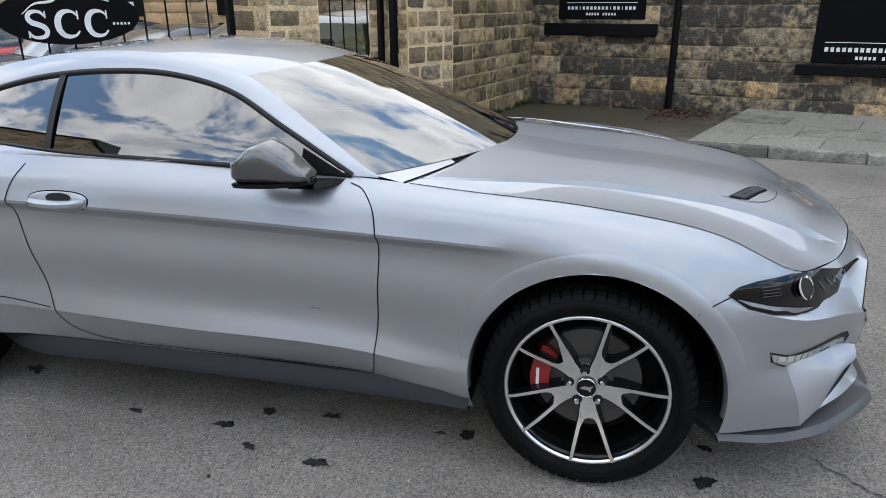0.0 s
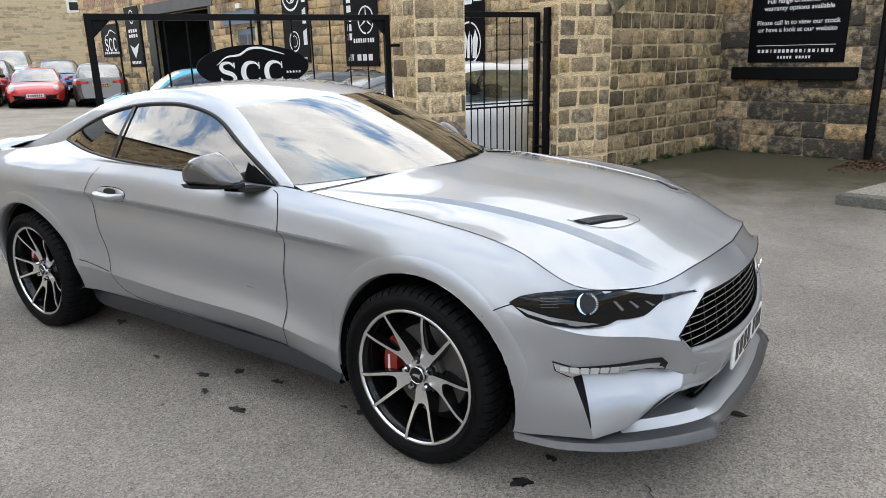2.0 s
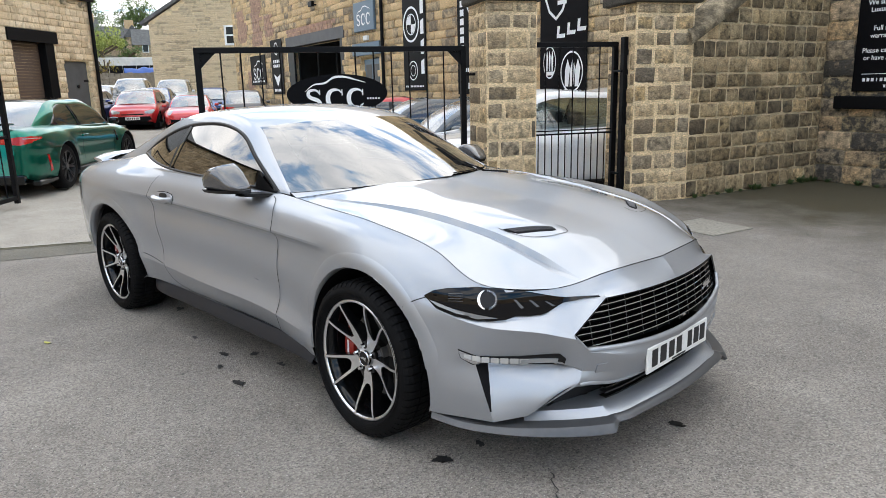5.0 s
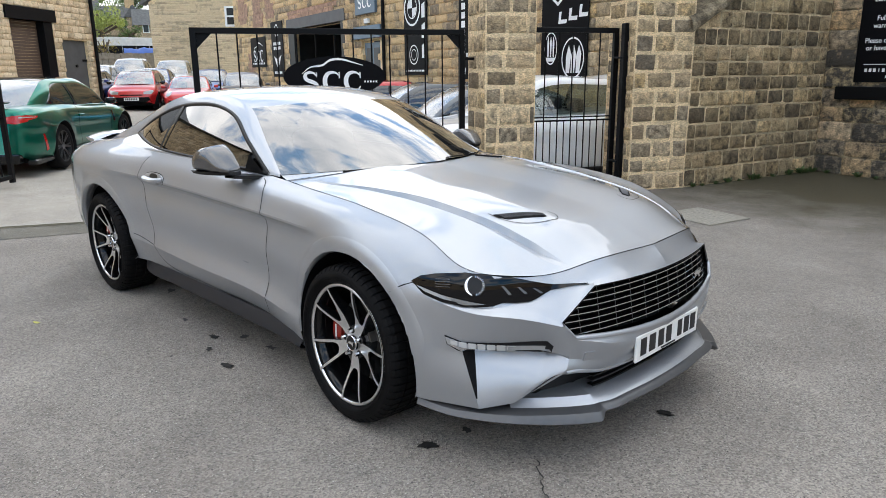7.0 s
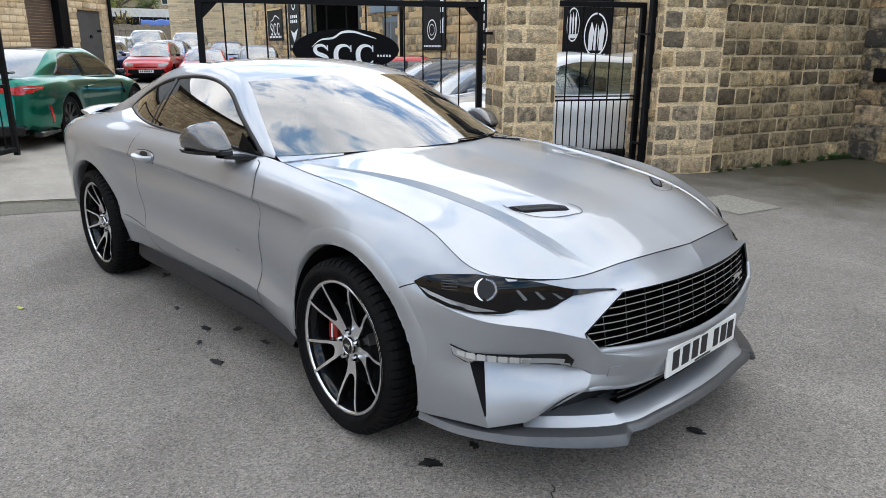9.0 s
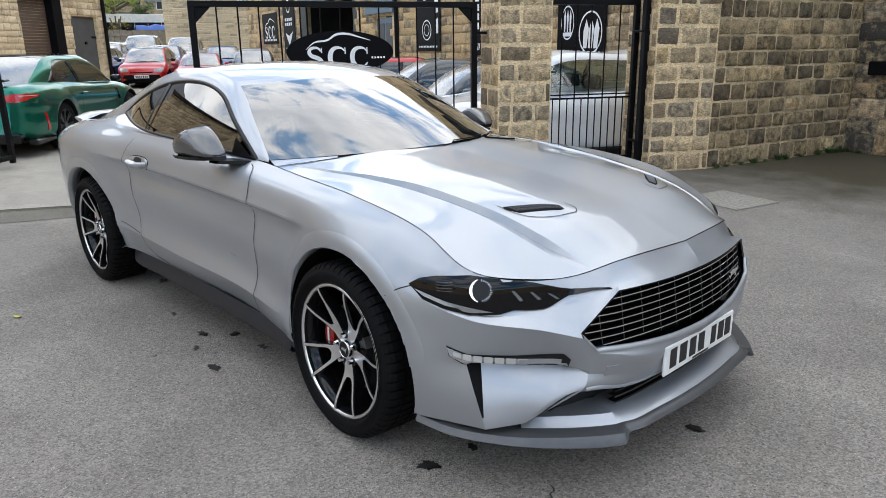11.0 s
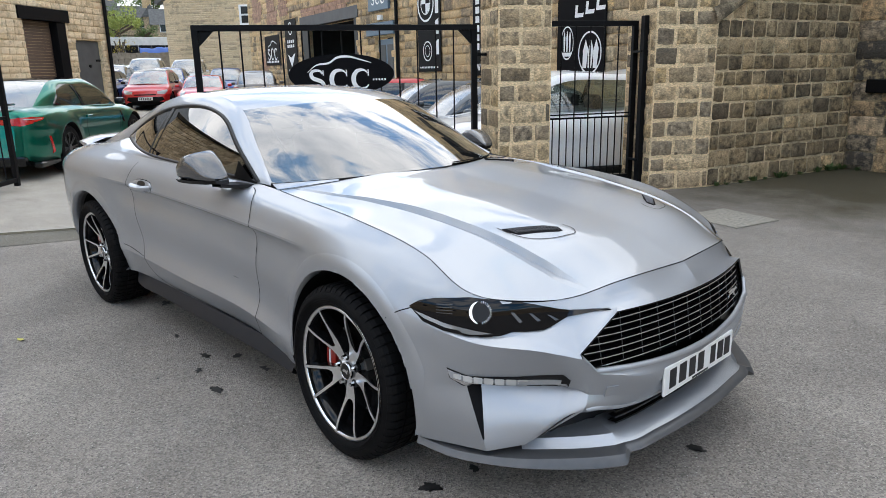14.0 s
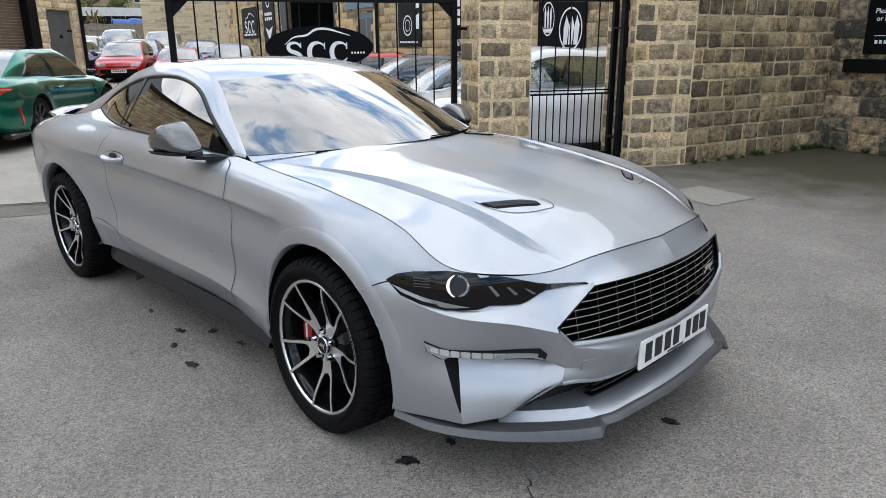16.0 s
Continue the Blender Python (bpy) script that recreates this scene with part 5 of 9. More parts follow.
# ---- door handles
for sd in (-1, 1):
    cx, cz = -1.895, .868

    def oval(w, h, dx=0.0, dz=0.0, e=.8):
        pts = []
        for a in np.linspace(0, 2 * math.pi, 28, endpoint=False):
            ca, sa = math.cos(a), math.sin(a)
            pts.append(Vector((cx + dx + w * math.copysign(abs(ca) ** e, ca), .9 * sd, cz + dz + h * math.copysign(abs(sa) ** e, sa))))
        return pts
    inlay("handle_gap", oval(.121, .037), (0, -sd, 0), M["gap"], lift=.0015, cell=.03)
    cup = inlay("handle_cup", oval(.117, .033), (0, -sd, 0), M["silver"], lift=.004, cell=.015, height=.004)
    inlay("handle_hollow", oval(.050, .016, .008, .012, .9), (0, -sd, 0), M["black_satin"], lift=.010, cell=.02, parent=cup, skirt=False)
    bm = bmesh.new()
    prev = None
    for k, u in enumerate(np.linspace(-1, 1, 21)):
        x = cx + .112 * u
        q, nq = onto((x, 1.6 * sd, cz - .006), (0, -sd, 0), 0)
        h = .0145 * math.sqrt(max(.05, 1 - .8 * u ** 4)) + .001
        outw = .034 * (1 - u ** 6) + .008
        zc = cz - .010 + .012 * u * u
        ring = [bm.verts.new((x, q.y + sd * (outw * f), zc + h * g)) for f, g in ((.25, -1.1), (.8, -1), (1, -.3), (1, .5), (.75, 1), (.3, 1.05))]
        if prev:
            for j in range(5):
                bm.faces.new((prev[j], prev[j + 1], ring[j + 1], ring[j]))
        prev = ring
    part("door_handle", bm, M["silver"], cup, "silver door handle", smooth=True)

# ---- mirrors
for sd in (-1, 1):
    rings = []
    for u, (cx, y0, y1, z0, z1) in enumerate([(-.878, .86, .935, .992, 1.018), (-.915, .852, .975, .985, 1.055), (-.965, .848, 1.005, .983, 1.110), (-1.04, .846, 1.025, .983, 1.158), (-1.10, .846, 1.035, .984, 1.148), (-1.145, .85, 1.035, .988, 1.112), (-1.168, .865, 1.02, .998, 1.075)]):
        ring = []
        for a in np.linspace(0, 2 * math.pi, 20, endpoint=False):
            e = .50
            ca, sa = math.cos(a), math.sin(a)
            yy = (y0 + y1) / 2 + (y1 - y0) / 2 * math.copysign(abs(ca) ** e, ca)
            zz = (z0 + z1) / 2 + (z1 - z0) / 2 * math.copysign(abs(sa) ** e, sa)
            zz -= .022 * max(0, (yy - y0) / (y1 - y0)) * (1 if sa > 0 else 0)
            ring.append((-1.026 + (cx + 1.02) * .80, (.85 + (yy - .85) * .86) * sd, .993 + (zz - .985) * (.80 if sd < 0 else .62)))
        rings.append(ring)
    bm = bmesh.new()
    rv = [[bm.verts.new(p) for p in r] for r in rings]
    for a, b in zip(rv, rv[1:]):
        for k in range(20):
            bm.faces.new((a[k], a[(k + 1) % 20], b[(k + 1) % 20], b[k]))
    bm.faces.new(rv[0])
    bm.faces.new(rv[-1])
    bmesh.ops.subdivide_edges(bm, edges=list(bm.edges), cuts=1, use_grid_fill=True, smooth=.6)
    mir = part("wing_mirror", bm, M["mirror_tone"], coupe, "glossy wing mirror housing, its dark reflections put into the grey paint", smooth=True, sharp=60)
    bm = bmesh.new()
    prev = None
    for cx, y0, y1 in ((-.885, .855, .935), (-.93, .847, .985), (-1.01, .842, 1.02), (-1.09, .842, 1.038), (-1.16, .852, 1.036)):
        ring = [bm.verts.new((-1.026 + (cx + 1.02) * .80, (.85 + (y - .85) * .86) * sd, z)) for y, z in ((y0, .980), (y1 - .012, .983), (y1 + .002, .9995), (y0, .9995))]
        if prev:
            for k in range(4):
                bm.faces.new((prev[k], prev[(k + 1) % 4], ring[(k + 1) % 4], ring[k]))
        else:
            bm.faces.new(ring)
        prev = ring
    bm.faces.new(prev)
    part("mirror_base", bm, M["black_gloss"], mir)
    bm = bmesh.new()
    prev = None
    for y, x0, x1, z0, z1 in ((.765, -.99, -.85, .948, .972), (.82, -.995, -.88, .955, .975), (.90, -1.0, -.91, .962, .980)):
        ring = [bm.verts.new(p) for p in ((x0, y * sd, z0), (x1, y * sd, z0 + .004), (x1, y * sd, z1), (x0, y * sd, z1))]
        if prev:
            for k in range(4):
                bm.faces.new((prev[k], prev[(k + 1) % 4], ring[(k + 1) % 4], ring[k]))
        prev = ring
    part("mirror_arm", bm, M["black_satin"], mir)
    bm = boxed(-1.150, -1.144, *sorted((.872 * sd, .985 * sd)), 1.008, 1.058, .002)
    part("mirror_glass", bm, M["chrome"], mir)
    # black corner of the window behind the mirror
    tri = [(-.845, .757, .985), (-1.01, .768, .994), (-1.0, .745, 1.07)]
    bm = bmesh.new()
    bm.faces.new([bm.verts.new((x, (y + .012) * sd, z)) for x, y, z in tri])
    bmesh.ops.solidify(bm, geom=list(bm.faces), thickness=.006)
    part("window_corner", bm, M["black_satin"], coupe)

# ---- window trim: black surround, belt strip, divider
for sd in (-1, 1):
    for nm, C, w, m_ in (("window_trim", over, .0105, M["black_satin"]), ("belt_strip", sill, .009, M["black_satin"])):
        V = []
        for k, p in enumerate(C):
            d = C[min(k + 1, NW - 1)] - C[max(k - 1, 0)]
            nrm = np.cross(d, (0, .5, -.85) if nm == "window_trim" else (0, .8, .5))
            nrm = nrm / np.linalg.norm(nrm)
            o = np.array((0, .007, .004))
            up = np.array((0, -.55, .83))
            t_ = np.cross(d, np.array((0, .83, .55)))
            t_ = t_ / np.linalg.norm(t_)
            for q, l in ((-w, .0), (-w * .8, 1), (w * .8, 1), (w, 0)):
                V.append((p + t_ * q + o * l) * (1, sd, 1))
        under(mesh_object(nm, V, grid_faces(NW, 4), m_), coupe)
    a, b = np.array((-1.985, .797, 1.028)), np.array((-2.02, .608, 1.276))
    bm = bmesh.new()
    n_ = 8
    prev = None
    for q in np.linspace(0, 1, n_):
        p = a + (b - a) * q + np.array((0, .83, .55)) * (.0115 * 4 * q * (1 - q) + .004)
        ring = [bm.verts.new((p[0] + dx, p[1] * sd, p[2])) for dx in (-.013, .013)]
        if prev:
            bm.faces.new((prev[0], prev[1], ring[1], ring[0]))
        prev = ring
    part("window_divider", bm, M["black_satin"], coupe)

# ---- silver corners between the screen, the wing and the bonnet
for sd in (-1, 1):
    a, b = np.array((-.762, .722, .978)), np.array((-.63, .742, .962))
    V = []
    for u in np.linspace(0, 1, 7):
        s_ = 1 - .30 * u
        c0 = np.array((-.762 + .392 * (1 - s_ ** 2.3), .722 * s_, .980 + .036 * (1 - s_ ** 2.2) - .002))
        c1 = np.array((-.65 + .25 * (1 - s_ ** 2.2), edge[0][1] * s_, edge[0][2] + .042 * (1 - s_ * s_) - .001))
        for q in (0, .5, 1):
            p = c0 + (c1 - c0) * q
            V.append((p[0], p[1] * sd, p[2]))
    fs = grid_faces(7, 3)
    if facing(V, fs)[2] < 0:
        fs = [f[::-1] for f in fs]
    under(mesh_object("scuttle_corner", V, fs, M["silver"]), coupe)
# ---- black band round the windscreen, wipers
for s0, s1 in ((0, 2), (28, 30)):
    V = []
    for i in range(len(WS)):
        for k in (s0, s1):
            V.append(WS[i, k] + np.array((0, 0, -.003)))
    under(mesh_object("screen_band", V, grid_faces(len(WS), 2), M["black_gloss"]), coupe)
V = [WS[i, k] + np.array((0.002, 0, -.003)) for i in (0, 1) for k in range(31)]
under(mesh_object("screen_foot_band", V, grid_faces(2, 31), M["black_gloss"]), coupe)
V = []
for k in range(31):
    p = WS[0, k]
    V += [p + np.array((-.01, 0, -.004)), p + np.array((.05, 0, -.020)), p + np.array((.12, 0, -.03))]
under(mesh_object("cowl_panel", V, grid_faces(31, 3), M["black_matt"]), coupe)
for y0, y1 in ((.06, .60),):
    bm = bmesh.new()
    k0 = np.interp(y0, WS[2, :, 1], np.arange(31))
    k1 = np.interp(y1, WS[2, :, 1], np.arange(31))
    def ws_at(k, i):
        a = WS[i, int(k)] + (WS[i, min(int(k) + 1, 30)] - WS[i, int(k)]) * (k - int(k))
        return Vector(a) + Vector((.012, 0, .014))
    prev = None
    for q in np.linspace(0, 1, 9):
        k = k0 + (k1 - k0) * q
        p = ws_at(k, 1) + Vector((0, 0, -.004))
        ring = [bm.verts.new(p + Vector(d)) for d in ((-.004, 0, -.009), (.002, 0, -.006), (.003, 0, -.009), (-.003, 0, -.013))]
        if prev:
            for j in range(4):
                bm.faces.new((prev[j], prev[(j + 1) % 4], ring[(j + 1) % 4], ring[j]))
        prev = ring
    wiper = part("wiper", bm, M["black_matt"], coupe)
    bm = bmesh.new()
    p = ws_at((k0 + k1) / 2, 0)
    rod(bm, p + Vector((.004, 0, -.012)), Vector((p.x + .03, p.y + .20, p.z - .035)), .004, 6)
    part("wiper_arm", bm, M["black_matt"], wiper)

# ---- tail spoiler, tail lamps
V = []
for s in np.linspace(-1, 1, 31):
    y = .70 * s
    e = .07 * s * s
    low = max(0, abs(s) - .8) / .2
    for dx, dz in ((-3.42, .985), (-3.50, 1.03), (-3.62, 1.045), (-3.655, 1.035), (-3.62, 1.01), (-3.55, .985)):
        V.append((dx + e, y, dz - .012 * s * s - (dz - .985) * .45 * low * low))
Fs = grid_faces(31, 6) + [(30 * 6 + k, k + 30 * 6 + 1, 30 * 6) for k in range(1, 5)] + [(0, k + 1, k) for k in range(1, 5)]
spoiler = mesh_object("tail_spoiler", V, Fs, M["silver"], sharp=40)
bm = bmesh.new()
bm.from_mesh(spoiler.data)
bmesh.ops.recalc_face_normals(bm, faces=bm.faces)
bm.to_mesh(spoiler.data)
bm.free()
under(spoiler, coupe)
for sd in (-1, 1):
    for k in range(3):
        y0 = .46 + .095 * k
        inlay("tail_lamp", [Vector((-3.9, yy * sd, zz)) for yy, zz in ((y0, .76), (y0 + .065, .76), (y0 + .055, .90), (y0 - .005, .90))], (1, 0, 0), M["tail_red"], lift=.004, cell=.03, back=.3)

# ---- cabin inside
part("dashboard", boxed(-1.12, -.72, -.68, .68, .70, .90, .06, 2), M["trim_int"], coupe, smooth=True)
def seat(bm, y, x=-1.75):
    box(bm, x - .05, x + .48, y - .24, y + .24, .40, .56, .06, 2)
    b2 = bmesh.new()
    box(b2, -.07, .07, -.24, .24, 0, .62, .055, 2)
    b2.transform(pose(x - .02, y, .50, 0, -18, 0))
    me = bpy.data.meshes.new("tmp")
    b2.to_mesh(me)
    b2.free()
    bm.from_mesh(me)
    bpy.data.meshes.remove(me)
    box(bm, x - .29, x - .18, y - .13, y + .13, 1.07, 1.24, .04, 2)
    return bm
for y in (-.37, .37):
    part("seat", seat(bmesh.new(), y), M["seat"], coupe, smooth=True)
part("rear_bench", boxed(-2.6, -2.3, -.55, .55, .45, .98, .06, 2), M["seat"], coupe, smooth=True)
for sd in (-1, 1):
    part("door_card", boxed(-2.1, -.8, *sorted((.70 * sd, .76 * sd)), .35, .97, .02), M["trim_int"], coupe)
part("parcel_shelf", boxed(-3.2, -2.5, -.55, .55, .93, .96, .01), M["trim_int"], coupe)
bm = bmesh.new()
ring = []
for a in np.linspace(0, 2 * math.pi, 28, endpoint=False):
    c = Vector((.04 * math.sin(a) - .0, .185 * math.cos(a), .185 * math.sin(a)))
    for b in np.linspace(0, 2 * math.pi, 8, endpoint=False):
        ring.append(bm.verts.new(c * (1 + .085 * math.cos(b)) + Vector((.016 * math.sin(b), 0, 0))))
for i in range(28):
    for j in range(8):
        bm.faces.new((ring[i * 8 + j], ring[i * 8 + (j + 1) % 8], ring[((i + 1) % 28) * 8 + (j + 1) % 8], ring[((i + 1) % 28) * 8 + j]))
box(bm, -.02, .02, -.17, .17, -.025, .025, .01)
bm.transform(pose(-1.22, -.37, .86, 0, -20, 0))
part("steering_wheel", bm, M["trim_int"], coupe, smooth=True)
part("inner_mirror", boxed(-1.22, -1.19, -.12, .12, 1.225, 1.285, .012), M["trim_int"], coupe)

# ---- wheels
def wheel_parts(root, caliper=True):
    """A tyre on a ten-spoke rim, its outer face towards local -y."""
    R, RI = .3455, .2625
    prof = [(RI - .012, -.105), (RI + .004, -.118), (RI + .018, -.132), (RI + .038, -.1375), (R - .030, -.134), (R - .016, -.120), (R - .009, -.095), (R - .008, 0), (R - .009, .095), (R - .018, .117), (R - .03, .125), (RI, .118)]
    n = 72
    V = [(r * math.cos(a), y, r * math.sin(a)) for a in np.linspace(0, 2 * math.pi, n, endpoint=False) for r, y in prof]
    k = len(prof)
    F = [(i * k + j, i * k + j + 1, ((i + 1) % n) * k + j + 1, ((i + 1) % n) * k + j) for i in range(n) for j in range(k - 1)]
    tyre = under(mesh_object("tyre", V, F, M["rubber"], sharp=50), root, "black road tyre")
    bm = bmesh.new()
    for i in range(60):                                   # tread blocks, the shoulder ones wrapping onto the sidewall
        a0 = 2 * math.pi * i / 60
        for rows in (((-.1305, -.024), (-.120, -.009), (-.102, -.001), (-.066, .0)), ((-.058, 0), (-.030, .001), (-.006, .001)), ((.006, .001), (.030, .001), (.058, 0)), ((.066, 0), (.102, -.001), (.117, -.010), (.1245, -.026))):
            skew = .25 if abs(rows[0][0]) < .06 else .08
            grid = []
            for y, dr in rows:
                for a in (a0 + y * skew, a0 + y * skew + .082):
                    grid.append([(bm.verts.new(((R + dr) * math.cos(a), y, (R + dr) * math.sin(a)))), bm.verts.new(((R + dr - .012) * math.cos(a), y, (R + dr - .012) * math.sin(a)))])
            m_ = len(rows)
            for q in range(m_ - 1):
                bm.faces.new((grid[2 * q][0], grid[2 * q + 1][0], grid[2 * q + 3][0], grid[2 * q + 2][0]))
                bm.faces.new((grid[2 * q][1], grid[2 * q][0], grid[2 * q + 2][0], grid[2 * q + 2][1]))
                bm.faces.new((grid[2 * q + 1][0], grid[2 * q + 1][1], grid[2 * q + 3][1], grid[2 * q + 3][0]))
            for q in (0, m_ - 1):
                bm.faces.new((grid[2 * q][0], grid[2 * q][1], grid[2 * q + 1][1], grid[2 * q + 1][0]))
    part("tread", bm, M["rubber"], tyre)
    for r_, w_ in ((.292, .0016), (.300, .0010), (.284, .0010)):   # moulded rings on the sidewall
        V = [(rr * math.cos(a), y, rr * math.sin(a)) for a in np.linspace(0, 2 * math.pi, n, endpoint=False) for rr, y in ((r_ - w_, -.1362), (r_ - w_ * .4, -.1392), (r_ + w_ * .4, -.1392), (r_ + w_, -.1362))]
        under(mesh_object("sidewall_ring", V, [(i * 4 + j, i * 4 + j + 1, ((i + 1) % n) * 4 + j + 1, ((i + 1) % n) * 4 + j) for i in range(n) for j in range(3)], M["rubber"]), tyre)
    rimp = [(.236, .10), (.236, -.02), (.244, -.085), (.254, -.098), (.262, -.108), (.2665, -.114), (.2665, -.120)]
    V = [(r * math.cos(a), y, r * math.sin(a)) for a in np.linspace(0, 2 * math.pi, n, endpoint=False) for r, y in rimp]
    k = len(rimp)
    F = [(i * k + j, i * k + j + 1, ((i + 1) % n) * k + j + 1, ((i + 1) % n) * k + j) for i in range(n) for j in range(k - 1)]
    rim = under(mesh_object("rim", V, F, M["black_gloss"], sharp=50), root, "gloss black rim with machined spokes")
    lip = [(.2665, -.119), (.265, -.1225), (.2555, -.1225), (.252, -.115)]
    V = [(r * math.cos(a), y, r * math.sin(a)) for a in np.linspace(0, 2 * math.pi, n, endpoint=False) for r, y in lip]
    F = [(i * 4 + j, i * 4 + j + 1, ((i + 1) % n) * 4 + j + 1, ((i + 1) % n) * 4 + j) for i in range(n) for j in range(3)]
    under(mesh_object("rim_lip", V, F, M["alloy"]), rim, "bright machined rim lip")

    def face_y(r):                                        # spoke face: dished towards the hub
        return -.119 + .046 * smooth01(.262, .07, r)

    def spoke_mesh(name, outline, depth, mat, parent, proud=0.0):
        bm = bmesh.new()
        f = bm.faces.new([bm.verts.new((x, 0, z)) for x, z in outline])
        bmesh.ops.triangulate(bm, faces=[f])
        bmesh.ops.subdivide_edges(bm, edges=list(bm.edges), cuts=2)
        for v in bm.verts:
            v.co.y = face_y(math.hypot(v.co.x, v.co.z)) - proud
        if depth:
            r = bmesh.ops.extrude_edge_only(bm, edges=[e for e in bm.edges if len(e.link_faces) == 1])
            for g in r["geom"]:
                if isinstance(g, bmesh.types.BMVert):
                    rr = math.hypot(g.co.x, g.co.z)
                    g.co.y += depth * (.6 + .8 * smooth01(.25, .08, rr))
        part(name, bm, mat, parent, smooth=True, sharp=30)

    for k in range(5):
        a = radians(278 + 72 * k)
        fx, fz = Vector((math.cos(a), math.sin(a))), Vector((-math.sin(a), math.cos(a)))
        P = lambda u, v: tuple(fx * u + fz * v)
        for s in (-1, 1):
            arm = [P(.050, 0), P(.050, .026 * s), P(.085, .0300 * s), P(.110, .0365 * s), P(.14, .0450 * s), P(.19, .0595 * s), P(.252, .0765 * s),
                   P(.254, .0600 * s), P(.19, .0415 * s), P(.140, .0260 * s), P(.127, .0200 * s), P(.118, .0120 * s), P(.116, 0)]
            if s < 0:
                arm = arm[::-1]
            spoke_mesh("spoke", arm, .045, M["black_gloss"], rim)
            face = [P(.052, 0), P(.053, .0225 * s), P(.085, .0265 * s), P(.110, .0330 * s), P(.14, .0420 * s), P(.19, .0570 * s), P(.253, .0745 * s),
                    P(.255, .0640 * s), P(.19, .0450 * s), P(.140, .0295 * s), P(.125, .0230 * s), P(.116, .0140 * s), P(.113, 0)]
            if s < 0:
                face = face[::-1]
            spoke_mesh("spoke_face", face, 0, M["alloy"], rim, .0045)
    bm = bmesh.new()
    disc(bm, (0, -.052, 0), (0, -1, 0), .070, .05, 40, .062)
    part("hub", bm, M["alloy"], rim, smooth=True)
    bm = bmesh.new()
    disc(bm, (0, -.084, 0), (0, -1, 0), .034, .014, 32, .031)
    cap = part("centre_cap", bm, M["black_gloss"], rim, "black centre cap", smooth=True)
    V = [(q * math.cos(a), y, q * math.sin(a)) for a in np.linspace(0, 2 * math.pi, 36, endpoint=False) for q, y in ((.0345, -.086), (.0345, -.0925), (.0315, -.0925), (.0305, -.090))]
    under(mesh_object("cap_ring", V, [(i * 4 + j, i * 4 + j + 1, ((i + 1) % 36) * 4 + j + 1, ((i + 1) % 36) * 4 + j) for i in range(36) for j in range(3)], M["chrome"]), cap)
    bm = bmesh.new()
    prism(bm, [(-.02, 0), (-.006, .008), (.012, .006), (.022, .013), (.016, -.001), (.016, -.012), (.004, -.004), (-.012, -.004)], .002, pose(0, -.0935, 0))
    part("cap_badge", bm, M["chrome"], cap)
    for k in range(5):
        a = radians(98 + 72 * k)
        bm = bmesh.new()
        c = Vector((.057 * math.cos(a), -.070, .057 * math.sin(a)))
        disc(bm, c + Vector((0, -.012, 0)), (0, -1, 0), .0110, .034, 6, .0085)
        part("wheel_nut", bm, M["chrome"], rim)
        bm = bmesh.new()
        disc(bm, c + Vector((0, .0, 0)), (0, -1, 0), .0165, .016, 20)
        part("nut_pocket", bm, M["black_satin"], rim)
    bm = bmesh.new()
    disc(bm, (0, .0, 0), (0, -1, 0), .176, .030, 48)
    disc(bm, (0, -.02, 0), (0, -1, 0), .085, .05, 32)
    part("brake_disc", bm, M["brake_steel"], root, smooth=True)
    bm = bmesh.new()
    disc(bm, (0, .06, 0), (0, -1, 0), .23, .02, 40)
    part("dust_shield", bm, M["black_matt"], root)
    if caliper:
        bm = bmesh.new()
        pts = [(.188 * math.cos(a), .188 * math.sin(a)) for a in np.radians(np.linspace(140, 200, 12))] + [(.125 * math.cos(a), .125 * math.sin(a)) for a in np.radians(np.linspace(200, 140, 12))]
        prism(bm, pts, .09, pose(0, -.055, 0))
        bmesh.ops.bevel(bm, geom=list(bm.edges), offset=.006, segments=2, affect="EDGES")
        cal = part("brake_caliper", bm, M["caliper"], root, "red brake caliper", smooth=True)
        part("caliper_mark", boxed(-.168, -.158, -.0575, -.054, -.025, .035), M["white_paint"], cal)


wheel_f = thing("wheel", Matrix(), "", "")
for key in ("label", "category"):
    if key in wheel_f:
        del wheel_f[key]
wheel_parts(wheel_f)
wheel_f.parent = coupe
wheel_f.matrix_basis = pose(-.006, -.807, WHEEL_Z - .001, -1.5, 0, -2)
for wx, wy, sd in ((-.006, .807, 1), (WHEELS_X[1], -.812, -1), (WHEELS_X[1], .812, 1)):
    copy_thing(wheel_f, pose(wx, wy, WHEEL_Z - .002, 0, 23 if sd < 0 else 0, 0 if sd < 0 else 180))

# ---------------------------------------------------------------- the place
GATE_A = pose(-5.02, 0.90, 0, 0, 0, 61.5)       # along the gate line; local -y looks out to the street
WALL_A = pose(-1.18, 8.50, 0, 0, 0, -15)        # along the showroom front


def ground_z(x, y):
    """The apron is level; behind the gate the yard tilts, low by the showroom and high at the far end."""
    l = GATE_A.inverted() @ Vector((x, y, 0))
    w = WALL_A.inverted() @ Vector((x, y, 0))
    if w.x > -.6 or l.y < .2:
        return 0.0
    k = min(1.0, max(0.0, (l.y - .2) / 2.6)) * min(1.0, max(0.0, (-.6 - w.x) / 1.0))
    k = k * k * (3 - 2 * k)
    rise = min(.45, .032 * max(0.0, -25 - w.x))
    return k * max(-.45, min(1.2, -.379 - .0128 * w.x - .0286 * w.y + rise))


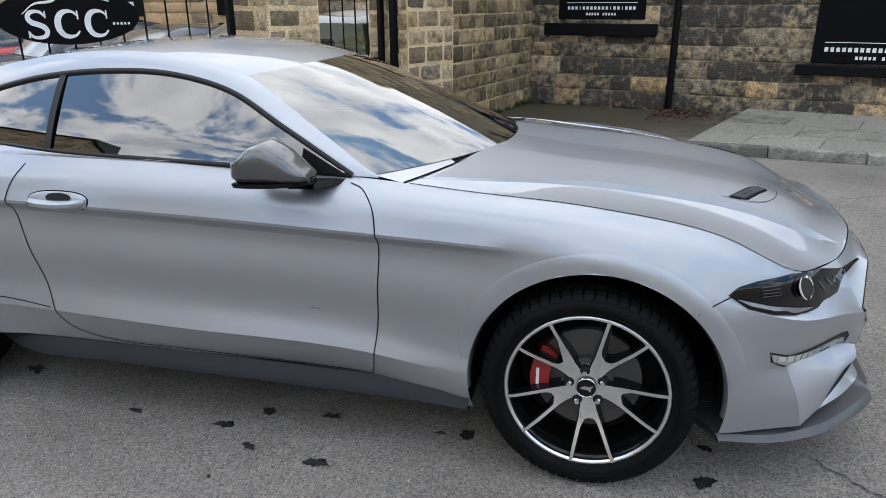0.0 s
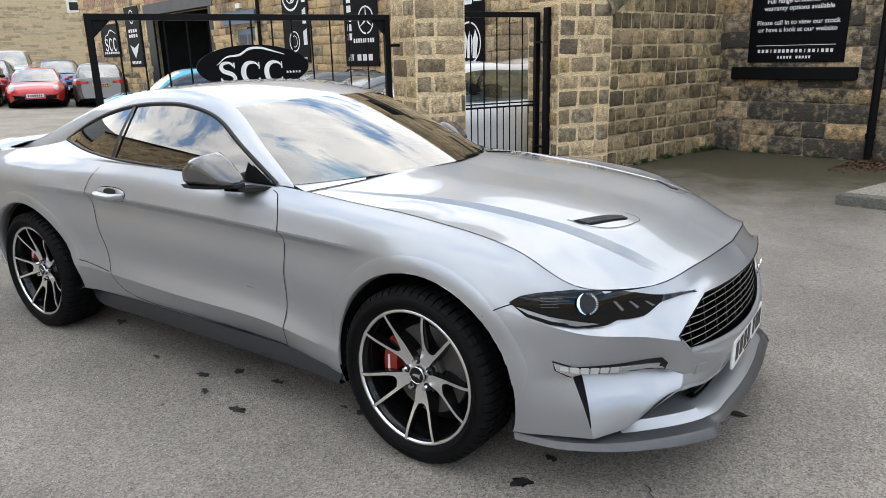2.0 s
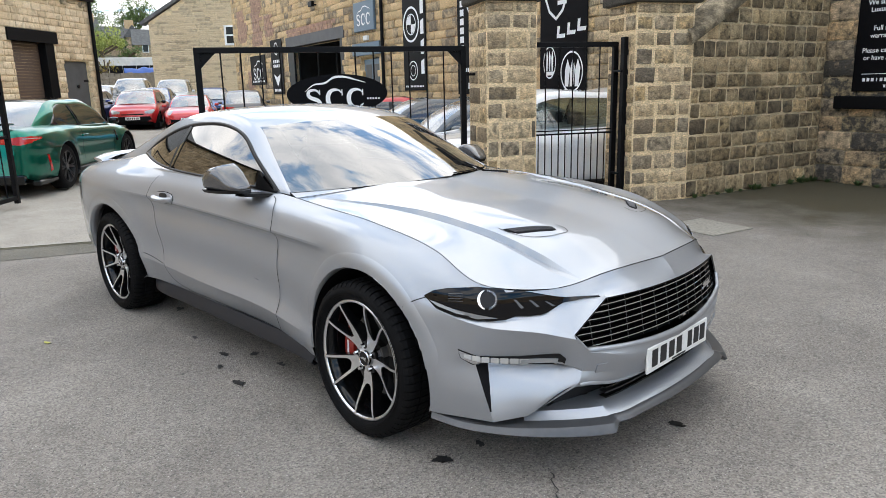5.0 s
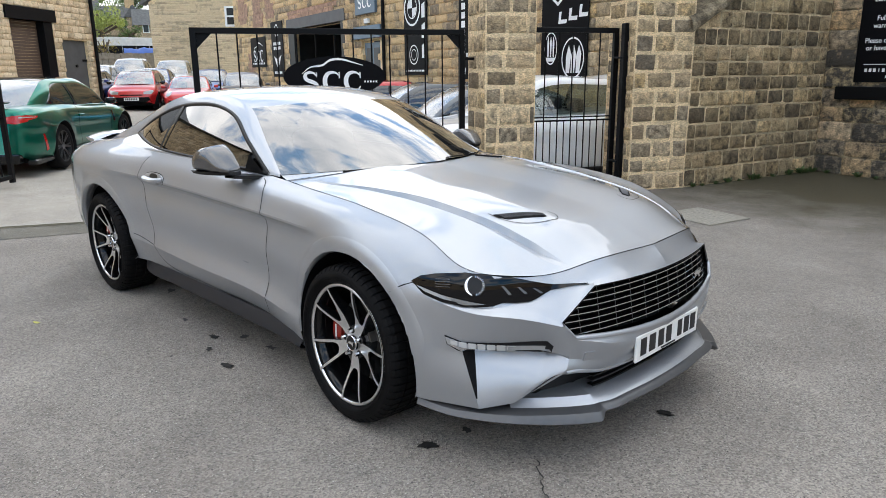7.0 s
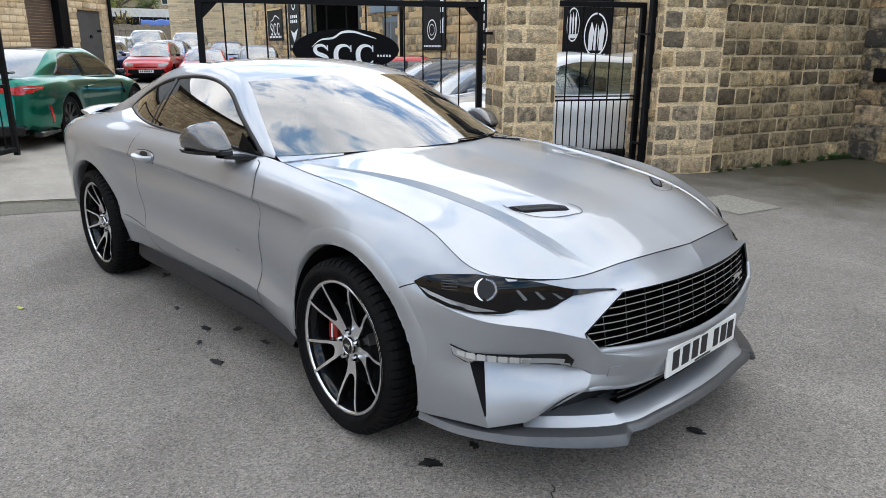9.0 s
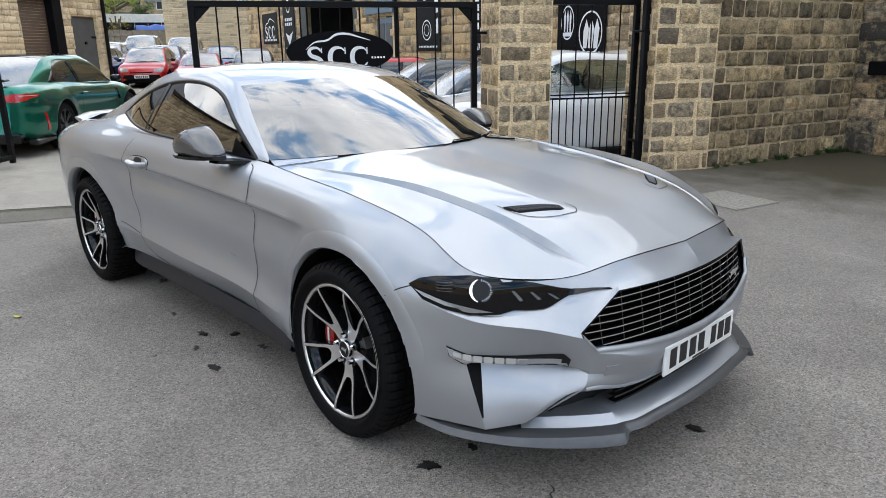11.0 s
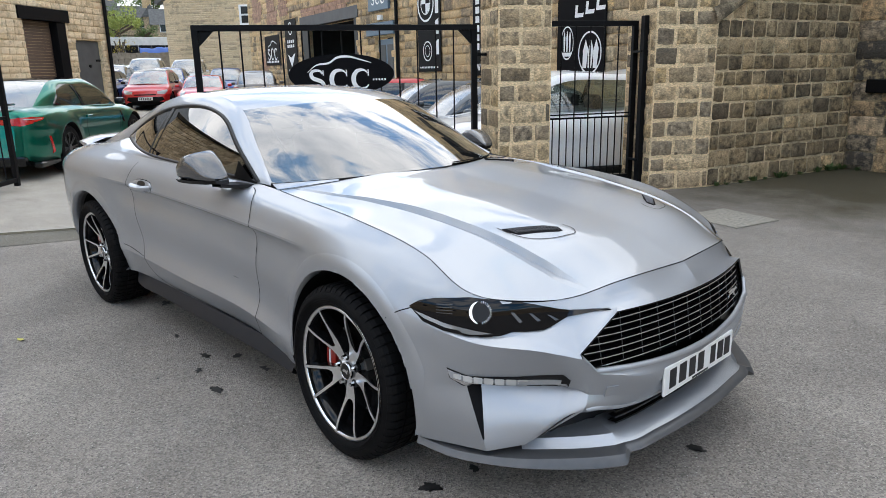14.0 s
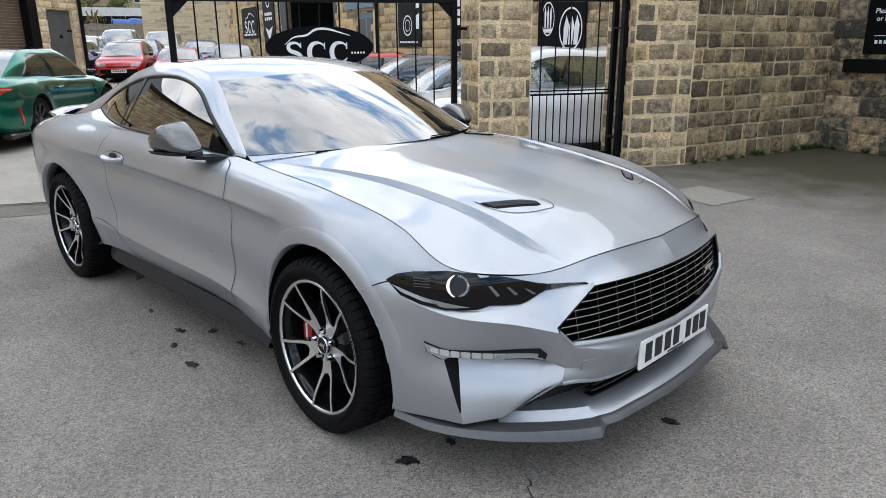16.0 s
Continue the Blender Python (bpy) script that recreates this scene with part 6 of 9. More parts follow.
# ground: one sheet, finer near the place
gx = np.unique(np.concatenate([np.linspace(-3000, -80, 6), np.linspace(-80, 40, 161), np.linspace(40, 3000, 6)]))
gy = np.unique(np.concatenate([np.linspace(-3000, -60, 6), np.linspace(-60, 60, 161), np.linspace(60, 3000, 6)]))
V = [(x, y, ground_z(x, y) if abs(x) < 100 and abs(y) < 100 else 0) for x in gx for y in gy]
ground = tagged(mesh_object("ground", V, grid_faces(len(gx), len(gy)), M["asphalt"], smooth=True), "grey worn asphalt apron in front of the gateway", "asphalt", kind="structure")
# paler concrete of the yard, from a joint just outside the gate inwards
V, F = [], []
ys = np.concatenate([np.linspace(-.32, 6.0, 26), np.linspace(6.5, 60, 50)])
xs = np.linspace(-26, 12, 77)
for l in ys:
    for s in xs:
        s2 = min(s, 6.0 + max(0, l) * .2)
        p = GATE_A @ Vector((s2, l, 0))
        V.append((p.x, p.y, ground_z(p.x, p.y) + .012))
yard = tagged(mesh_object("yard_paving", V, grid_faces(len(ys), len(xs)), M["yard"]), "pale worn concrete of the yard behind the gateway", "paving", kind="structure")
yard.data.flip_normals()
bm = bmesh.new()
for a, b in ((-14, -1.2), (-1.2, 3.0)):
    p = GATE_A @ Vector((a, -.36, .0))
    q = GATE_A @ Vector((b, -.33, .0))
    n = Vector((0.879, -0.477, 0)) * .05
    bm.faces.new([bm.verts.new(v + Vector((0, 0, .007))) for v in (p - n, q - n, q + n, p + n)])
tagged(from_bm("threshold_joint", bm, M["moss"]), "dark tar joint where the apron meets the yard", "joint", kind="structure")
# dark mossy strip along the boundary wall
def stain(name, pts, z, mat, label, category, rough=.12, seed=1, kind="structure"):
    """A flat patch with a ragged edge, lying on the ground."""
    rr = random.Random(seed)
    c = spline(list(pts) + [pts[0]], n=90)[:-1]
    mid = c.mean(axis=0)
    bm = bmesh.new()
    ring = []
    for p in c:
        q = mid + (p - mid) * (1 + rough * (noise.noise(Vector((p[0] * 3, p[1] * 3, seed))) + rr.uniform(-.35, .35)))
        ring.append(bm.verts.new((q[0], q[1], z)))
    bm.faces.new(ring)
    bmesh.ops.triangulate(bm, faces=list(bm.faces))
    return tagged(from_bm(name, bm, mat), label, category, kind=kind)


bm = bmesh.new()
prism(bm, [(-.33, -.30), (.34, -.33), (.36, .28), (-.30, .33)], .02, Matrix.Translation((-.87, 4.28, .012)) @ Matrix.Rotation(radians(-12), 4, "Z") @ Matrix.Rotation(radians(-90), 4, "X"))
tagged(from_bm("ground_slab", bm, M["slab"]), "flat pale stone slab set in the asphalt", "slab", kind="structure")

# ---- stone blocks shared by all walls
def block_mesh(seed, nx=5, nz=4):
    """A rough squared block, 1 x 1 x 1, its worn face towards -y."""
    rr = random.Random(seed)
    V, F = [], []
    for j in range(nz):
        for i in range(nx):
            u, w = (0, .07, .5, .93, 1)[i], (0, .12, .88, 1)[j]
            ex = min(u, 1 - u) * 2
            ez = min(w, 1 - w) * 2
            cor = min(1.0, ex * 8) * min(1.0, ez * 5)
            edge_ = (i in (0, nx - 1)) + (j in (0, nz - 1))
            x = u - .5 + (rr.uniform(-.02, .02)) * (1 if edge_ < 2 else .5)
            z = w - .5 + (rr.uniform(-.03, .03)) * (1 if edge_ < 2 else .5)
            if edge_ == 2:
                x *= .955
                z *= .93
            V.append((x, -.5 + (1 - cor) * .11 + rr.uniform(-.035, .035), z))
    F = [(j * nx + i, j * nx + i + 1, (j + 1) * nx + i + 1, (j + 1) * nx + i) for j in range(nz - 1) for i in range(nx - 1)]
    loop = [i for i in range(nx)] + [j * nx + nx - 1 for j in range(1, nz)] + [(nz - 1) * nx + i for i in range(nx - 2, -1, -1)] + [j * nx for j in range(nz - 2, 0, -1)]
    b0 = len(V)
    for l in loop:
        V.append((V[l][0], .5, V[l][2]))
    n = len(loop)
    F += [(loop[(k + 1) % n], loop[k], b0 + k, b0 + (k + 1) % n) for k in range(n)]
    me = bpy.data.meshes.new("stone")
    me.from_pydata(V, [], F)
    me.shade_smooth()
    me.set_sharp_from_angle(angle=radians(50))
    return me


BLOCKS = {}


def blocks(mat):
    if mat not in BLOCKS:
        L = []
        for k in range(10):
            me = block_mesh(k + 17)
            me.materials.append(M[mat])
            L.append(me)
        BLOCKS[mat] = L
    return BLOCKS[mat]


def courses(rng, length, height, h0, h1, w0, w1, joint, top=None):
    """Courses of blocks over a face: (x, z, w, h) for each block, inside the face."""
    out = []
    z = .0
    while z < height - .02:
        h = rng.uniform(h0, h1)
        if z + h > height - .06:
            h = height - z
        x = -rng.uniform(0, .5) * w0
        while x < length - .01:
            w = rng.uniform(w0, w1)
            a, b = max(x, 0), min(x + w, length)
            if length - b < .07:
                b = length
                w = b - x
            if b - a > .05 and (top is None or z + h * .5 < top((a + b) / 2)):
                out.append(((a + b) / 2, z + h / 2, b - a - joint, h - joint))
            x += w
        z += h
    return out


def lay(parent, face, cs, mat, rng, depth=.12, proud=.005, name="stone", limit=300):
    """Lays blocks on a face (a matrix whose x runs along it and whose -y looks out). Those past the limit are joined into one mesh."""
    meshes = blocks(mat)
    rest_v, rest_f = [], []
    for k, (x, z, w, h) in enumerate(cs):
        me = rng.choice(meshes)
        fl = rng.choice((-1, 1))
        m = face @ Matrix.Translation((x, depth / 2 - proud - rng.uniform(-.002, .006), z)) @ Matrix.Rotation(radians(rng.uniform(-1, 1)), 4, "Y") @ Matrix.Diagonal((w, depth, h, 1))
        if k < limit:
            ob = new(name, me)
            ob.parent = parent
            ob.matrix_parent_inverse = Matrix()
            ob.matrix_basis = parent.matrix_world.inverted() @ m
        else:
            o = len(rest_v)
            rest_v += [m @ v.co for v in me.vertices]
            rest_f += [tuple(o + i for i in p.vertices) for p in me.polygons]
    if rest_v:
        inv = parent.matrix_world.inverted()
        ob = mesh_object("stonework", [inv @ v for v in rest_v], rest_f, M[{"stone_dark": "stone_soot", "stone_left": "stone_terrace"}.get(mat, "stone_far")], sharp=50)
        ob.parent = parent
        tagged(ob, "remaining courses of the same stone", kind="stuff")


def core(name, m, x0, x1, y0, y1, z0, z1, mat, label, category, bevel=.0):
    """The mortar core of a wall, as a structure object that carries its stones."""
    ob = from_bm(name, boxed(x0, x1, y0, y1, z0, z1, bevel), mat)
    ob.matrix_world = m
    return tagged(ob, label, category, kind="structure")


def spare(cs, x0, x1, z1):
    """Courses with an opening left in them: blocks that reach into it are cut back to its edge."""
    out = []
    for x, z, w, h in cs:
        a, b = x - w / 2, x + w / 2
        if z - h / 2 > z1 - .03 or b <= x0 or a >= x1:
            out.append((x, z, w, h))
            continue
        for l, r in ((a, min(b, x0)), (max(a, x1), b)):
            if r - l > .06:
                out.append(((l + r) / 2, z, r - l, h))
    return out


rng = random.Random(5)
PIECES = []          # walls whose stones are laid last: (parent, face matrix, courses, material)

# gate pillars
def pillar(s0, s1, n0, n1, label):
    m = GATE_A
    p = core("gate_pillar", m, s0 + .003, s1 - .003, -n0 + .003, -n1 - .003, -.1, 2.40, M["mortar"], label, "pillar")
    w, d = s1 - s0, n0 - n1
    faces = [(m @ pose(s0, -n0, 0), w), (m @ pose(s0, -n1, 0, 0, 0, -90), d), (m @ pose(s1, -n0, 0, 0, 0, 90), d)]
    for fm, ln in faces:
        PIECES.append((p, fm, courses(rng, ln, 2.40, .175, .235, .22, .42, .030), "stone"))
    bm = bmesh.new()
    box(bm, s0 - .07, s1 + .07, -n0 - .07, -n1 + .07, 2.40, 2.62, .025, 2)
    cap = part("capstone", bm, M["cap"], p, "dark weathered capstone")
    return p


pillar(3.15, 3.77, .40, -.22, "tan sandstone gate pillar with a dark capstone")
pillar(5.05, 5.86, .40, -.25, "wide sandstone gate pillar where the boundary wall starts")

# boundary wall from the pillar back to the building, its top ramping up
SIDE_A = pose(-1.873, 5.86, 0, 0, 0, 75.3)
SIDE_L = 2.74


def side_top(x):
    return 1.94 + 0.60 * min(x, 1.9)


bm = bmesh.new()
prism(bm, [(0, -.1), (SIDE_L, -.1), (SIDE_L, side_top(SIDE_L)), (1.9, side_top(1.9)), (0, side_top(0))], .36, pose(0, .008, 0))
side_wall = tagged(from_bm("wall_boundary", bm, M["mortar_mid"]), "sooty cobbled sandstone boundary wall with a ramped coping", "wall", kind="structure")
side_wall.matrix_world = SIDE_A
PIECES.append((side_wall, SIDE_A, courses(rng, SIDE_L, 3.2, .175, .235, .20, .37, .024, side_top), "stone_dark"))
bm = bmesh.new()
prev = None
path_c = [(-.10, side_top(-.05) + .0), (.5, side_top(.5)), (1.0, side_top(1.0)), (1.5, side_top(1.5)), (1.9, side_top(1.9)), (SIDE_L, side_top(SIDE_L))]
for x, z in path_c:
    ring = []
    for a in np.linspace(-.25, math.pi + .25, 14):
        ring.append(bm.verts.new((x, .18 - .24 * math.cos(a), z + .04 + .19 * math.sin(a))))
    if prev:
        for k in range(13):
            bm.faces.new((prev[k], prev[k + 1], ring[k + 1], ring[k]))
    prev = ring
part("coping", bm, M["coping"], side_wall, "rounded weathered coping stone", smooth=True)

# right-hand building: the end of the showroom front beyond the boundary wall
r_wall = core("wall_right", WALL_A, -.3, 14, .012, .45, -.1, 6.5, M["mortar_dark"], "grey-brown sandstone building front with sills and a board", "wall")
PIECES.append((r_wall, WALL_A @ pose(0, 0, 0), courses(rng, 7.5, 3.4, .20, .30, .30, .62, .012), "stone_grey"))


def sill(x0, x1, z0, z1, label):
    ob = from_bm("window_sill", boxed(x0, x1, -.10, .05, z0, z1, .012), M["iron"])
    ob.matrix_world = WALL_A
    return tagged(ob, label, "sill", kind="structure")


sill(.24, 1.93, 1.05, 1.225, "black painted stone sill under the notice board")
sill(3.79, 5.7, .60, .735, "black painted stone sill under the second board")


def words(text, size, m, mat, parent, bold=0.0):
    cu = bpy.data.curves.new("words", "FONT")
    cu.body = text
    cu.size = size
    cu.align_x, cu.align_y = "CENTER", "CENTER"
    cu.extrude = .001
    cu.offset = bold
    tmp = bpy.data.objects.new("words", cu)
    scene.collection.objects.link(tmp)
    bpy.context.view_layer.update()
    me = bpy.data.meshes.new_from_object(tmp.evaluated_get(bpy.context.evaluated_depsgraph_get()))
    bpy.data.objects.remove(tmp)
    me.materials.clear()
    me.materials.append(mat)
    ob = new("lettering", me)
    ob.parent = parent
    ob.matrix_basis = m
    return ob


def bar(parent, x, z, w, h, y=-.004, mat=None, name="text_bar"):
    part(name, boxed(x - w / 2, x + w / 2, y - .001, y + .001, z - h / 2, z + h / 2), mat or M["white_paint"], parent)


def board(x0, x1, z0, z1, label):
    ob = thing("notice_board", WALL_A @ Matrix.Translation((0, -.03, 0)), label, "sign")
    part("panel", boxed(x0, x1, 0, .028, z0, z1, .006), M["sign"], ob)
    return ob


nb = board(.44, 1.74, 1.285, 3.15, "black notice board with white lettering on the stone wall")
UP = pose(0, 0, 0, 90)
xc = 1.09
for txt, z, sz in (("Performance", 2.60, .105), ("We supply the finest Prestige,", 2.435, .088), ("Luxury & Performance cars", 2.345, .088), ("Full range of finance and", 2.105, .088), ("warranty options available", 2.01, .088), ("Please call in to view our stock", 1.82, .088), ("or have a look at our website", 1.725, .088)):
    words(txt, sz, Matrix.Translation((xc, -.004, z)) @ UP, M["white_paint"], nb, .0008)
bar(nb, xc, 1.515, 1.06, .008)
for k in range(18):
    bar(nb, .60 + k * .0575, 1.44, .036 if k not in (3, 11, 14) else .012, .045)
for k in range(11):
    if k != 5:
        bar(nb, .88 + k * .042, 1.355, .027, .036)
nb2 = board(3.96, 5.5, .755, 2.6, "second black notice board low on the stone wall")
bar(nb2, 4.72, 1.02, 1.25, .009)
for k in range(18):
    bar(nb2, 4.12 + k * .068, .93, .044, .055)
for k in range(11):
    if k != 5:
        bar(nb2, 4.48 + k * .05, .83, .032, .042)
# downpipe
dp = thing("downpipe", WALL_A @ Matrix.Translation((2.20, -.09, 0)), "black cast-iron downpipe on the stone wall", "pipe")
bm = bmesh.new()
rod(bm, (0, 0, .05), (0, 0, 5.5), .05, 16)
part("pipe", bm, M["iron"], dp, smooth=True)
for z in (.35, 2.1, 3.9):
    bm = bmesh.new()
    disc(bm, (0, 0, z), (0, 0, 1), .062, .07, 16)
    part("collar", bm, M["iron"], dp, smooth=True)

# raised pavement in front of that wall; its end slants back to the wall
PV = pose(.95, 4.83, 0, 0, 0, -9)


def pav_x(y):
    """Where the slanting end of the pavement lies, y metres back from the kerb."""
    return -.11 + .231 * y


def slab(name, a, b, y0, y1, z0, z1, mat, bevel=.006, cut=.231):
    """A flat stone between two slanting ends."""
    bm = box(bmesh.new(), 0, b - a, y0, y1, z0, z1, bevel)
    for v in bm.verts:
        v.co.x += a + cut * (v.co.y - y0)
    return from_bm(name, bm, mat)


pav = tagged(slab("pavement", pav_x(.16) + .02, 9.5, .16, 3.6, -.05, .095, M["mortar_dark"], 0), "raised stone-flagged pavement by the wall", "pavement", kind="structure")
pav.matrix_world = PV
rr_ = random.Random(3)
x_ = pav_x(0)
while x_ < 9:
    w_ = rr_.uniform(.75, 1.15)
    ob = from_bm("kerb_stone", box(bmesh.new(), x_ + .004, x_ + w_ - .004, 0, .155, -.05, .108 + rr_.uniform(-.003, .003), .02, 2), M["kerb"], smooth=True)
    ob.parent = pav
    x_ += w_
y_ = .16
for row, h_ in enumerate((.66, .80, .72, .78, .6)):
    x_ = pav_x(y_)
    w_ = (.55, .95, .7, 1.0, .6)[row]
    while x_ < 9.0:
        ob = slab("flagstone", x_ + .006, x_ + w_ - .006, y_ + .006, y_ + h_ - .006, .04, .104 + rr_.uniform(-.004, .004), M["slab"])
        ob.parent = pav
        x_ += w_
        w_ = rr_.uniform(.7, 1.2)
    y_ += h_

# ---- iron gates
def leaf(name, length, height, m, label, bars, mid=None, rail=.02):
    g = thing(name, m, label, "gate")
    for x in (.03, length - .03):
        part("stile", boxed(x - .032, x + .032, -.03, .03, .05, height, .004), M["iron"], g)
    part("top_rail", boxed(0, length, -.032, .032, height - .055, height + .005, .004), M["iron"], g)
    part("bottom_rail", boxed(.03, length - .03, -.025, .025, .10, .16, .004), M["iron"], g)
    for k in range(bars):
        x = .06 + (length - .12) * (k + 1) / (bars + 1)
        bm = bmesh.new()
        rod(bm, (x, 0, .12), (x, 0, height - .04), .0085, 8)
        part("bar", bm, M["iron"], g)
    for sx, x in ((1, .06), (-1, length - .06)) if length > 1.5 else ():
        bm = bmesh.new()
        prism(bm, [(x, height - .05), (x + .16 * sx, height - .05), (x, height - .21)], .012, pose(0, -.006, 0))
        part("corner_brace", bm, M["iron"], g)
    if mid:
        part("mid_rail", boxed(.03, length - .03, -.02, .02, mid - rail, mid + rail, .003), M["iron"], g)
    return g


main_gate = leaf("entrance_gate", 3.02, 1.935, GATE_A @ pose(.01, 0, 0), "tall black iron gate leaf with upright bars, carrying an oval sign", 13)
leaf("entrance_gate", 2.8, 1.935, pose(-6.55, -1.95, 0, 0, 0, 138), "black iron gate leaf swung open into the yard", 13, mid=.95)
wicket = leaf("side_gate", 1.22, 1.97, GATE_A @ pose(3.82, 0, 0), "narrow black iron gate between the pillars, its lower half close-barred", 5, mid=.865, rail=.010)
part("mid_rail", boxed(.03, 1.19, -.008, .008, .90, .916, .003), M["iron"], wicket)
for k in range(6):
    x = .06 + 1.10 * (k + .5) / 6
    bm = bmesh.new()
    rod(bm, (x, 0, .12), (x, 0, .86), .0075, 8)
    part("short_bar", bm, M["iron"], wicket)
gp = thing("gate_post", GATE_A @ pose(5.035, -.20, 0), "black square iron post that carries the side gate", "post")
part("post", boxed(-.045, .045, -.045, .045, 0, 2.02, .006), M["iron"], gp)
for z in (.35, 1.62):
    part("hinge", boxed(-.06, -.02, -.012, .21, z - .012, z + .012, .003), M["iron"], gp)
part("latch", boxed(2.98, 3.16, -.012, .012, 1.60, 1.63, .003), M["iron"], main_gate)

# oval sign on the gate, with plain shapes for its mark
def shape(parent, pts, mat=None, y=-.003, name="plain_mark"):
    part(name, prism(bmesh.new(), pts, .002, pose(0, y, 0)), mat or M["white_paint"], parent)


def swoosh(parent, sc, x, z, mat, y):
    """Outline of a car roof as a curved stroke."""
    c = spline([(-.33, -.02), (-.24, .05), (-.10, .075), (-.02, .125), (.10, .135), (.22, .105), (.34, .07)], n=30)
    up = []
    lo = []
    for k, p in enumerate(c):
        w = .010 * math.sin(math.pi * (k + .6) / 31) + .002
        up.append((x + sc * p[0], z + sc * (p[1] + w)))
        lo.append((x + sc * p[0], z + sc * (p[1] - w)))
    part("roofline_stroke", prism(bmesh.new(), up + lo[::-1], .002, pose(0, y, 0)), mat, parent)


def stroke(parent, pts, x, z, w, h, thin, thick, mat, y, n=34):
    """A plain curved stroke through points of a unit box, thickest half way along it."""
    c = spline(pts, n=n)
    a, b = [], []
    for k in range(n):
        d = c[min(k + 1, n - 1)] - c[max(k - 1, 0)]
        q = np.array((-d[1], d[0])) / (np.linalg.norm(d) + 1e-9) * (thin + (thick - thin) * math.sin(math.pi * k / (n - 1)) ** 1.5) / 2
        a.append((x + (c[k][0] + q[0]) * w, z + (c[k][1] + q[1]) * h))
        b.append((x + (c[k][0] - q[0]) * w, z + (c[k][1] - q[1]) * h))
    part("mark_stroke", prism(bmesh.new(), a + b[::-1], .002, pose(0, y, 0)), mat, parent)


OPEN_RING = [(.34, .30), (.20, .43), (0, .47), (-.22, .41), (-.37, .22), (-.41, 0), (-.37, -.22), (-.22, -.41), (0, -.47), (.22, -.42), (.37, -.27)]
DOUBLE_BEND = [(.29, .30), (.16, .44), (-.04, .47), (-.24, .40), (-.30, .25), (-.21, .10), (0, .01), (.22, -.09), (.32, -.25), (.24, -.41), (.02, -.47), (-.20, -.43), (-.33, -.28)]


def mark(parent, x, z, sc, y, mat=None):
    mat = mat or M["white_paint"]
    swoosh(parent, sc, x, z + .03 * sc, mat, y)
    w, h, zc = .205 * sc, .205 * sc, z - .068 * sc
    stroke(parent, DOUBLE_BEND, x - .235 * sc, zc, w, h, .09, .20, mat, y)
    for dx, dz0, dz1 in ((.29, .22, .48), (-.355, -.48, -.22)):
        shape(parent, [(x - .235 * sc + dx * w, zc + dz0 * h), (x - .235 * sc + (dx + .05) * w, zc + dz0 * h), (x - .235 * sc + (dx + .05) * w, zc + dz1 * h), (x - .235 * sc + dx * w, zc + dz1 * h)], mat, y)
    for dx in (0.0, .23):
        stroke(parent, OPEN_RING, x + dx * sc, zc, w, h, .06, .24, mat, y)
        xr_ = x + dx * sc + .33 * w
        shape(parent, [(xr_, zc + .16 * h), (xr_ + .055 * w, zc + .16 * h), (xr_ + .055 * w, zc + .48 * h), (xr_, zc + .48 * h)], mat, y)


oval = thing("oval_sign", GATE_A @ pose(1.505, -.05, 1.43), "black oval sign with a white mark fixed to the gate", "sign")
bm = prism(bmesh.new(), [(.565 * math.cos(a), .215 * math.sin(a)) for a in np.linspace(0, 2 * math.pi, 56, endpoint=False)], .02)
part("panel", bm, M["sign"], oval)
mark(oval, -.03, .015, 1.02, -.003)
for k in range(5):
    bar(oval, .335 + k * .032, -.06, .018, .02, -.003)

# ---------------------------------------------------------------- the yard: showroom front
SHOW_L = 33.5
OPENINGS = [(-24.4, -18.0, -.6, 3.25), (-16.55, -15.05, -.6, 2.5)]
show = tagged(mesh_object("wall_showroom", [], [], M["mortar"]), "long tan sandstone showroom front with a wide doorway", "wall", kind="structure")
bm = bmesh.new()
xs_ = [-SHOW_L, -24.4, -18.0, -16.55, -15.05, -.3]
for a, b in zip(xs_, xs_[1:]):
    z0 = {-24.4: 3.25, -16.55: 2.5}.get(a, -.8)
    box(bm, a, b, .03, .5, z0, 7.2)
bm.to_mesh(show.data)
bm.free()
show.matrix_world = WALL_A
cs = [c for c in courses(rng, SHOW_L - .3, 7.6, .20, .30, .34, .75, .014) for c in [(c[0] - SHOW_L, c[1] - .6, c[2], c[3])]
      if not any(o[0] - .05 < c[0] < o[1] + .05 and o[2] < c[1] < o[3] + .25 for o in OPENINGS)]
cs.sort(key=lambda c: -c[0])
PIECES.append((show, WALL_A.copy(), cs, "stone"))


def on_show(name, label, category, y=-.03, kind=""):
    return thing(name, WALL_A @ Matrix.Translation((0, y, 0)), label, category, kind=kind)


# wide doorway with steel lintel and a showroom behind, its dimness put into the wall colour
lint = from_bm("door_lintel", boxed(-24.5, -17.9, -.014, .3, 3.25, 3.66, .006), M["door_grey"])
lint.matrix_world = WALL_A
tagged(lint, "dark grey steel lintel over the wide doorway", "lintel", kind="structure")
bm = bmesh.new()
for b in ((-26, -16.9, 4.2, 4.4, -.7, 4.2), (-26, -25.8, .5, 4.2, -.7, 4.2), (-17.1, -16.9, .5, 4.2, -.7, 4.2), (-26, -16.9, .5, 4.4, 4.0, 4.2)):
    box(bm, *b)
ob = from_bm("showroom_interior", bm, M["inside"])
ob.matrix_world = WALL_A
tagged(ob, "interior walls behind the wide doorway, the room's dimness painted near black", "interior", kind="structure")
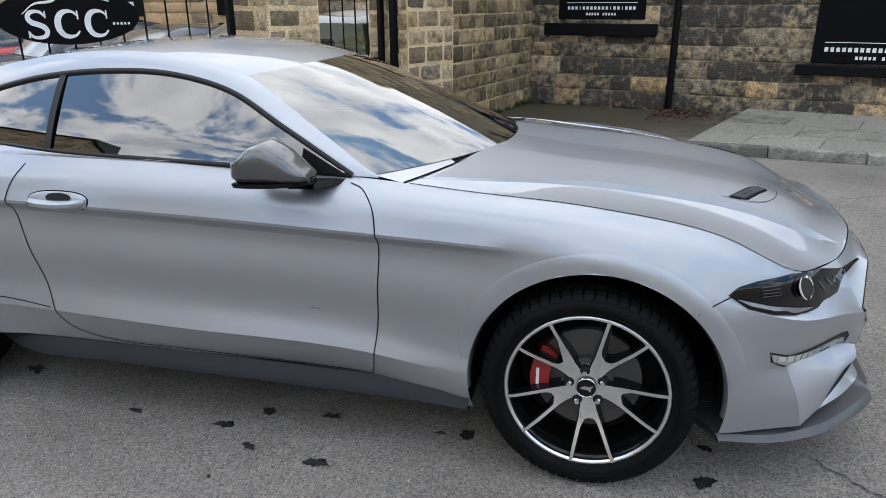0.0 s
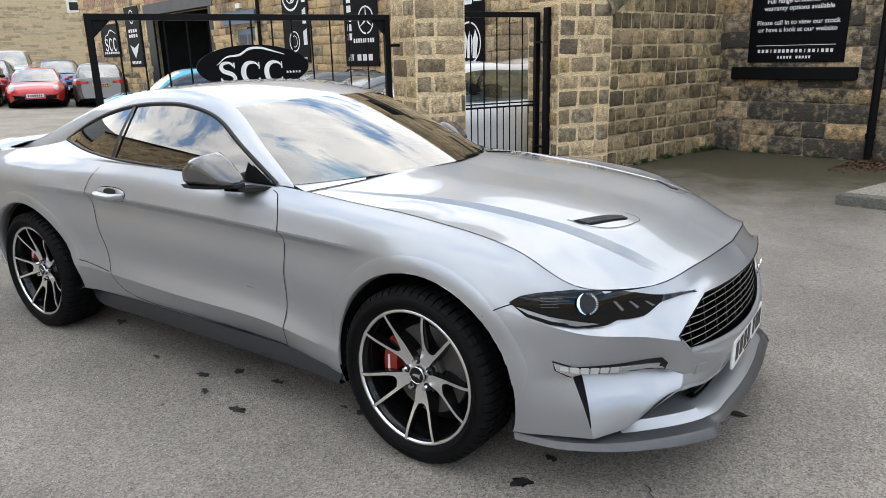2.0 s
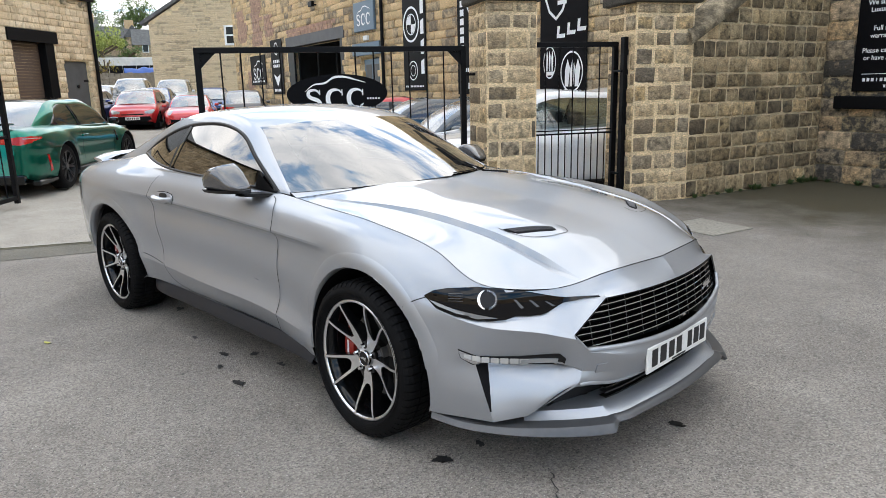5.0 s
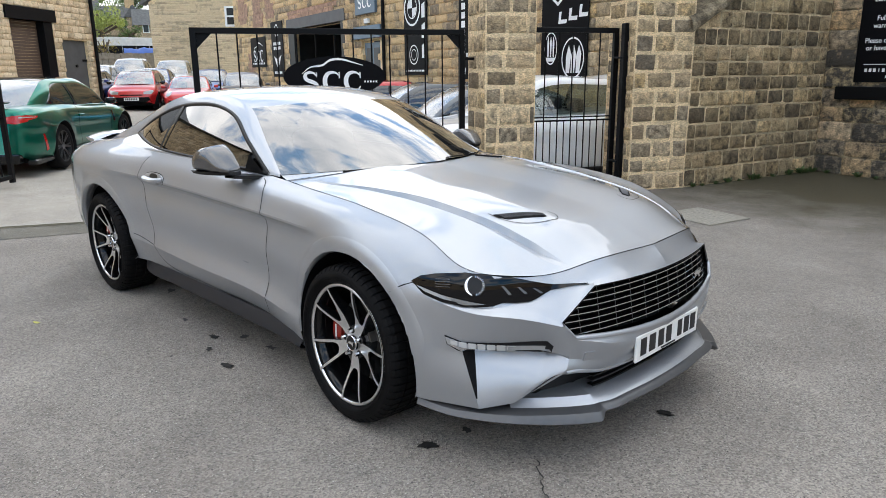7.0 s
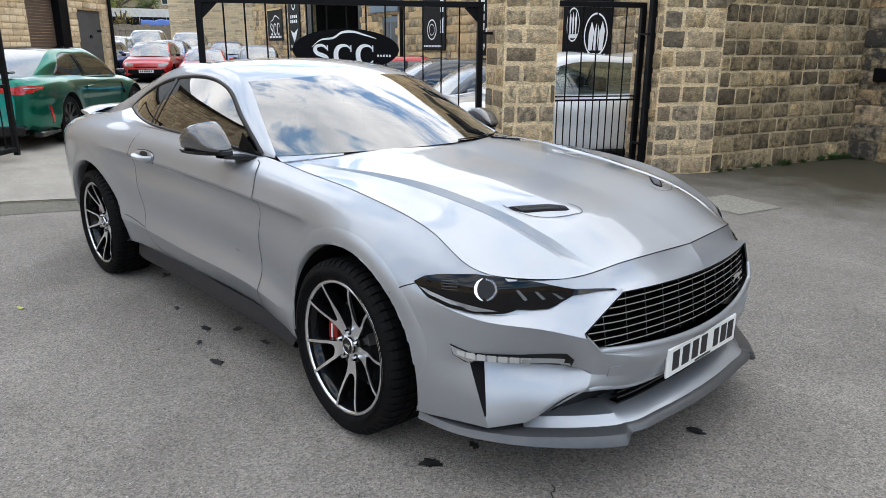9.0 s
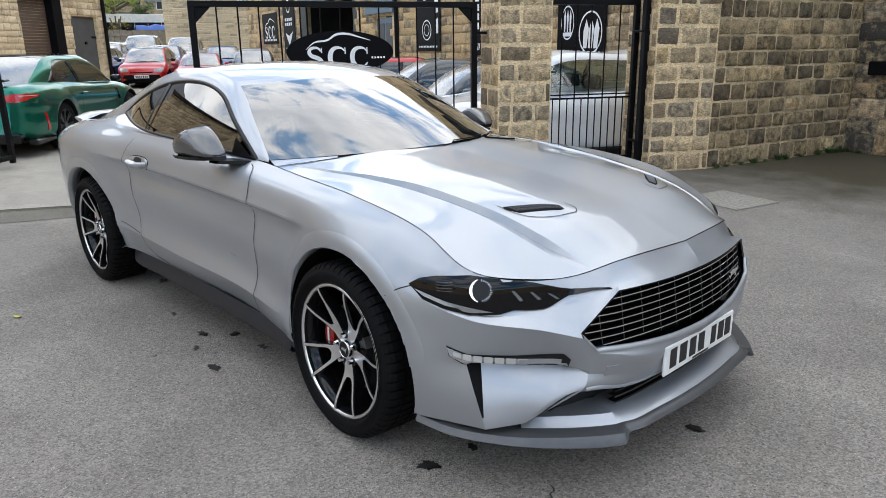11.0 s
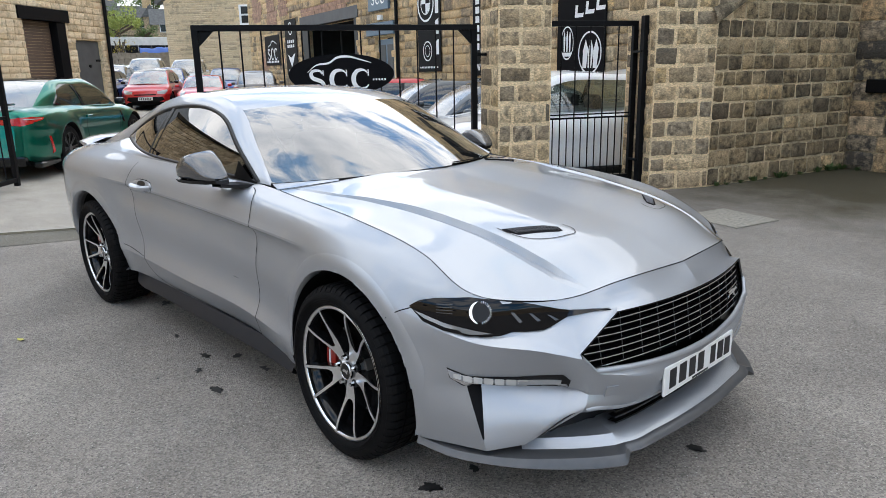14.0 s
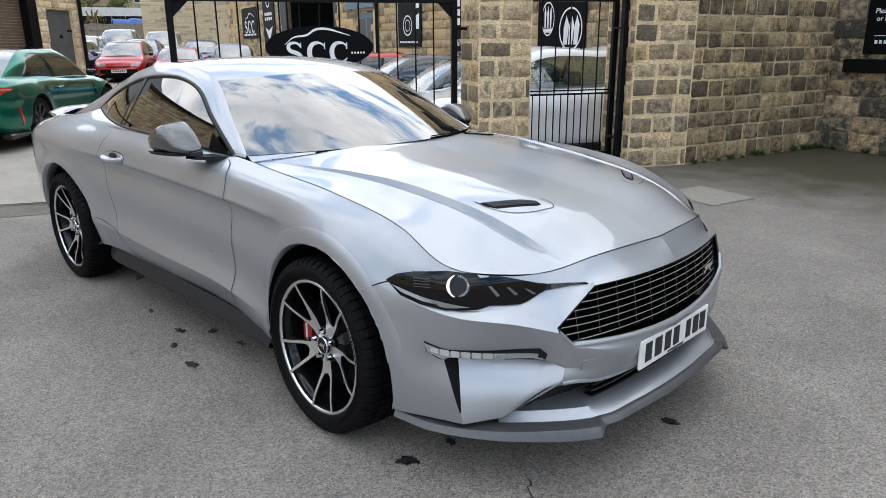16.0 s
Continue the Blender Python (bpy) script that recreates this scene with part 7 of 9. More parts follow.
for a, b, nm in ((-24.4, -23.6, "door_panel"), (-18.35, -18.0, "door_panel")):
    ob = from_bm("door_panel", boxed(a, b, .02, .10, -.6, 3.25, .01), M["black_satin"])
    ob.matrix_world = WALL_A
    tagged(ob, "black folded door panel at the doorway's edge", "door", kind="structure")
po = on_show("poster_frame", "dark framed picture standing inside the doorway", "picture", 1.2)
part("frame", boxed(-20.6, -18.7, 0, .05, .3, 2.5, .01), M["iron"], po)
part("sheet", boxed(-20.45, -18.85, -.006, 0, .45, 2.35), M["door_grey"], po)
for k in range(5):
    part("stripe", boxed(-20.3 + .1 * k, -19.2 + .05 * k, -.010, -.006, .7 + .3 * k, .8 + .3 * k), M["steel"], po)
dr = on_show("office_door", "slate-grey panelled door in the showroom wall", "door", .12)
part("leaf", boxed(-16.45, -15.15, 0, .05, -.55, 2.42, .006), M["sign_blue"], dr)
for a, b in ((-16.30, -15.85), (-15.72, -15.28)):
    for z0, z1 in ((-.3, .9), (1.05, 2.25)):
        part("panel", boxed(a, b, -.012, 0, z0, z1, .008), M["door_grey"], dr)
fb = on_show("door_fascia", "slate-blue fascia board over the office door", "fascia")
part("board", boxed(-17.0, -14.8, -.05, .04, 2.55, 2.95, .01), M["sign_blue"], fb)


def banner(x0, x1, z0, z1, label):
    b = on_show("wall_banner", label, "banner", -.05)
    part("cloth", boxed(x0, x1, 0, .02, z0, z1, .004), M["sign"], b)
    return b


def ringmark(parent, x, z, r0, r1, xs=1.0, mat=None, y=-.003):
    bm = bmesh.new()
    n = 36
    V = [[bm.verts.new((x + xs * r * math.cos(a), y, z + r * math.sin(a))) for a in np.linspace(0, 2 * math.pi, n, endpoint=False)] for r in (r0, r1)]
    for k in range(n):
        bm.faces.new((V[0][k], V[0][(k + 1) % n], V[1][(k + 1) % n], V[1][k]))
    part("ring_mark", bm, mat or M["white_paint"], parent)


b1 = banner(-13.15, -11.75, 1.38, 4.35, "tall black banner with white ring marks on the showroom wall")
ringmark(b1, -12.62, 3.25, .50, .44)
ringmark(b1, -12.62, 3.25, .30, .27)
shape(b1, [(-12.62, 3.25), (-12.62, 3.52), (-12.82, 3.44), (-12.89, 3.25)])
shape(b1, [(-12.62, 3.25), (-12.62, 2.98), (-12.42, 3.06), (-12.35, 3.25)])
ringmark(b1, -12.55, 1.95, .28, .245)
ringmark(b1, -12.55, 1.95, .16, .14)
for k in range(4):
    shape(b1, [(-12.05, 1.85 + k * .55), (-11.86, 1.85 + k * .55), (-11.86, 2.27 + k * .55), (-12.05, 2.20 + k * .55)])
for k in range(12):
    bar(b1, -13.0 + k * .095, 1.5, .06, .05, -.003)
b2 = banner(-10.02, -8.60, 1.27, 4.6, "tall black banner with a white three-pointed ring mark")
for zc, r in ((2.35, .33), (3.6, .5)):
    ringmark(b2, -9.08, zc, r, r - .04)
    for a in (90, 210, 330):
        d = Vector((math.cos(radians(a)), math.sin(radians(a))))
        n_ = Vector((-d.y, d.x)) * .035
        shape(b2, [(-9.08 + n_.x, zc + n_.y), (-9.08 + d.x * r, zc + d.y * r), (-9.08 - n_.x, zc - n_.y)])
for k in range(11):
    shape(b2, [(-9.88, 1.9 + k * .22), (-9.70, 1.9 + k * .22), (-9.70, 2.06 + k * .22), (-9.88, 2.06 + k * .22)])
for k in range(9):
    bar(b2, -9.6 + k * .1, 1.88, .065, .1, -.003)
for k in range(4):
    shape(b2, [(-9.9 + k * .06, 1.40), (-9.87 + k * .06, 1.40), (-9.83 + k * .06, 1.56), (-9.86 + k * .06, 1.56)])
for k in range(3):
    bar(b2, -9.42 + k * .24, 1.48, .17, .15, -.003)
b3 = banner(-6.52, -5.0, 1.30, 6.0, "tall black banner with white crest and trident marks")
ringmark(b3, -6.18, 1.93, .34, .31, .62)
for dx in (-.09, 0, .09):
    shape(b3, [(-6.18 + dx - .018, 1.75), (-6.18 + dx + .018, 1.75), (-6.18 + dx + .03, 2.05), (-6.18 + dx, 2.18), (-6.18 + dx - .03, 2.05)])
shape(b3, [(-6.34, 1.74), (-6.02, 1.74), (-6.08, 1.66), (-6.28, 1.66)])
ringmark(b3, -5.45, 1.72, .42, .385, .85)
for k in range(3):
    shape(b3, [(-5.66 + k * .16, 1.42), (-5.55 + k * .16, 1.42), (-5.50 + k * .16, 1.8), (-5.58 + k * .16, 1.98), (-5.66 + k * .16, 1.75)])
for k, x in enumerate((-5.95, -5.62, -5.3)):
    shape(b3, [(x, 2.42 + k * .05), (x + .26, 2.42 + k * .05), (x + .28, 2.5 + k * .05), (x + .08, 2.5 + k * .05), (x + .1, 2.66 + k * .05), (x + .02, 2.66 + k * .05)])
shape(b3, [(-6.42, 4.0), (-5.55, 4.0), (-5.55, 3.35), (-5.75, 2.95), (-5.98, 2.78), (-6.22, 2.95), (-6.42, 3.35)])
shape(b3, [(-6.36, 3.94), (-5.61, 3.94), (-5.61, 3.37), (-5.79, 3.0), (-5.98, 2.85), (-6.18, 3.0), (-6.36, 3.37)], M["sign"], -.006)
for k in range(3):
    shape(b3, [(-6.36 + .0, 3.75 - k * .2), (-6.02, 3.75 - k * .2), (-6.02, 3.83 - k * .2), (-6.36, 3.83 - k * .2)], None, -.008)
for k in range(3):
    shape(b3, [(-5.93, 3.45 - k * .18), (-5.64, 3.45 - k * .18), (-5.64, 3.53 - k * .18), (-5.93, 3.53 - k * .18)], None, -.008)
shape(b3, [(-5.36, 3.9), (-5.12, 3.9), (-5.12, 3.6), (-5.24, 3.42), (-5.36, 3.6)])
b4 = banner(-26.7, -25.0, 1.30, 3.7, "narrow black banner with plain white marks by the doorway")
ringmark(b4, -25.85, 3.3, .28, .22)
for z in (2.75, 2.55):
    for k in range(4):
        bar(b4, -26.3 + k * .28, z, .2, .13, -.003)
shape(b4, [(-26.4, 2.2), (-25.9, 2.05), (-25.3, 2.25), (-25.6, 1.9), (-25.9, 1.65), (-26.15, 1.9)])
for k in range(6):
    bar(b4, -26.35 + k * .19, 1.48, .13, .12, -.003)
s2 = banner(-30.3, -27.7, 1.75, 3.15, "square dark sign with a white car-roof mark")
mark(s2, -29.0, 2.45, 2.6, -.003)
for k in range(8):
    bar(s2, -29.95 + k * .27, 1.92, .18, .09, -.003)
s3 = on_show("blue_sign", "slate-blue sign with a white car-roof mark high on the wall", "sign", -.10)
part("panel", boxed(-16.7, -15.1, 0, .09, 3.32, 4.25, .01), M["sign_blue"], s3)
mark(s3, -15.9, 3.80, 1.7, -.003)
fl = on_show("flood_light", "small black flood light on the showroom wall", "lamp", -.2)
part("body", boxed(-20.7, -20.3, -.06, .06, 4.55, 4.75, .02), M["iron"], fl)
part("bracket", boxed(-20.55, -20.45, .06, .2, 4.6, 4.66), M["iron"], fl)
al = on_show("alarm_box", "small white alarm box over the door", "box", -.1)
part("box", boxed(-16.0, -15.7, 0, .1, 3.02, 3.17, .01), M["frame_white"], al)
bn = thing("litter_bin", WALL_A @ pose(-14.2, -.5, -.1), "small black bin by the showroom door", "bin")
part("body", boxed(-.25, .25, -.2, .2, 0, 1.0, .03), M["black_satin"], bn)
dp2 = thing("downpipe", WALL_A @ Matrix.Translation((-14.55, -.08, 0)), "black downpipe on the showroom wall", "pipe")
bm = bmesh.new()
rod(bm, (0, 0, -.3), (0, 0, 7), .055, 12)
part("pipe", bm, M["iron"], dp2, smooth=True)
# red-brick repairs in the wall's far end
brick = plain("red_brick_patch", (0.37, 0.225, 0.155), 0.9, var=0.45, scale=5, bump=0.5, bscale=25)
for x0, x1, z0, z1 in ((-32.3, -31.2, 3.9, 5.6), (-29.6, -28.4, 3.6, 6.3), (-27.4, -26.7, 3.9, 4.9), (-24.2, -19.0, 3.66, 4.0), (-31.0, -30.5, .5, 2.5)):
    nc = max(2, int((z1 - z0) / .16))
    bm = bmesh.new()
    for c in range(nc):
        x = x0 + rng.uniform(-.25, .1)
        while x < x1 + rng.uniform(-.1, .3):
            box(bm, x, x + .42, -.018, .05, z0 + c * .16, z0 + c * .16 + .145)
            x += .44
    ob = from_bm("brick_repair", bm, brick)
    ob.matrix_world = WALL_A
    tagged(ob, "patch of old red brick in the sandstone", "brickwork", kind="structure")

# ---- left building with roller shutter
LB = pose(-20.8, 2.8, 0, 0, 0, 131)
lb = tagged(mesh_object("wall_left", [], [], M["mortar"]), "low sandstone building with a roller shutter and a steel door", "wall", kind="structure")
bm = bmesh.new()
for a, b, z0, z1 in ((-9, .75, -.6, 4.6), (.75, 2.72, 3.06, 4.6), (2.72, 3.18, -.6, 4.6), (3.18, 4.62, 2.58, 4.6), (4.62, 5.0, -.6, 4.6)):
    box(bm, a, b, .03, .5, z0, z1)
box(bm, 4.55, 5.0, .5, 9, -.6, 4.6)
bm.to_mesh(lb.data)
bm.free()
lb.matrix_world = LB
cs = [c for c in courses(rng, 13.9, 5.2, .15, .22, .24, .50, .016) for c in [(c[0] - 8.95, c[1] - .6, c[2], c[3])]
      ]
cs = spare(spare(cs, .75, 2.74, 3.40), 3.18, 4.62, 2.58)
cs.sort(key=lambda c: -c[0])
PIECES.append((lb, LB.copy(), cs, "stone_left"))
PIECES.append((lb, LB @ pose(5.0, 0, 0, 0, 0, 90), [(c[0], c[1] - .6, c[2], c[3]) for c in courses(rng, 5.0, 5.2, .20, .29, .30, .65, .016)], "stone_left"))
ob = from_bm("shutter_lintel", boxed(.55, 2.9, -.06, .3, 3.06, 3.42, .01), M["iron"])
ob.matrix_world = LB
tagged(ob, "black painted lintel and jambs of the shutter", "lintel", kind="structure")
ob = from_bm("shutter_jamb", boxed(2.3, 2.74, .0, .3, -.4, 3.06, .01), M["iron"])
ob.matrix_world = LB
tagged(ob, "black painted jamb beside the roller shutter", "jamb", kind="structure")
sh = thing("roller_shutter", LB @ pose(0, .25, 0), "brown slatted roller shutter, closed", "shutter")
for k in range(40):
    bm = bmesh.new()
    z = -.5 + k * .09
    prism(bm, [(.75, z), (2.3, z), (2.3, z + .084), (.75, z + .084)], .02)
    for v in bm.verts:
        if v.co.y < .01:
            v.co.y -= .012 if v.co.z < z + .05 else -.004
    part("slat", bm, M["shutter"], sh)
sd_ = thing("steel_door", LB @ pose(0, .12, 0), "plain dark grey steel door under a stone lintel", "door")
part("leaf", boxed(3.2, 4.6, 0, .05, -.3, 2.56, .008), M["door_grey"], sd_)
bm = bmesh.new()
disc(bm, (3.95, -.02, 1.75), (0, 1, 0), .05, .05, 12)
part("knob", bm, M["iron"], sd_)
for z in (.2, 1.9):
    part("hinge", boxed(4.35, 4.6, -.015, .0, z, z + .07), M["iron"], sd_)
dp3 = thing("downpipe", LB @ Matrix.Translation((4.93, -.08, 0)), "black downpipe at the building's corner", "pipe")
bm = bmesh.new()
rod(bm, (0, 0, -.3), (0, 0, 4.6), .06, 12)
part("pipe", bm, M["iron"], dp3, smooth=True)
gt = thing("gutter", LB, "dark gutter and eaves board along the roof edge", "gutter")
part("trough", boxed(-9, 5.1, -.18, .02, 4.55, 4.72, .03), M["iron"], gt)
part("eaves", boxed(-9, 5.1, -.05, .5, 4.72, 4.85), M["iron"], gt)
for k in range(14):
    part("corbel", boxed(-8.6 + k * 1.0, -8.4 + k * 1.0, -.10, .05, 4.33, 4.5, .02), M["stone"], gt)
bm = bmesh.new()
prism(bm, [(-9.2, 4.8), (5.2, 4.8), (5.2, 9.4), (-9.2, 9.4)], .1, Matrix.Translation((0, -.1, 0)))
for v in bm.verts:
    if v.co.z > 5:
        v.co.y += 5.2
rf = from_bm("roof_left", bm, M["roof"])
rf.matrix_world = LB
tagged(rf, "grey slate roof of the low building", "roof", kind="structure")

# ---- gable building across the end of the yard
GB = pose(-41.5, 13.3, 0, 0, 0, 44.6)
gab = tagged(mesh_object("wall_gable", [], [], M["mortar"]), "pale coursed stone gable end of a house", "wall", kind="structure")
bm = bmesh.new()
prism(bm, [(2.68, 0), (12, 0), (12, 8.9), (8.6, 8.9), (2.68, 5.45)], .4, pose(0, .03, 0))
bm.to_mesh(gab.data)
bm.free()
gab.matrix_world = GB
cs = []
for (x, z, w, h) in courses(rng, 9.3, 8.9, .10, .14, .3, .8, .010):
    x += 2.68
    if z + h / 2 < 5.45 + (x - w / 2 - 2.68) * .582 and not (7.0 < x < 7.85 and 4.0 < z < 5.3):
        cs.append((x, z, w, h))
inv = GB
me_v, me_f = [], []
mm = blocks("stone_pale")
for (x, z, w, h) in cs:
    me = rng.choice(mm)
    m4 = Matrix.Translation((x, .03, z)) @ Matrix.Diagonal((w, .08, h, 1))
    o = len(me_v)
    me_v += [m4 @ v.co for v in me.vertices]
    me_f += [tuple(o + i for i in p.vertices) for p in me.polygons]
ob = mesh_object("stonework", me_v, me_f, M["stone_pale"], sharp=50)
ob.parent = gab
tagged(ob, "thin pale stone courses", kind="stuff")
bm = bmesh.new()
prism(bm, [(2.3, 5.30), (8.6, 8.98), (8.6, 9.15), (2.2, 5.45)], .7, pose(0, -.15, 0))
rf = from_bm("roof_gable", bm, M["roof"])
rf.matrix_world = GB
tagged(rf, "dark verge of the gable roof", "roof", kind="structure")
wn = thing("window_1", GB, "small white two-pane window in the gable", "window", kind="structure")
part("frame", boxed(7.05, 7.82, -.06, .1, 4.08, 5.2, .01), M["frame_white"], wn)
for z0, z1 in ((4.2, 4.6), (4.7, 5.1)):
    part("pane", boxed(7.18, 7.69, -.075, -.06, z0, z1), M["black_gloss"], wn)

# ---- fences, garden wall, tarpaulin, houses and trees beyond the yard
fn = thing("timber_fence", pose(-45, 15.6, .8, 0, 0, 69.5), "weathered grey-brown timber fence behind the parked cars", "fence")
for k in range(20):
    part("board", boxed(-4.2 + k * .36, -4.2 + k * .36 + .345, 0, .035, 0, 1.98 + .03 * math.sin(k * 1.7), .005), M["timber"], fn)
part("rail", boxed(-4.2, 3.0, -.04, 0, 1.62, 1.74), M["timber"], fn)
fb = thing("black_fence", pose(-48, 16.9, .8, 0, 0, 69.5), "black painted close-boarded fence", "fence")
for k in range(9):
    part("panel", boxed(-4.5 + k * .86, -4.5 + k * .86 + .84, 0, .05, 0, 2.56, .008), M["iron"], fb)
gw = tagged(from_bm("wall_garden", boxed(-5, 6, 0, .25, .5, 3.98, .02), M["white_render"]), "pale rendered garden wall above the black fence", "wall", kind="structure")
gw.matrix_world = pose(-50, 17.1, 0, 0, 0, 69.5)
tp = thing("tarpaulin", pose(-46.4, 17.2, 2.70, 0, 0, 69.5), "crumpled blue tarpaulin over stacked timber", "tarpaulin")
V = [(x, y * .45 + .05 * math.sin(5 * x), .10 + .38 * (1 - y * y) * (.9 + .12 * math.sin(4 * x) + .08 * math.sin(9 * x + 3 * y))) for y in np.linspace(-1, 1, 12) for x in np.linspace(-1.0, 1.3, 26)]
under(mesh_object("sheet", V, grid_faces(12, 26), M["tarp"]), tp)
part("timber_stack", boxed(-.95, 1.25, -.38, .38, -1.9, .12, .02), M["timber"], tp)
bank_x, bank_z = [-50.2, -58, -75, -100, -130, -170, -240], [3.1, 3.1, 4.2, 6.2, 8.0, 10.4, 12.5]
V = [(x, y, z) for x, z in zip(bank_x, bank_z) for y in np.linspace(-30, 120, 16)]
tagged(mesh_object("ground_bank", V, grid_faces(7, 16), M["moss"]), "rising grassy ground behind the garden wall", "slope", kind="structure")


def house(m, w, d, h, roof_h, label):
    b = thing("stone_house", m, label, "house")
    part("wall", boxed(-w / 2, w / 2, -d / 2, d / 2, 0, h), M["stone_far"], b)
    bm = bmesh.new()
    vs = [bm.verts.new(p) for p in ((-w / 2 - .3, -d / 2 - .3, h), (w / 2 + .3, -d / 2 - .3, h), (w / 2 + .3, d / 2 + .3, h), (-w / 2 - .3, d / 2 + .3, h), (-w / 2 - .3, 0, h + roof_h), (w / 2 + .3, 0, h + roof_h))]
    for f in ((0, 1, 5, 4), (2, 3, 4, 5), (0, 4, 3), (1, 2, 5), (0, 3, 2, 1)):
        bm.faces.new([vs[i] for i in f])
    rf_ = part("roof", bm, M["roof"], b)
    part("chimney", boxed(w / 2 - 1.2, w / 2 - .4, -.4, .4, h + roof_h - .8, h + roof_h + 1.1, .05), M["stone_far"], rf_)
    for k in range(2):
        wd = part("window", boxed(-w / 4 + k * w / 2 - .5, -w / 4 + k * w / 2 + .5, -d / 2 - .05, -d / 2 + .05, h * .5, h * .5 + 1.3), M["frame_white"], b)
        part("pane", boxed(-w / 4 + k * w / 2 - .4, -w / 4 + k * w / 2 + .4, -d / 2 - .07, -d / 2 - .05, h * .5 + .1, h * .5 + 1.2), M["black_gloss"], wd)
    return b


house(pose(-130, 47.2, 8.0, 0, 0, 69.5), 6.4, 5, 2.5, 2.6, "old stone cottage with a stone-slate roof")
house(pose(-128.5, 50.0, 8.0, 0, 0, 159.5), 5.0, 2.5, 3.1, 2.1, "gabled stone wing of the old cottage")
house(pose(-120, 50.2, 6.9, 0, 0, 69.5), 6.6, 5, 2.4, 2.7, "low stone cottage with a slate roof below the others")
house(pose(-142, 45.0, 8.8, 0, 0, 69.5), 7.5, 5, 3.4, 3.0, "stone house with a dark slate roof on the slope")


def tree(m, height, radius, seed, mat, label, n=900):
    rr = random.Random(seed)
    t = thing("tree", m, label, "tree")
    bm = bmesh.new()
    bmesh.ops.create_cone(bm, cap_ends=True, segments=8, radius1=.22, radius2=.10, depth=height * .6, matrix=Matrix.Translation((0, 0, height * .3)))
    for k in range(7):
        a = rr.uniform(0, 6.28)
        z0 = height * rr.uniform(.35, .55)
        rod(bm, (0, 0, z0), (math.cos(a) * radius * .7, math.sin(a) * radius * .7, z0 + height * rr.uniform(.15, .35)), .05, 6)
    part("trunk", bm, M["bark"], t)
    V, F = [], []
    clumps = [(Vector((rr.gauss(0, .45), rr.gauss(0, .45), rr.gauss(0, .38))), rr.uniform(.25, .45)) for _ in range(16)]
    for k in range(n):
        c, cr = rr.choice(clumps)
        d = Vector((rr.gauss(0, 1), rr.gauss(0, 1), rr.gauss(0, 1))).normalized() * cr * rr.uniform(.6, 1.05)
        p = (c + d)
        p = Vector((p.x * radius, p.y * radius, height * .66 + p.z * height * .34))
        s = rr.uniform(.07, .17) * radius / 2.2
        q = Euler((rr.uniform(0, 6.3), rr.uniform(0, 6.3), rr.uniform(0, 6.3))).to_matrix()
        o = len(V)
        V += [p + q @ Vector(v) * s for v in ((-1, 0, 0), (0, -.55, .15), (1, 0, 0), (0, .55, .15))]
        F.append((o, o + 1, o + 2, o + 3))
    ob = mesh_object("crown", V, F, mat, smooth=False)
    ob.parent = t
    return t


tree(pose(-160, 63.6, 9.7), 12.5, 3.7, 1, M["leaf"], "tall leafy tree behind the stone cottages", 3600)
tree(pose(-162, 54.3, 9.8), 12.5, 3.0, 2, M["leaf"], "leafy green tree on the slope", 3000)
tree(pose(-51.2, 16.6, 3.1), 2.9, 1.5, 4, M["leaf_light"], "light green bush spilling over the garden wall", 2600)
tree(pose(-56, 18.2, 3.1), 4.4, 1.2, 6, M["leaf"], "dark green shrub in the garden", 1300)
tree(pose(-52, 18.8, 3.1), 2.2, 1.05, 7, M["leaf"], "clipped green hedge plant above the wall", 1200)
tree(pose(-46.6, 15.0, .9), 3.3, .55, 5, M["leaf_yellow"], "yellow-flowering shrub by the fence", 420)

# ---- the street side behind the camera: a slate-roofed cottage beside the gate, and an added terrace and walls that close the place
COT = pose(-8.5, -5.8, 0, 0, 0, 152.5)
cot = tagged(from_bm("wall_cottage", boxed(0, 9.2, .05, 7, -.1, 6.3, .02), M["stone_left"]), "sandstone cottage with a slate roof beside the gateway", "wall", kind="structure")
cot.matrix_world = COT
PIECES.append((cot, COT.copy(), courses(rng, 9.2, 6.3, .24, .34, .35, .8, .03), "stone_left", 0))
PIECES.append((cot, COT @ pose(0, 7, 0, 0, 0, -90), courses(rng, 6.9, 6.3, .24, .34, .35, .8, .03), "stone_left", 0))
bm = prism(bmesh.new(), [(-.25, 6.3), (7.3, 6.3), (3.5, 7.9)], 9.6, Matrix.Rotation(radians(90), 4, "Z") @ Matrix.Translation((0, -9.4, 0)))
rf = tagged(from_bm("roof_cottage", bm, M["roof"]), "pitched slate roof of the cottage", "roof", kind="structure")
rf.matrix_world = COT
# out-of-view terrace and two walls, added to shape what the car paint reflects
tagged(from_bm("wall_terrace", boxed(-40, 26, -36, -26, -.1, 7.6, .02), M["stone_left"]), "unseen sandstone terrace added across the street for reflections", "wall", kind="structure")
bm = bmesh.new()
for k in range(12):
    for z in (1.2, 4.4):
        box(bm, -37 + k * 5.2, -35.7 + k * 5.2, -25.95, -25.9, z, z + 1.5)
tagged(from_bm("terrace_windows", bm, M["black_gloss"]), "dark windows of the added unseen terrace", "windows", kind="structure")
tagged(from_bm("roof_terrace", boxed(-40.2, 26.2, -36.2, -25.8, 7.6, 7.75, .02), M["roof"]), "slate roof edge of the added unseen terrace", "roof", kind="structure")
tagged(from_bm("wall_street", boxed(-3.5, 30, -16.5, -16, -.1, 2.2, .02), M["stone_left"]), "unseen low wall added across the street for reflections", "wall", kind="structure")
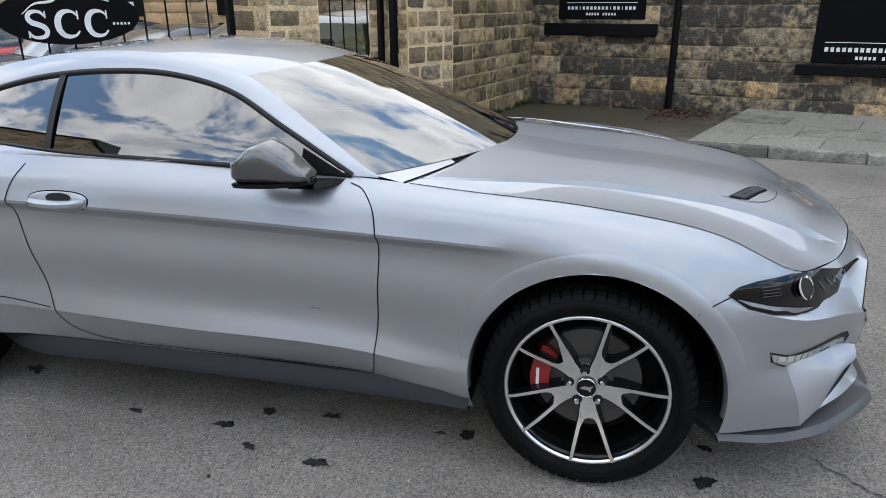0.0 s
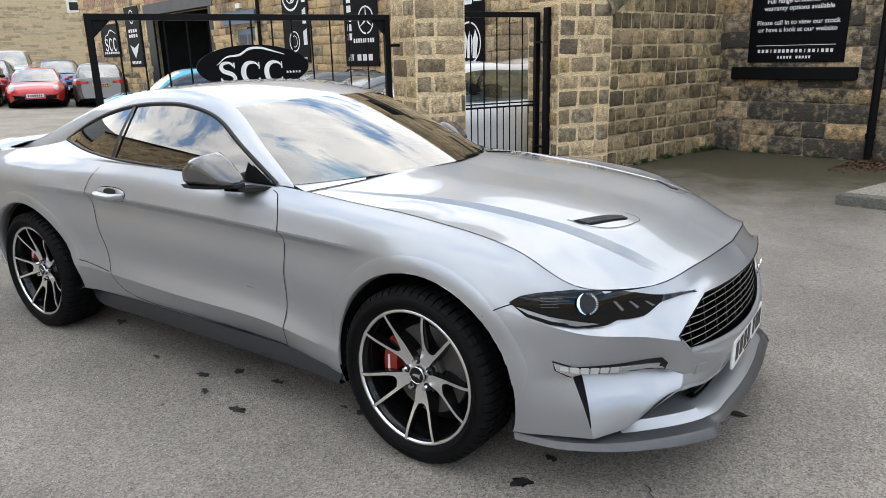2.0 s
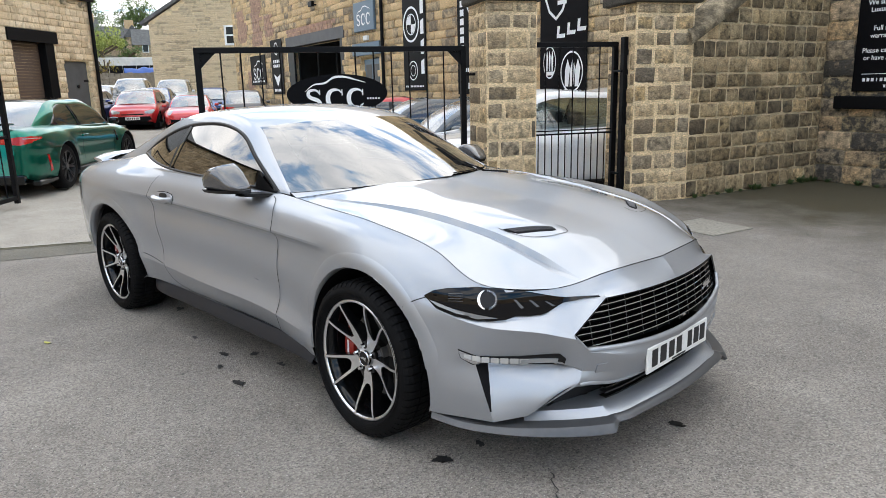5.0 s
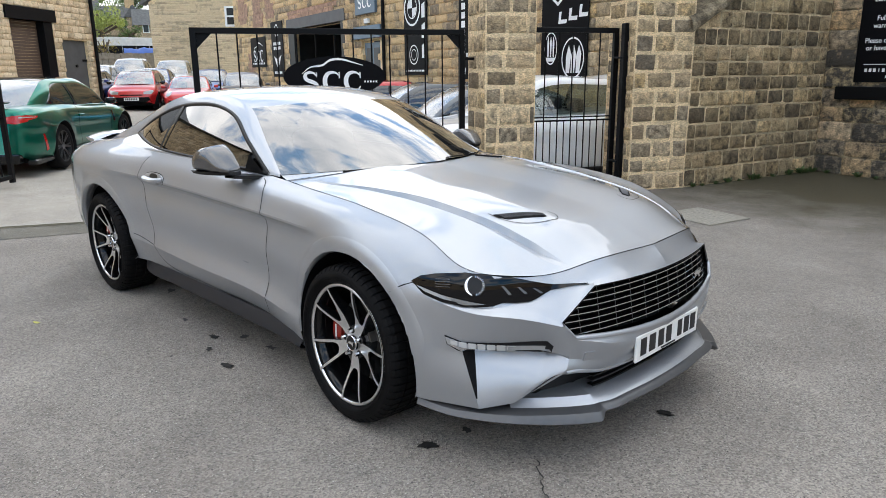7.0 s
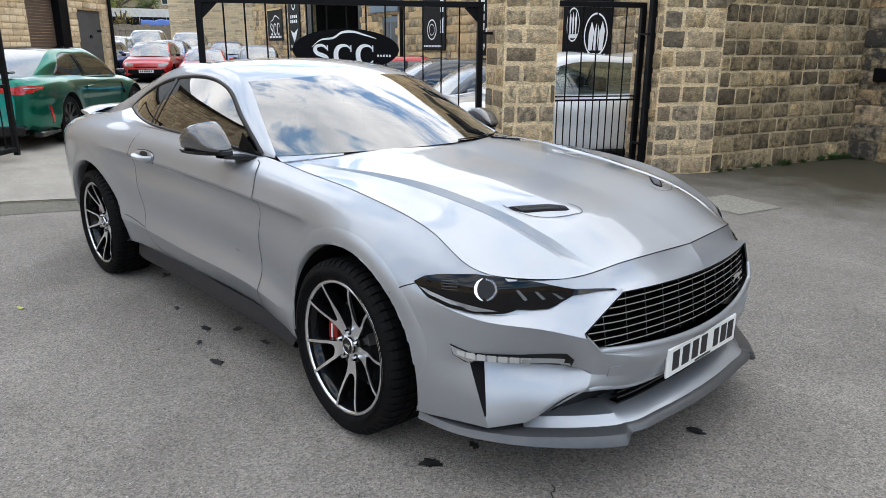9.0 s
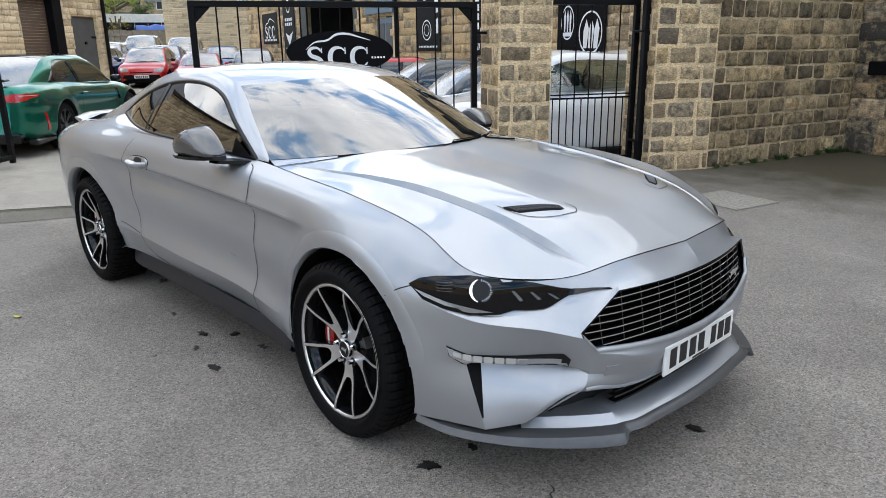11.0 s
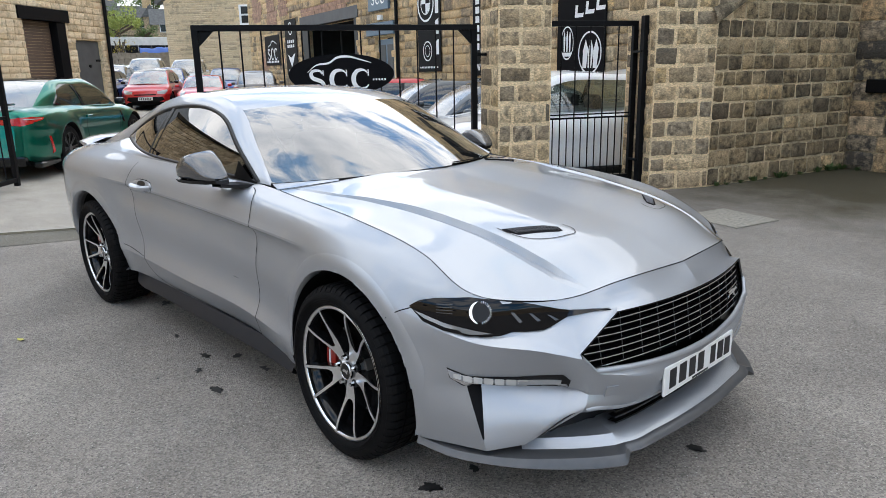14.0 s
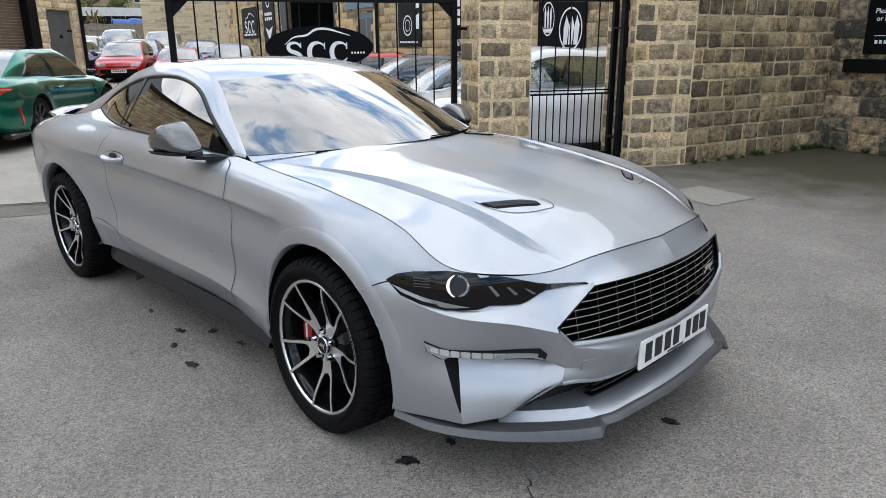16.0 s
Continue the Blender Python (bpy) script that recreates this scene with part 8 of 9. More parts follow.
tagged(from_bm("wall_east", boxed(17.5, 18, -16, 3, -.1, 3.4, .02), M["stone_left"]), "unseen wall added at the street's end to shape reflections", "wall", kind="structure")

# ---------------------------------------------------------------- parked cars
RIM_DARK = M["black_gloss"]
M["rim_grey"] = plain("dark_rim", (0.12, 0.12, 0.125), 0.3, metal=0.7)


def small_wheel(parent, m, r, w, rim_mat, spokes):
    wl = new("wheel")
    wl.parent = parent
    wl.matrix_basis = m
    n = 28
    prof = [(r * .70, -w / 2 + .01), (r * .76, -w / 2 - .004), (r * .93, -w / 2), (r, -w / 2 + .03), (r, w / 2 - .03), (r * .9, w / 2), (r * .6, w / 2)]
    V = [(q * math.cos(a), y, q * math.sin(a)) for a in np.linspace(0, 2 * math.pi, n, endpoint=False) for q, y in prof]
    k = len(prof)
    F = [(i * k + j, i * k + j + 1, ((i + 1) % n) * k + j + 1, ((i + 1) % n) * k + j) for i in range(n) for j in range(k - 1)]
    under(mesh_object("tyre", V, F, M["rubber"], sharp=50), wl)
    prof = [(r * .72, -w / 2 + .004), (r * .69, -w / 2 + .006), (r * .66, -w / 2 + .03), (r * .64, .0), (.01, .0)]
    V = [(q * math.cos(a), y, q * math.sin(a)) for a in np.linspace(0, 2 * math.pi, n, endpoint=False) for q, y in prof]
    k = len(prof)
    F = [(i * k + j, i * k + j + 1, ((i + 1) % n) * k + j + 1, ((i + 1) % n) * k + j) for i in range(n) for j in range(k - 1)]
    rim = under(mesh_object("rim", V, F, M["black_satin"], sharp=50), wl)
    bm = bmesh.new()
    for i in range(spokes):
        a = 2 * math.pi * i / spokes
        for da in (-.10, .10):
            p, q = Vector((.03 * math.cos(a), 0, .03 * math.sin(a))), Vector((r * .69 * math.cos(a + da), 0, r * .69 * math.sin(a + da)))
            s = (q - p).cross(Vector((0, 1, 0))).normalized() * .013
            vs = [bm.verts.new(v) for v in (p - s + Vector((0, -w / 2 + .035, 0)), p + s + Vector((0, -w / 2 + .035, 0)), q + s + Vector((0, -w / 2 + .012, 0)), q - s + Vector((0, -w / 2 + .012, 0)))]
            bm.faces.new(vs)
    bmesh.ops.solidify(bm, geom=list(bm.faces), thickness=.03)
    disc(bm, (0, -w / 2 + .035, 0), (0, -1, 0), .055, .03, 16)
    part("spokes", bm, rim_mat, rim)
    return wl


def parked_car(name, label, category, m, paint, L=4.5, W=1.82, H=1.44, wb=2.7, style="coupe", rim=None, rw=.335, tail=None, plate_front=True, group="cars parked in the yard", nose_z=.70, grille="low", black_roof=False, pillar_w=0.0, flare=.018, spokes=5, dark_top=False, pane="side_glass_far"):
    """A parked car about its wheelbase's middle, nose to local +x."""
    global BODY
    car = thing(name, m, label, category, group)
    hw = W / 2
    xf, xr = L * .5 - .03 * L, -L * .5 - .03 * L
    fo = xf - wb / 2
    cowl_x, cowl_z = {"coupe": (wb / 2 - .55, .93), "hatch": (wb / 2 - .30, .95), "suv": (wb / 2 - .45, 1.06), "sports": (wb / 2 - .42, .86)}[style]
    cowl_z *= H / {"coupe": 1.40, "hatch": 1.45, "suv": 1.66, "sports": 1.29}[style]
    tail_z = cowl_z + {"coupe": .06, "hatch": .06, "suv": .04, "sports": -.04}[style]
    zb = .22 if style != "suv" else .30
    st = [(xr, .70, tail_z - .12), (xr + .07, .86, tail_z - .02), (xr + .30, .96, tail_z), (-wb / 2 - .1, 1.0, tail_z + .02), (-wb / 2 + .5, .985, tail_z + .015), (0, .965, (tail_z + cowl_z) / 2), (cowl_x, .965, cowl_z),
          (wb / 2, .985, cowl_z - .05), (wb / 2 + fo * .45, .965, nose_z + .10), (xf - .22, .90, nose_z + .03), (xf - .07, .80, nose_z - .03), (xf, .62, nose_z - .12)]
    T = np.concatenate([np.linspace(i, i + 1, 9, endpoint=False) for i in range(len(st) - 1)] + [[len(st) - 1]])
    S = spline([(a, b, c) for a, b, c in st], at=T)
    secs = []
    for x, kw, zt in S:
        w = hw * kw
        end = max(0, min(1, min(x - xr, xf - x) / .25))
        z0 = zb + .10 * (1 - end)
        secs.append(spline([(x, w * .90, z0), (x, w * .965, z0 + .12), (x, w * 1.0 - .012, z0 + (zt - z0) * .5), (x, w, z0 + (zt - z0) * .68), (x, w * .965, zt - .09), (x, w * .88, zt - .015), (x, w * .55, zt + .015), (x, 0, zt + .03)], n=29))
    G = np.array(secs)
    AR = rw + .055
    cutm = np.zeros(G.shape[:2], bool)
    for wx in (wb / 2, -wb / 2):
        r = np.hypot(G[..., 0] - wx, G[..., 2] - rw)
        G[..., 1] += flare * smooth01(AR + .10 + flare * 2, AR + .02, r) * (G[..., 1] > hw * .7)
        cutm |= (r < AR) & (G[..., 1] > hw * .7)
    kp = [(i, j) for i in range(G.shape[0] - 1) for j in range(28) if not (cutm[i, j] and cutm[i + 1, j] and cutm[i, j + 1] and cutm[i + 1, j + 1])]
    for i in range(G.shape[0]):
        for j in range(29):
            if cutm[i, j]:
                p = G[i, j]
                wx = wb / 2 if p[0] > 0 else -wb / 2
                d = np.array([p[0] - wx, p[2] - rw])
                q = np.linalg.norm(d) + 1e-6
                p[0], p[2] = wx + d[0] / q * AR, rw + d[1] / q * AR
    gv = G.reshape(-1, 3)
    gf = [(i * 29 + j, i * 29 + j + 1, (i + 1) * 29 + j + 1, (i + 1) * 29 + j) for i, j in kp]
    gn = vertex_normals(gv, gf)
    if gn[(len(T) // 2) * 29 + 14][1] < 0:
        gf, gn = [f[::-1] for f in gf], -gn
    V = np.concatenate([gv, gv * (1, -1, 1)])
    N = np.concatenate([gn, gn * (1, -1, 1)])
    F = gf + [tuple(len(gv) + k for k in f[::-1]) for f in gf]
    for e0, way in ((0, -1), ((len(T) - 1) * 29, 1)):                 # close tail and nose with faces of their own
        o = len(V)
        V = np.concatenate([V, gv[e0:e0 + 29], gv[e0:e0 + 29] * (1, -1, 1)])
        N = np.concatenate([N, np.tile((way * .97, 0, .24), (58, 1))])
        for j in range(28):
            q = (o + j, o + j + 1, o + 29 + j + 1, o + 29 + j)
            F.append(q if way > 0 else q[::-1])
    under(mesh_object("body", V, F, paint, normals=N), car)
    BODY = BVHTree.FromPolygons([tuple(v) for v in V], F)
    # cabin
    ct = {"coupe": (-.28, -.95, xr + .55), "hatch": (-.35, xr + .62, xr + .18), "suv": (-.35, xr + .50, xr + .16), "sports": (-.30, -.62, xr + .75)}[style]
    fx0, fx1, rx1, rx0 = cowl_x + .05, cowl_x - .62 if style != "suv" else cowl_x - .55, ct[1] if style in ("hatch", "suv") else ct[1] - .25, ct[2]
    zb2, zr, yb, yr = cowl_z + .005, H, hw * .865, hw * .64
    sil = spline([(fx0 - .08, yb * .99, zb2), (fx0 - .7, yb, zb2 + .02), ((fx0 + rx0) / 2, yb, zb2 + .035), (rx0 + .35 + pillar_w, yb * (.965 + .02 * pillar_w), zb2 + .06), (rx0 + .10 + pillar_w, yb * (.90 + .06 * pillar_w), zb2 + .09)], n=40)
    ove = spline([(fx0 - .08, yb * .99, zb2), (fx0 - .40, yb * .91, zb2 + (zr - zb2) * .5), (fx1 - .12, yr * 1.13, zr - .10), ((fx1 + rx1) / 2, yr * 1.12, zr - .075), (rx1 + .1, yr * 1.13, zr - .11), ((rx1 + rx0) / 2 + pillar_w * .8, yr * 1.22, zb2 + (zr - zb2) * (.5 + .15 * pillar_w)), (rx0 + .10 + pillar_w, yb * (.90 + .06 * pillar_w), zb2 + .09)], n=40)
    guts = [(fx0, yb * .93, zb2 - .01), ((fx0 + fx1) / 2, (yb * .93 + yr) / 2, zb2 + (zr - zb2) * .56), (fx1, yr, zr - .035), ((fx1 + rx1) / 2, yr * .99, zr), (rx1, yr * .98, zr - .035), ((rx1 + rx0) / 2, (yr + yb * .86) / 2, zb2 + (zr - zb2) * .60), (rx0, yb * .82, tail_z - .01)]
    gu = spline(guts, n=40)
    for sd in (-1, 1):
        def sheet(nm, A, B, mat, bul):
            Vv = []
            for a, b in zip(A, B):
                for q in np.linspace(0, 1, 6):
                    p = a + (b - a) * q
                    Vv.append((p[0], (p[1] + bul * 4 * q * (1 - q)) * sd, p[2] + bul * .5 * 4 * q * (1 - q)))
            fs = grid_faces(len(A), 6)
            if facing(Vv, fs)[1] * sd < 0:
                fs = [f[::-1] for f in fs]
            return under(mesh_object(nm, Vv, fs, mat), car)
        sheet("side_window", sil, ove, M[pane], .015)
        sheet("roof_rail", ove, gu, M["black_gloss"] if black_roof else paint, .012)
        topl = np.array([(p[0], hw * .88, np.interp(p[0], S[:, 0], S[:, 2]) - .03) for p in sil])
        sheet("shoulder", topl, sil, paint, .004)
        xm = (fx1 + rx1) / 2 - .05
        part("window_post", boxed(xm - .05, xm + .03, *sorted(((yb + .004) * sd, (yr * 1.17) * sd)), zb2 + .03, zb2 + .05), M["black_satin"], car)
        bm = bmesh.new()
        a, b = Vector((xm, (yb + .010) * sd, zb2 + .03)), Vector((xm - .06, yr * 1.14 * sd, zr - .085))
        bm.faces.new([bm.verts.new(v) for v in (a + Vector((-.04, 0, 0)), a + Vector((.04, 0, 0)), (a + b) / 2 + Vector((.04, .022 * sd, 0)), b + Vector((.03, .006 * sd, 0)), b + Vector((-.04, .006 * sd, 0)), (a + b) / 2 + Vector((-.04, .022 * sd, 0)))])
        part("door_post", bm, M["black_satin"], car)

    def across(nm, i0, i1, mat, bow0, bow1, cr):
        rows = spline(guts, at=np.linspace(i0, i1, 16))
        Vv = []
        for q, g in zip(np.linspace(0, 1, 16), rows):
            b = bow0 + (bow1 - bow0) * q
            for s in np.linspace(-1, 1, 15):
                Vv.append((g[0] + b * (1 - s * s), g[1] * s, g[2] + cr * (1 - s * s)))
        fs = grid_faces(16, 15)
        if facing(Vv, fs)[2] < 0:
            fs = [f[::-1] for f in fs]
        return under(mesh_object(nm, Vv, fs, mat), car)
    across("windscreen", 0, 2, M["screen_far"], .14, .09, .03)
    across("roof", 2, 4, M["black_gloss"] if black_roof or dark_top else paint, .09, 0, .035)
    across("rear_window", 4, 6, M["screen_far"], 0, -.08, .03)
    part("cabin_inside", boxed(rx0 + .25, fx0 - .45, -yb * .8, yb * .8, .3, zb2 - .02, .05), M["trim_int"], car)
    for y in (-.36, .36):
        part("head_rest", boxed(-.38, -.26, y - .2, y + .2, zb2 - .15, zb2 + .24, .06, 2), M["seat"], car)
    # fittings
    rim = rim or M["alloy"]
    for wx in (wb / 2, -wb / 2):
        for sd in (-1, 1):
            small_wheel(car, pose(wx, (hw - .125) * sd, rw, 0, 0, 0 if sd < 0 else 180), rw, .235, rim, spokes)
            Vv = []
            an = np.linspace(-.25, math.pi + .25, 24)
            for a in an:
                for rr, y in ((AR + .003, hw + .008), (AR - .012, hw - .02), (AR - .01, hw - .35), (.05, hw - .36)):
                    Vv.append((wx + rr * math.cos(a), y * sd, rw + rr * math.sin(a)))
            under(mesh_object("arch_liner", Vv, grid_faces(24, 4), M["black_matt"]), car)
    part("underbody", boxed(xr + .3, xf - .3, -hw * .75, hw * .75, zb - .04, zb + .15, .03), M["black_matt"], car)
    for sd in (-1, 1):
        part("sill", boxed(-wb / 2 + AR, wb / 2 - AR, *sorted(((hw - .1) * sd, (hw - .035) * sd)), zb - .04, zb + .07, .02), M["black_satin"], car)
        z1 = nose_z - .02
        if style == "sports":
            o = [Vector((xf - .25, hw * .70 * sd, z1 + .03)) + Vector((0, .095 * math.cos(a) * sd, .085 * math.sin(a))) for a in np.linspace(0, 2 * math.pi, 16, endpoint=False)]
        else:
            o = [Vector((xf, y * hw * sd, z)) for y, z in ((.50, z1 - .03), (.50, z1 - .11), (.80, z1 - .12), (.93, z1 - .02), (.90, z1 + .035))]
        inlay("head_lamp", o, Vector((-1, -.25 * sd, 0)), M["led"], lift=.012, cell=.05, back=1.0, parent=car, label="clear head lamp")
        z2 = tail_z - .10
        o = [Vector((xr, y * hw * sd, z)) for y, z in ((.42, z2 - .02), (.42, z2 - .08), (.80, z2 - .115), (.95, z2 - .085), (.95, z2 + .005))]
        inlay("tail_lamp", o, Vector((1, -.25 * sd, 0)), M["tail_red"], lift=.012, cell=.05, back=1.0, parent=car, label="red tail lamp")
        bm = boxed(cowl_x - .39, cowl_x - .22, *sorted(((hw + .0) * sd, (hw + .165) * sd)), cowl_z + .01, cowl_z + .125, .045, 2)
        part("wing_mirror", bm, M["black_gloss"] if black_roof or dark_top else paint, car, smooth=True)
        bm = boxed(-.75, -.52, *sorted(((hw * .985) * sd, (hw + .02) * sd)), tail_z - .20, tail_z - .165, .008)
        part("door_handle", bm, paint, car)
        seam("door_gap", [(wb / 2 - .62, hw * sd, cowl_z - .03), (wb / 2 - .60, hw * sd, .7), (wb / 2 - .64, hw * sd, zb + .12)], (0, -sd, 0), .008, n=14, parent=car, back=.6)
        seam("door_gap", [(-.62, hw * sd, tail_z - .03), (-.70, hw * sd, .72), (-.62, hw * sd, zb + .12)], (0, -sd, 0), .008, n=14, parent=car, back=.6)
    zf = nose_z - .12
    if grille == "wide":
        o = [(xf, -.62, .50), (xf, .62, .50), (xf, .70, .30), (xf, -.70, .30)]
        inlay("grille", [Vector(p) for p in o], (-1, 0, 0), M["black_matt"], lift=.008, cell=.08, back=.6, parent=car)
        inlay("upper_grille", [Vector(p) for p in [(xf, -.40, .60), (xf, .40, .60), (xf, .40, .56), (xf, -.40, .56)]], (-1, 0, 0), M["black_matt"], lift=.008, cell=.08, back=.6, parent=car)
    elif grille == "low":
        for sd in (-1, 1):
            inlay("air_inlet", [Vector((xf, y * sd, z)) for y, z in ((.30, .42), (.66, .45), (.70, .33), (.30, .31))], (-1, 0, 0), M["black_matt"], lift=.008, cell=.08, back=.6, parent=car)
    else:
        inlay("grille", [Vector(p) for p in [(xf, -.50, nose_z - .07), (xf, .50, nose_z - .07), (xf, .44, nose_z - .24), (xf, -.44, nose_z - .24)]], (-1, 0, 0), M["black_gloss"], lift=.008, cell=.08, back=.6, parent=car)
        inlay("air_inlet", [Vector(p) for p in [(xf, -.62, .40), (xf, .62, .40), (xf, .60, .28), (xf, -.60, .28)]], (-1, 0, 0), M["black_matt"], lift=.008, cell=.08, back=.6, parent=car)
    for x, s, zc in ((xf, 1, .43 if grille != "face" else .36), (xr, -1, tail_z - .24)):
        pl = part("number_plate", boxed(*sorted((x + .012 * s, x + .026 * s)), -.26, .26, zc - .056, zc + .056, .003), M["plate"] if s > 0 else M["plate_rear"], car)
        for k in range(7):
            part("character_bar", boxed(*sorted((x + .026 * s, x + .028 * s)), -.215 + k * .064, -.175 + k * .064, zc - .036, zc + .036), M["ink"], pl)
    return car


M["side_glass_far"] = glass("car_glass", (0.16, 0.185, 0.18), 0.05, rough=0.06, gain=1.0)
M["screen_far"] = glass("parked_windscreen", (0.34, 0.36, 0.36), 0.22, rough=0.22, gain=1.2)
M["clear_pane"] = glass("clear_car_glass", (0.60, 0.67, 0.64), 0.06, rough=0.02, gain=0.8)
M["plate_rear"] = plain("yellow_plate", (0.75, 0.52, 0.03), 0.4)


def paint_of(nm, rgb, metal=.3):
    return car_paint(nm, rgb, metal, .3)


def spot_at(x, y, heading):
    return pose(x, y, ground_z(x, y) + .012, 0, 0, heading)


green = parked_car("green_coupe", "metallic green two-door coupe parked with its tail to the gateway", "car", spot_at(-11.68, 1.20, 141), paint_of("green_paint", (.0005, .150, .100), .9), 4.79, 1.89, 1.39, 2.86, "coupe", M["rim_grey"], .350, pillar_w=.42, flare=.036, spokes=8, dark_top=True)
green_paint = bpy.data.materials["green_paint"].node_tree.nodes["Principled BSDF"]
green_paint.inputs["Coat Weight"].default_value = .8
for sd in (-1, 1):
    inlay("side_tail_lamp", [Vector((x, .94 * sd, z)) for x, z in ((-2.50, .885), (-2.38, .885), (-2.16, .865), (-2.20, .838), (-2.36, .815), (-2.50, .800))], (0, -sd, 0), M["tail_red"], lift=.012, cell=.04, back=1.0, parent=green, label="slim red tail lamp wrapping the corner")
    inlay("lamp_streak", [Vector((x, .94 * sd, z)) for x, z in ((-2.48, .862), (-2.22, .855), (-2.22, .848), (-2.48, .850))], (0, -sd, 0), M["led"], lift=.018, cell=.04, back=1.0, parent=green, skirt=False)
part("boot_spoiler", boxed(-2.46, -2.30, -.62, .62, 1.055, 1.085, .012), M["black_gloss"], green)
for sd in (-1, 1):
    inlay("bumper_slot", [Vector((x, .94 * sd, z)) for x, z in ((-2.10, .60), (-2.06, .60), (-1.98, .36), (-2.03, .34))], (0, -sd, 0), M["tail_red"], lift=.008, cell=.05, back=1.0, parent=green, label="dark red upright slot in the bumper")
    inlay("wing_vent", [Vector((x, .94 * sd, z)) for x, z in ((.86, .80), (.92, .80), (.98, .60), (.93, .60))], (0, -sd, 0), M["black_gloss"], lift=.008, cell=.05, back=1.0, parent=green, label="black vent in the front wing")
    part("lower_skirt", boxed(-2.44, -1.82, *sorted((.80 * sd, .925 * sd)), .17, .25, .02), M["black_gloss"], green)
part("rear_diffuser", boxed(-2.56, -2.40, -.75, .75, .20, .34, .02), M["black_gloss"], green)
parked_car("red_hatchback", "bright red small hatchback with a wide black grille", "car", spot_at(-26.67, 9.0, -32), paint_of("red_paint", (.48, .012, .014), .2), 3.99, 1.80, 1.455, 2.56, "hatch", RIM_DARK, .32, grille="wide", nose_z=.74, dark_top=True)
parked_car("red_sports_car", "red low sports car with round head lamps, nose to the gateway", "car", spot_at(-25.2, 10.45, -30), paint_of("bright_red_paint", (.58, .018, .02), .1), 4.5, 1.81, 1.29, 2.45, "sports", M["alloy"], .335, nose_z=.66)
parked_car("blue_saloon", "deep blue saloon parked behind the red cars", "car", spot_at(-30.1, 11.07, -31), paint_of("blue_paint", (.01, .05, .22), .4), 4.6, 1.82, 1.43, 2.75, "coupe", M["alloy"], .33, grille="face")
parked_car("blue_hatchback", "blue hatchback between the red sports car and the grey estate", "car", spot_at(-29.1, 13.4, -28), paint_of("mid_blue_paint", (.015, .07, .25), .4), 4.3, 1.8, 1.45, 2.65, "hatch", M["alloy"], .32, grille="face", nose_z=.74)
parked_car("white_suv", "white sport utility car at the back of the yard", "car", spot_at(-34.3, 13.9, -31), paint_of("white_car_paint", (.72, .73, .74), .0), 4.6, 1.88, 1.66, 2.7, "suv", M["alloy"], .36, grille="face", nose_z=.86)
parked_car("silver_suv", "silver-grey sport utility car at the back of the yard", "car", spot_at(-35.6, 12.25, -29), paint_of("pale_grey_paint", (.38, .40, .42), .5), 4.6, 1.88, 1.66, 2.7, "suv", M["alloy"], .36, grille="face", nose_z=.86)
parked_car("blue_coupe", "dark blue car half hidden beside the red hatchback", "car", spot_at(-28.2, 7.4, -30), paint_of("royal_blue_paint", (.008, .035, .20), .3), 4.5, 1.82, 1.42, 2.7, "hatch", M["alloy"], .33, grille="face", nose_z=.74)
parked_car("grey_saloon", "grey saloon behind the red hatchback", "car", spot_at(-32.1, 9.28, -29), paint_of("mid_grey_paint", (.16, .18, .20), .5), 4.5, 1.82, 1.45, 2.7, "hatch", M["alloy"], .33, grille="face", nose_z=.76)
parked_car("grey_hatchback", "taupe grey hatchback parked with its tail to the gateway", "car", spot_at(-24.4, 12.35, 150), paint_of("taupe_grey_paint", (.115, .105, .10), .5), 4.26, 1.8, 1.45, 2.63, "hatch", M["alloy"], .32, grille="face", nose_z=.74)
parked_car("cyan_coupe", "bright cyan coupe parked beside a red car", "car", spot_at(-13.9, 8.6, 238), paint_of("cyan_paint", (.012, .36, .60), .2), 4.64, 1.83, 1.40, 2.81, "coupe", M["alloy"], .34, grille="face", nose_z=.74)
parked_car("red_coupe", "red coupe parked between the cyan and the dark car", "car", spot_at(-11.2, 8.0, 238), paint_of("dark_red_paint", (.42, .012, .016), .3), 4.5, 1.82, 1.40, 2.7, "coupe", RIM_DARK, .335, grille="face", nose_z=.74)
parked_car("dark_grey_coupe", "dark grey coupe behind the iron gate", "car", spot_at(-8.7, 7.7, 238), paint_of("graphite_paint", (.05, .055, .06), .5), 4.6, 1.84, 1.42, 2.75, "coupe", M["alloy"], .335, grille="face", nose_z=.74)
parked_car("grey_coupe", "graphite saloon parked behind the iron gate", "car", spot_at(-6.3, 6.6, 238), paint_of("slate_paint", (.09, .10, .11), .5), 4.6, 1.84, 1.42, 2.75, "coupe", M["alloy"], .335, grille="face", nose_z=.74)
parked_car("white_hatchback", "white hatchback parked close behind the gate pillars", "car", spot_at(-4.05, 5.75, 240), paint_of("white_gloss_paint", (.84, .85, .86), .0), 4.4, 1.83, 1.46, 2.7, "hatch", M["alloy"], .33, grille="face", nose_z=.78, pane="clear_pane")

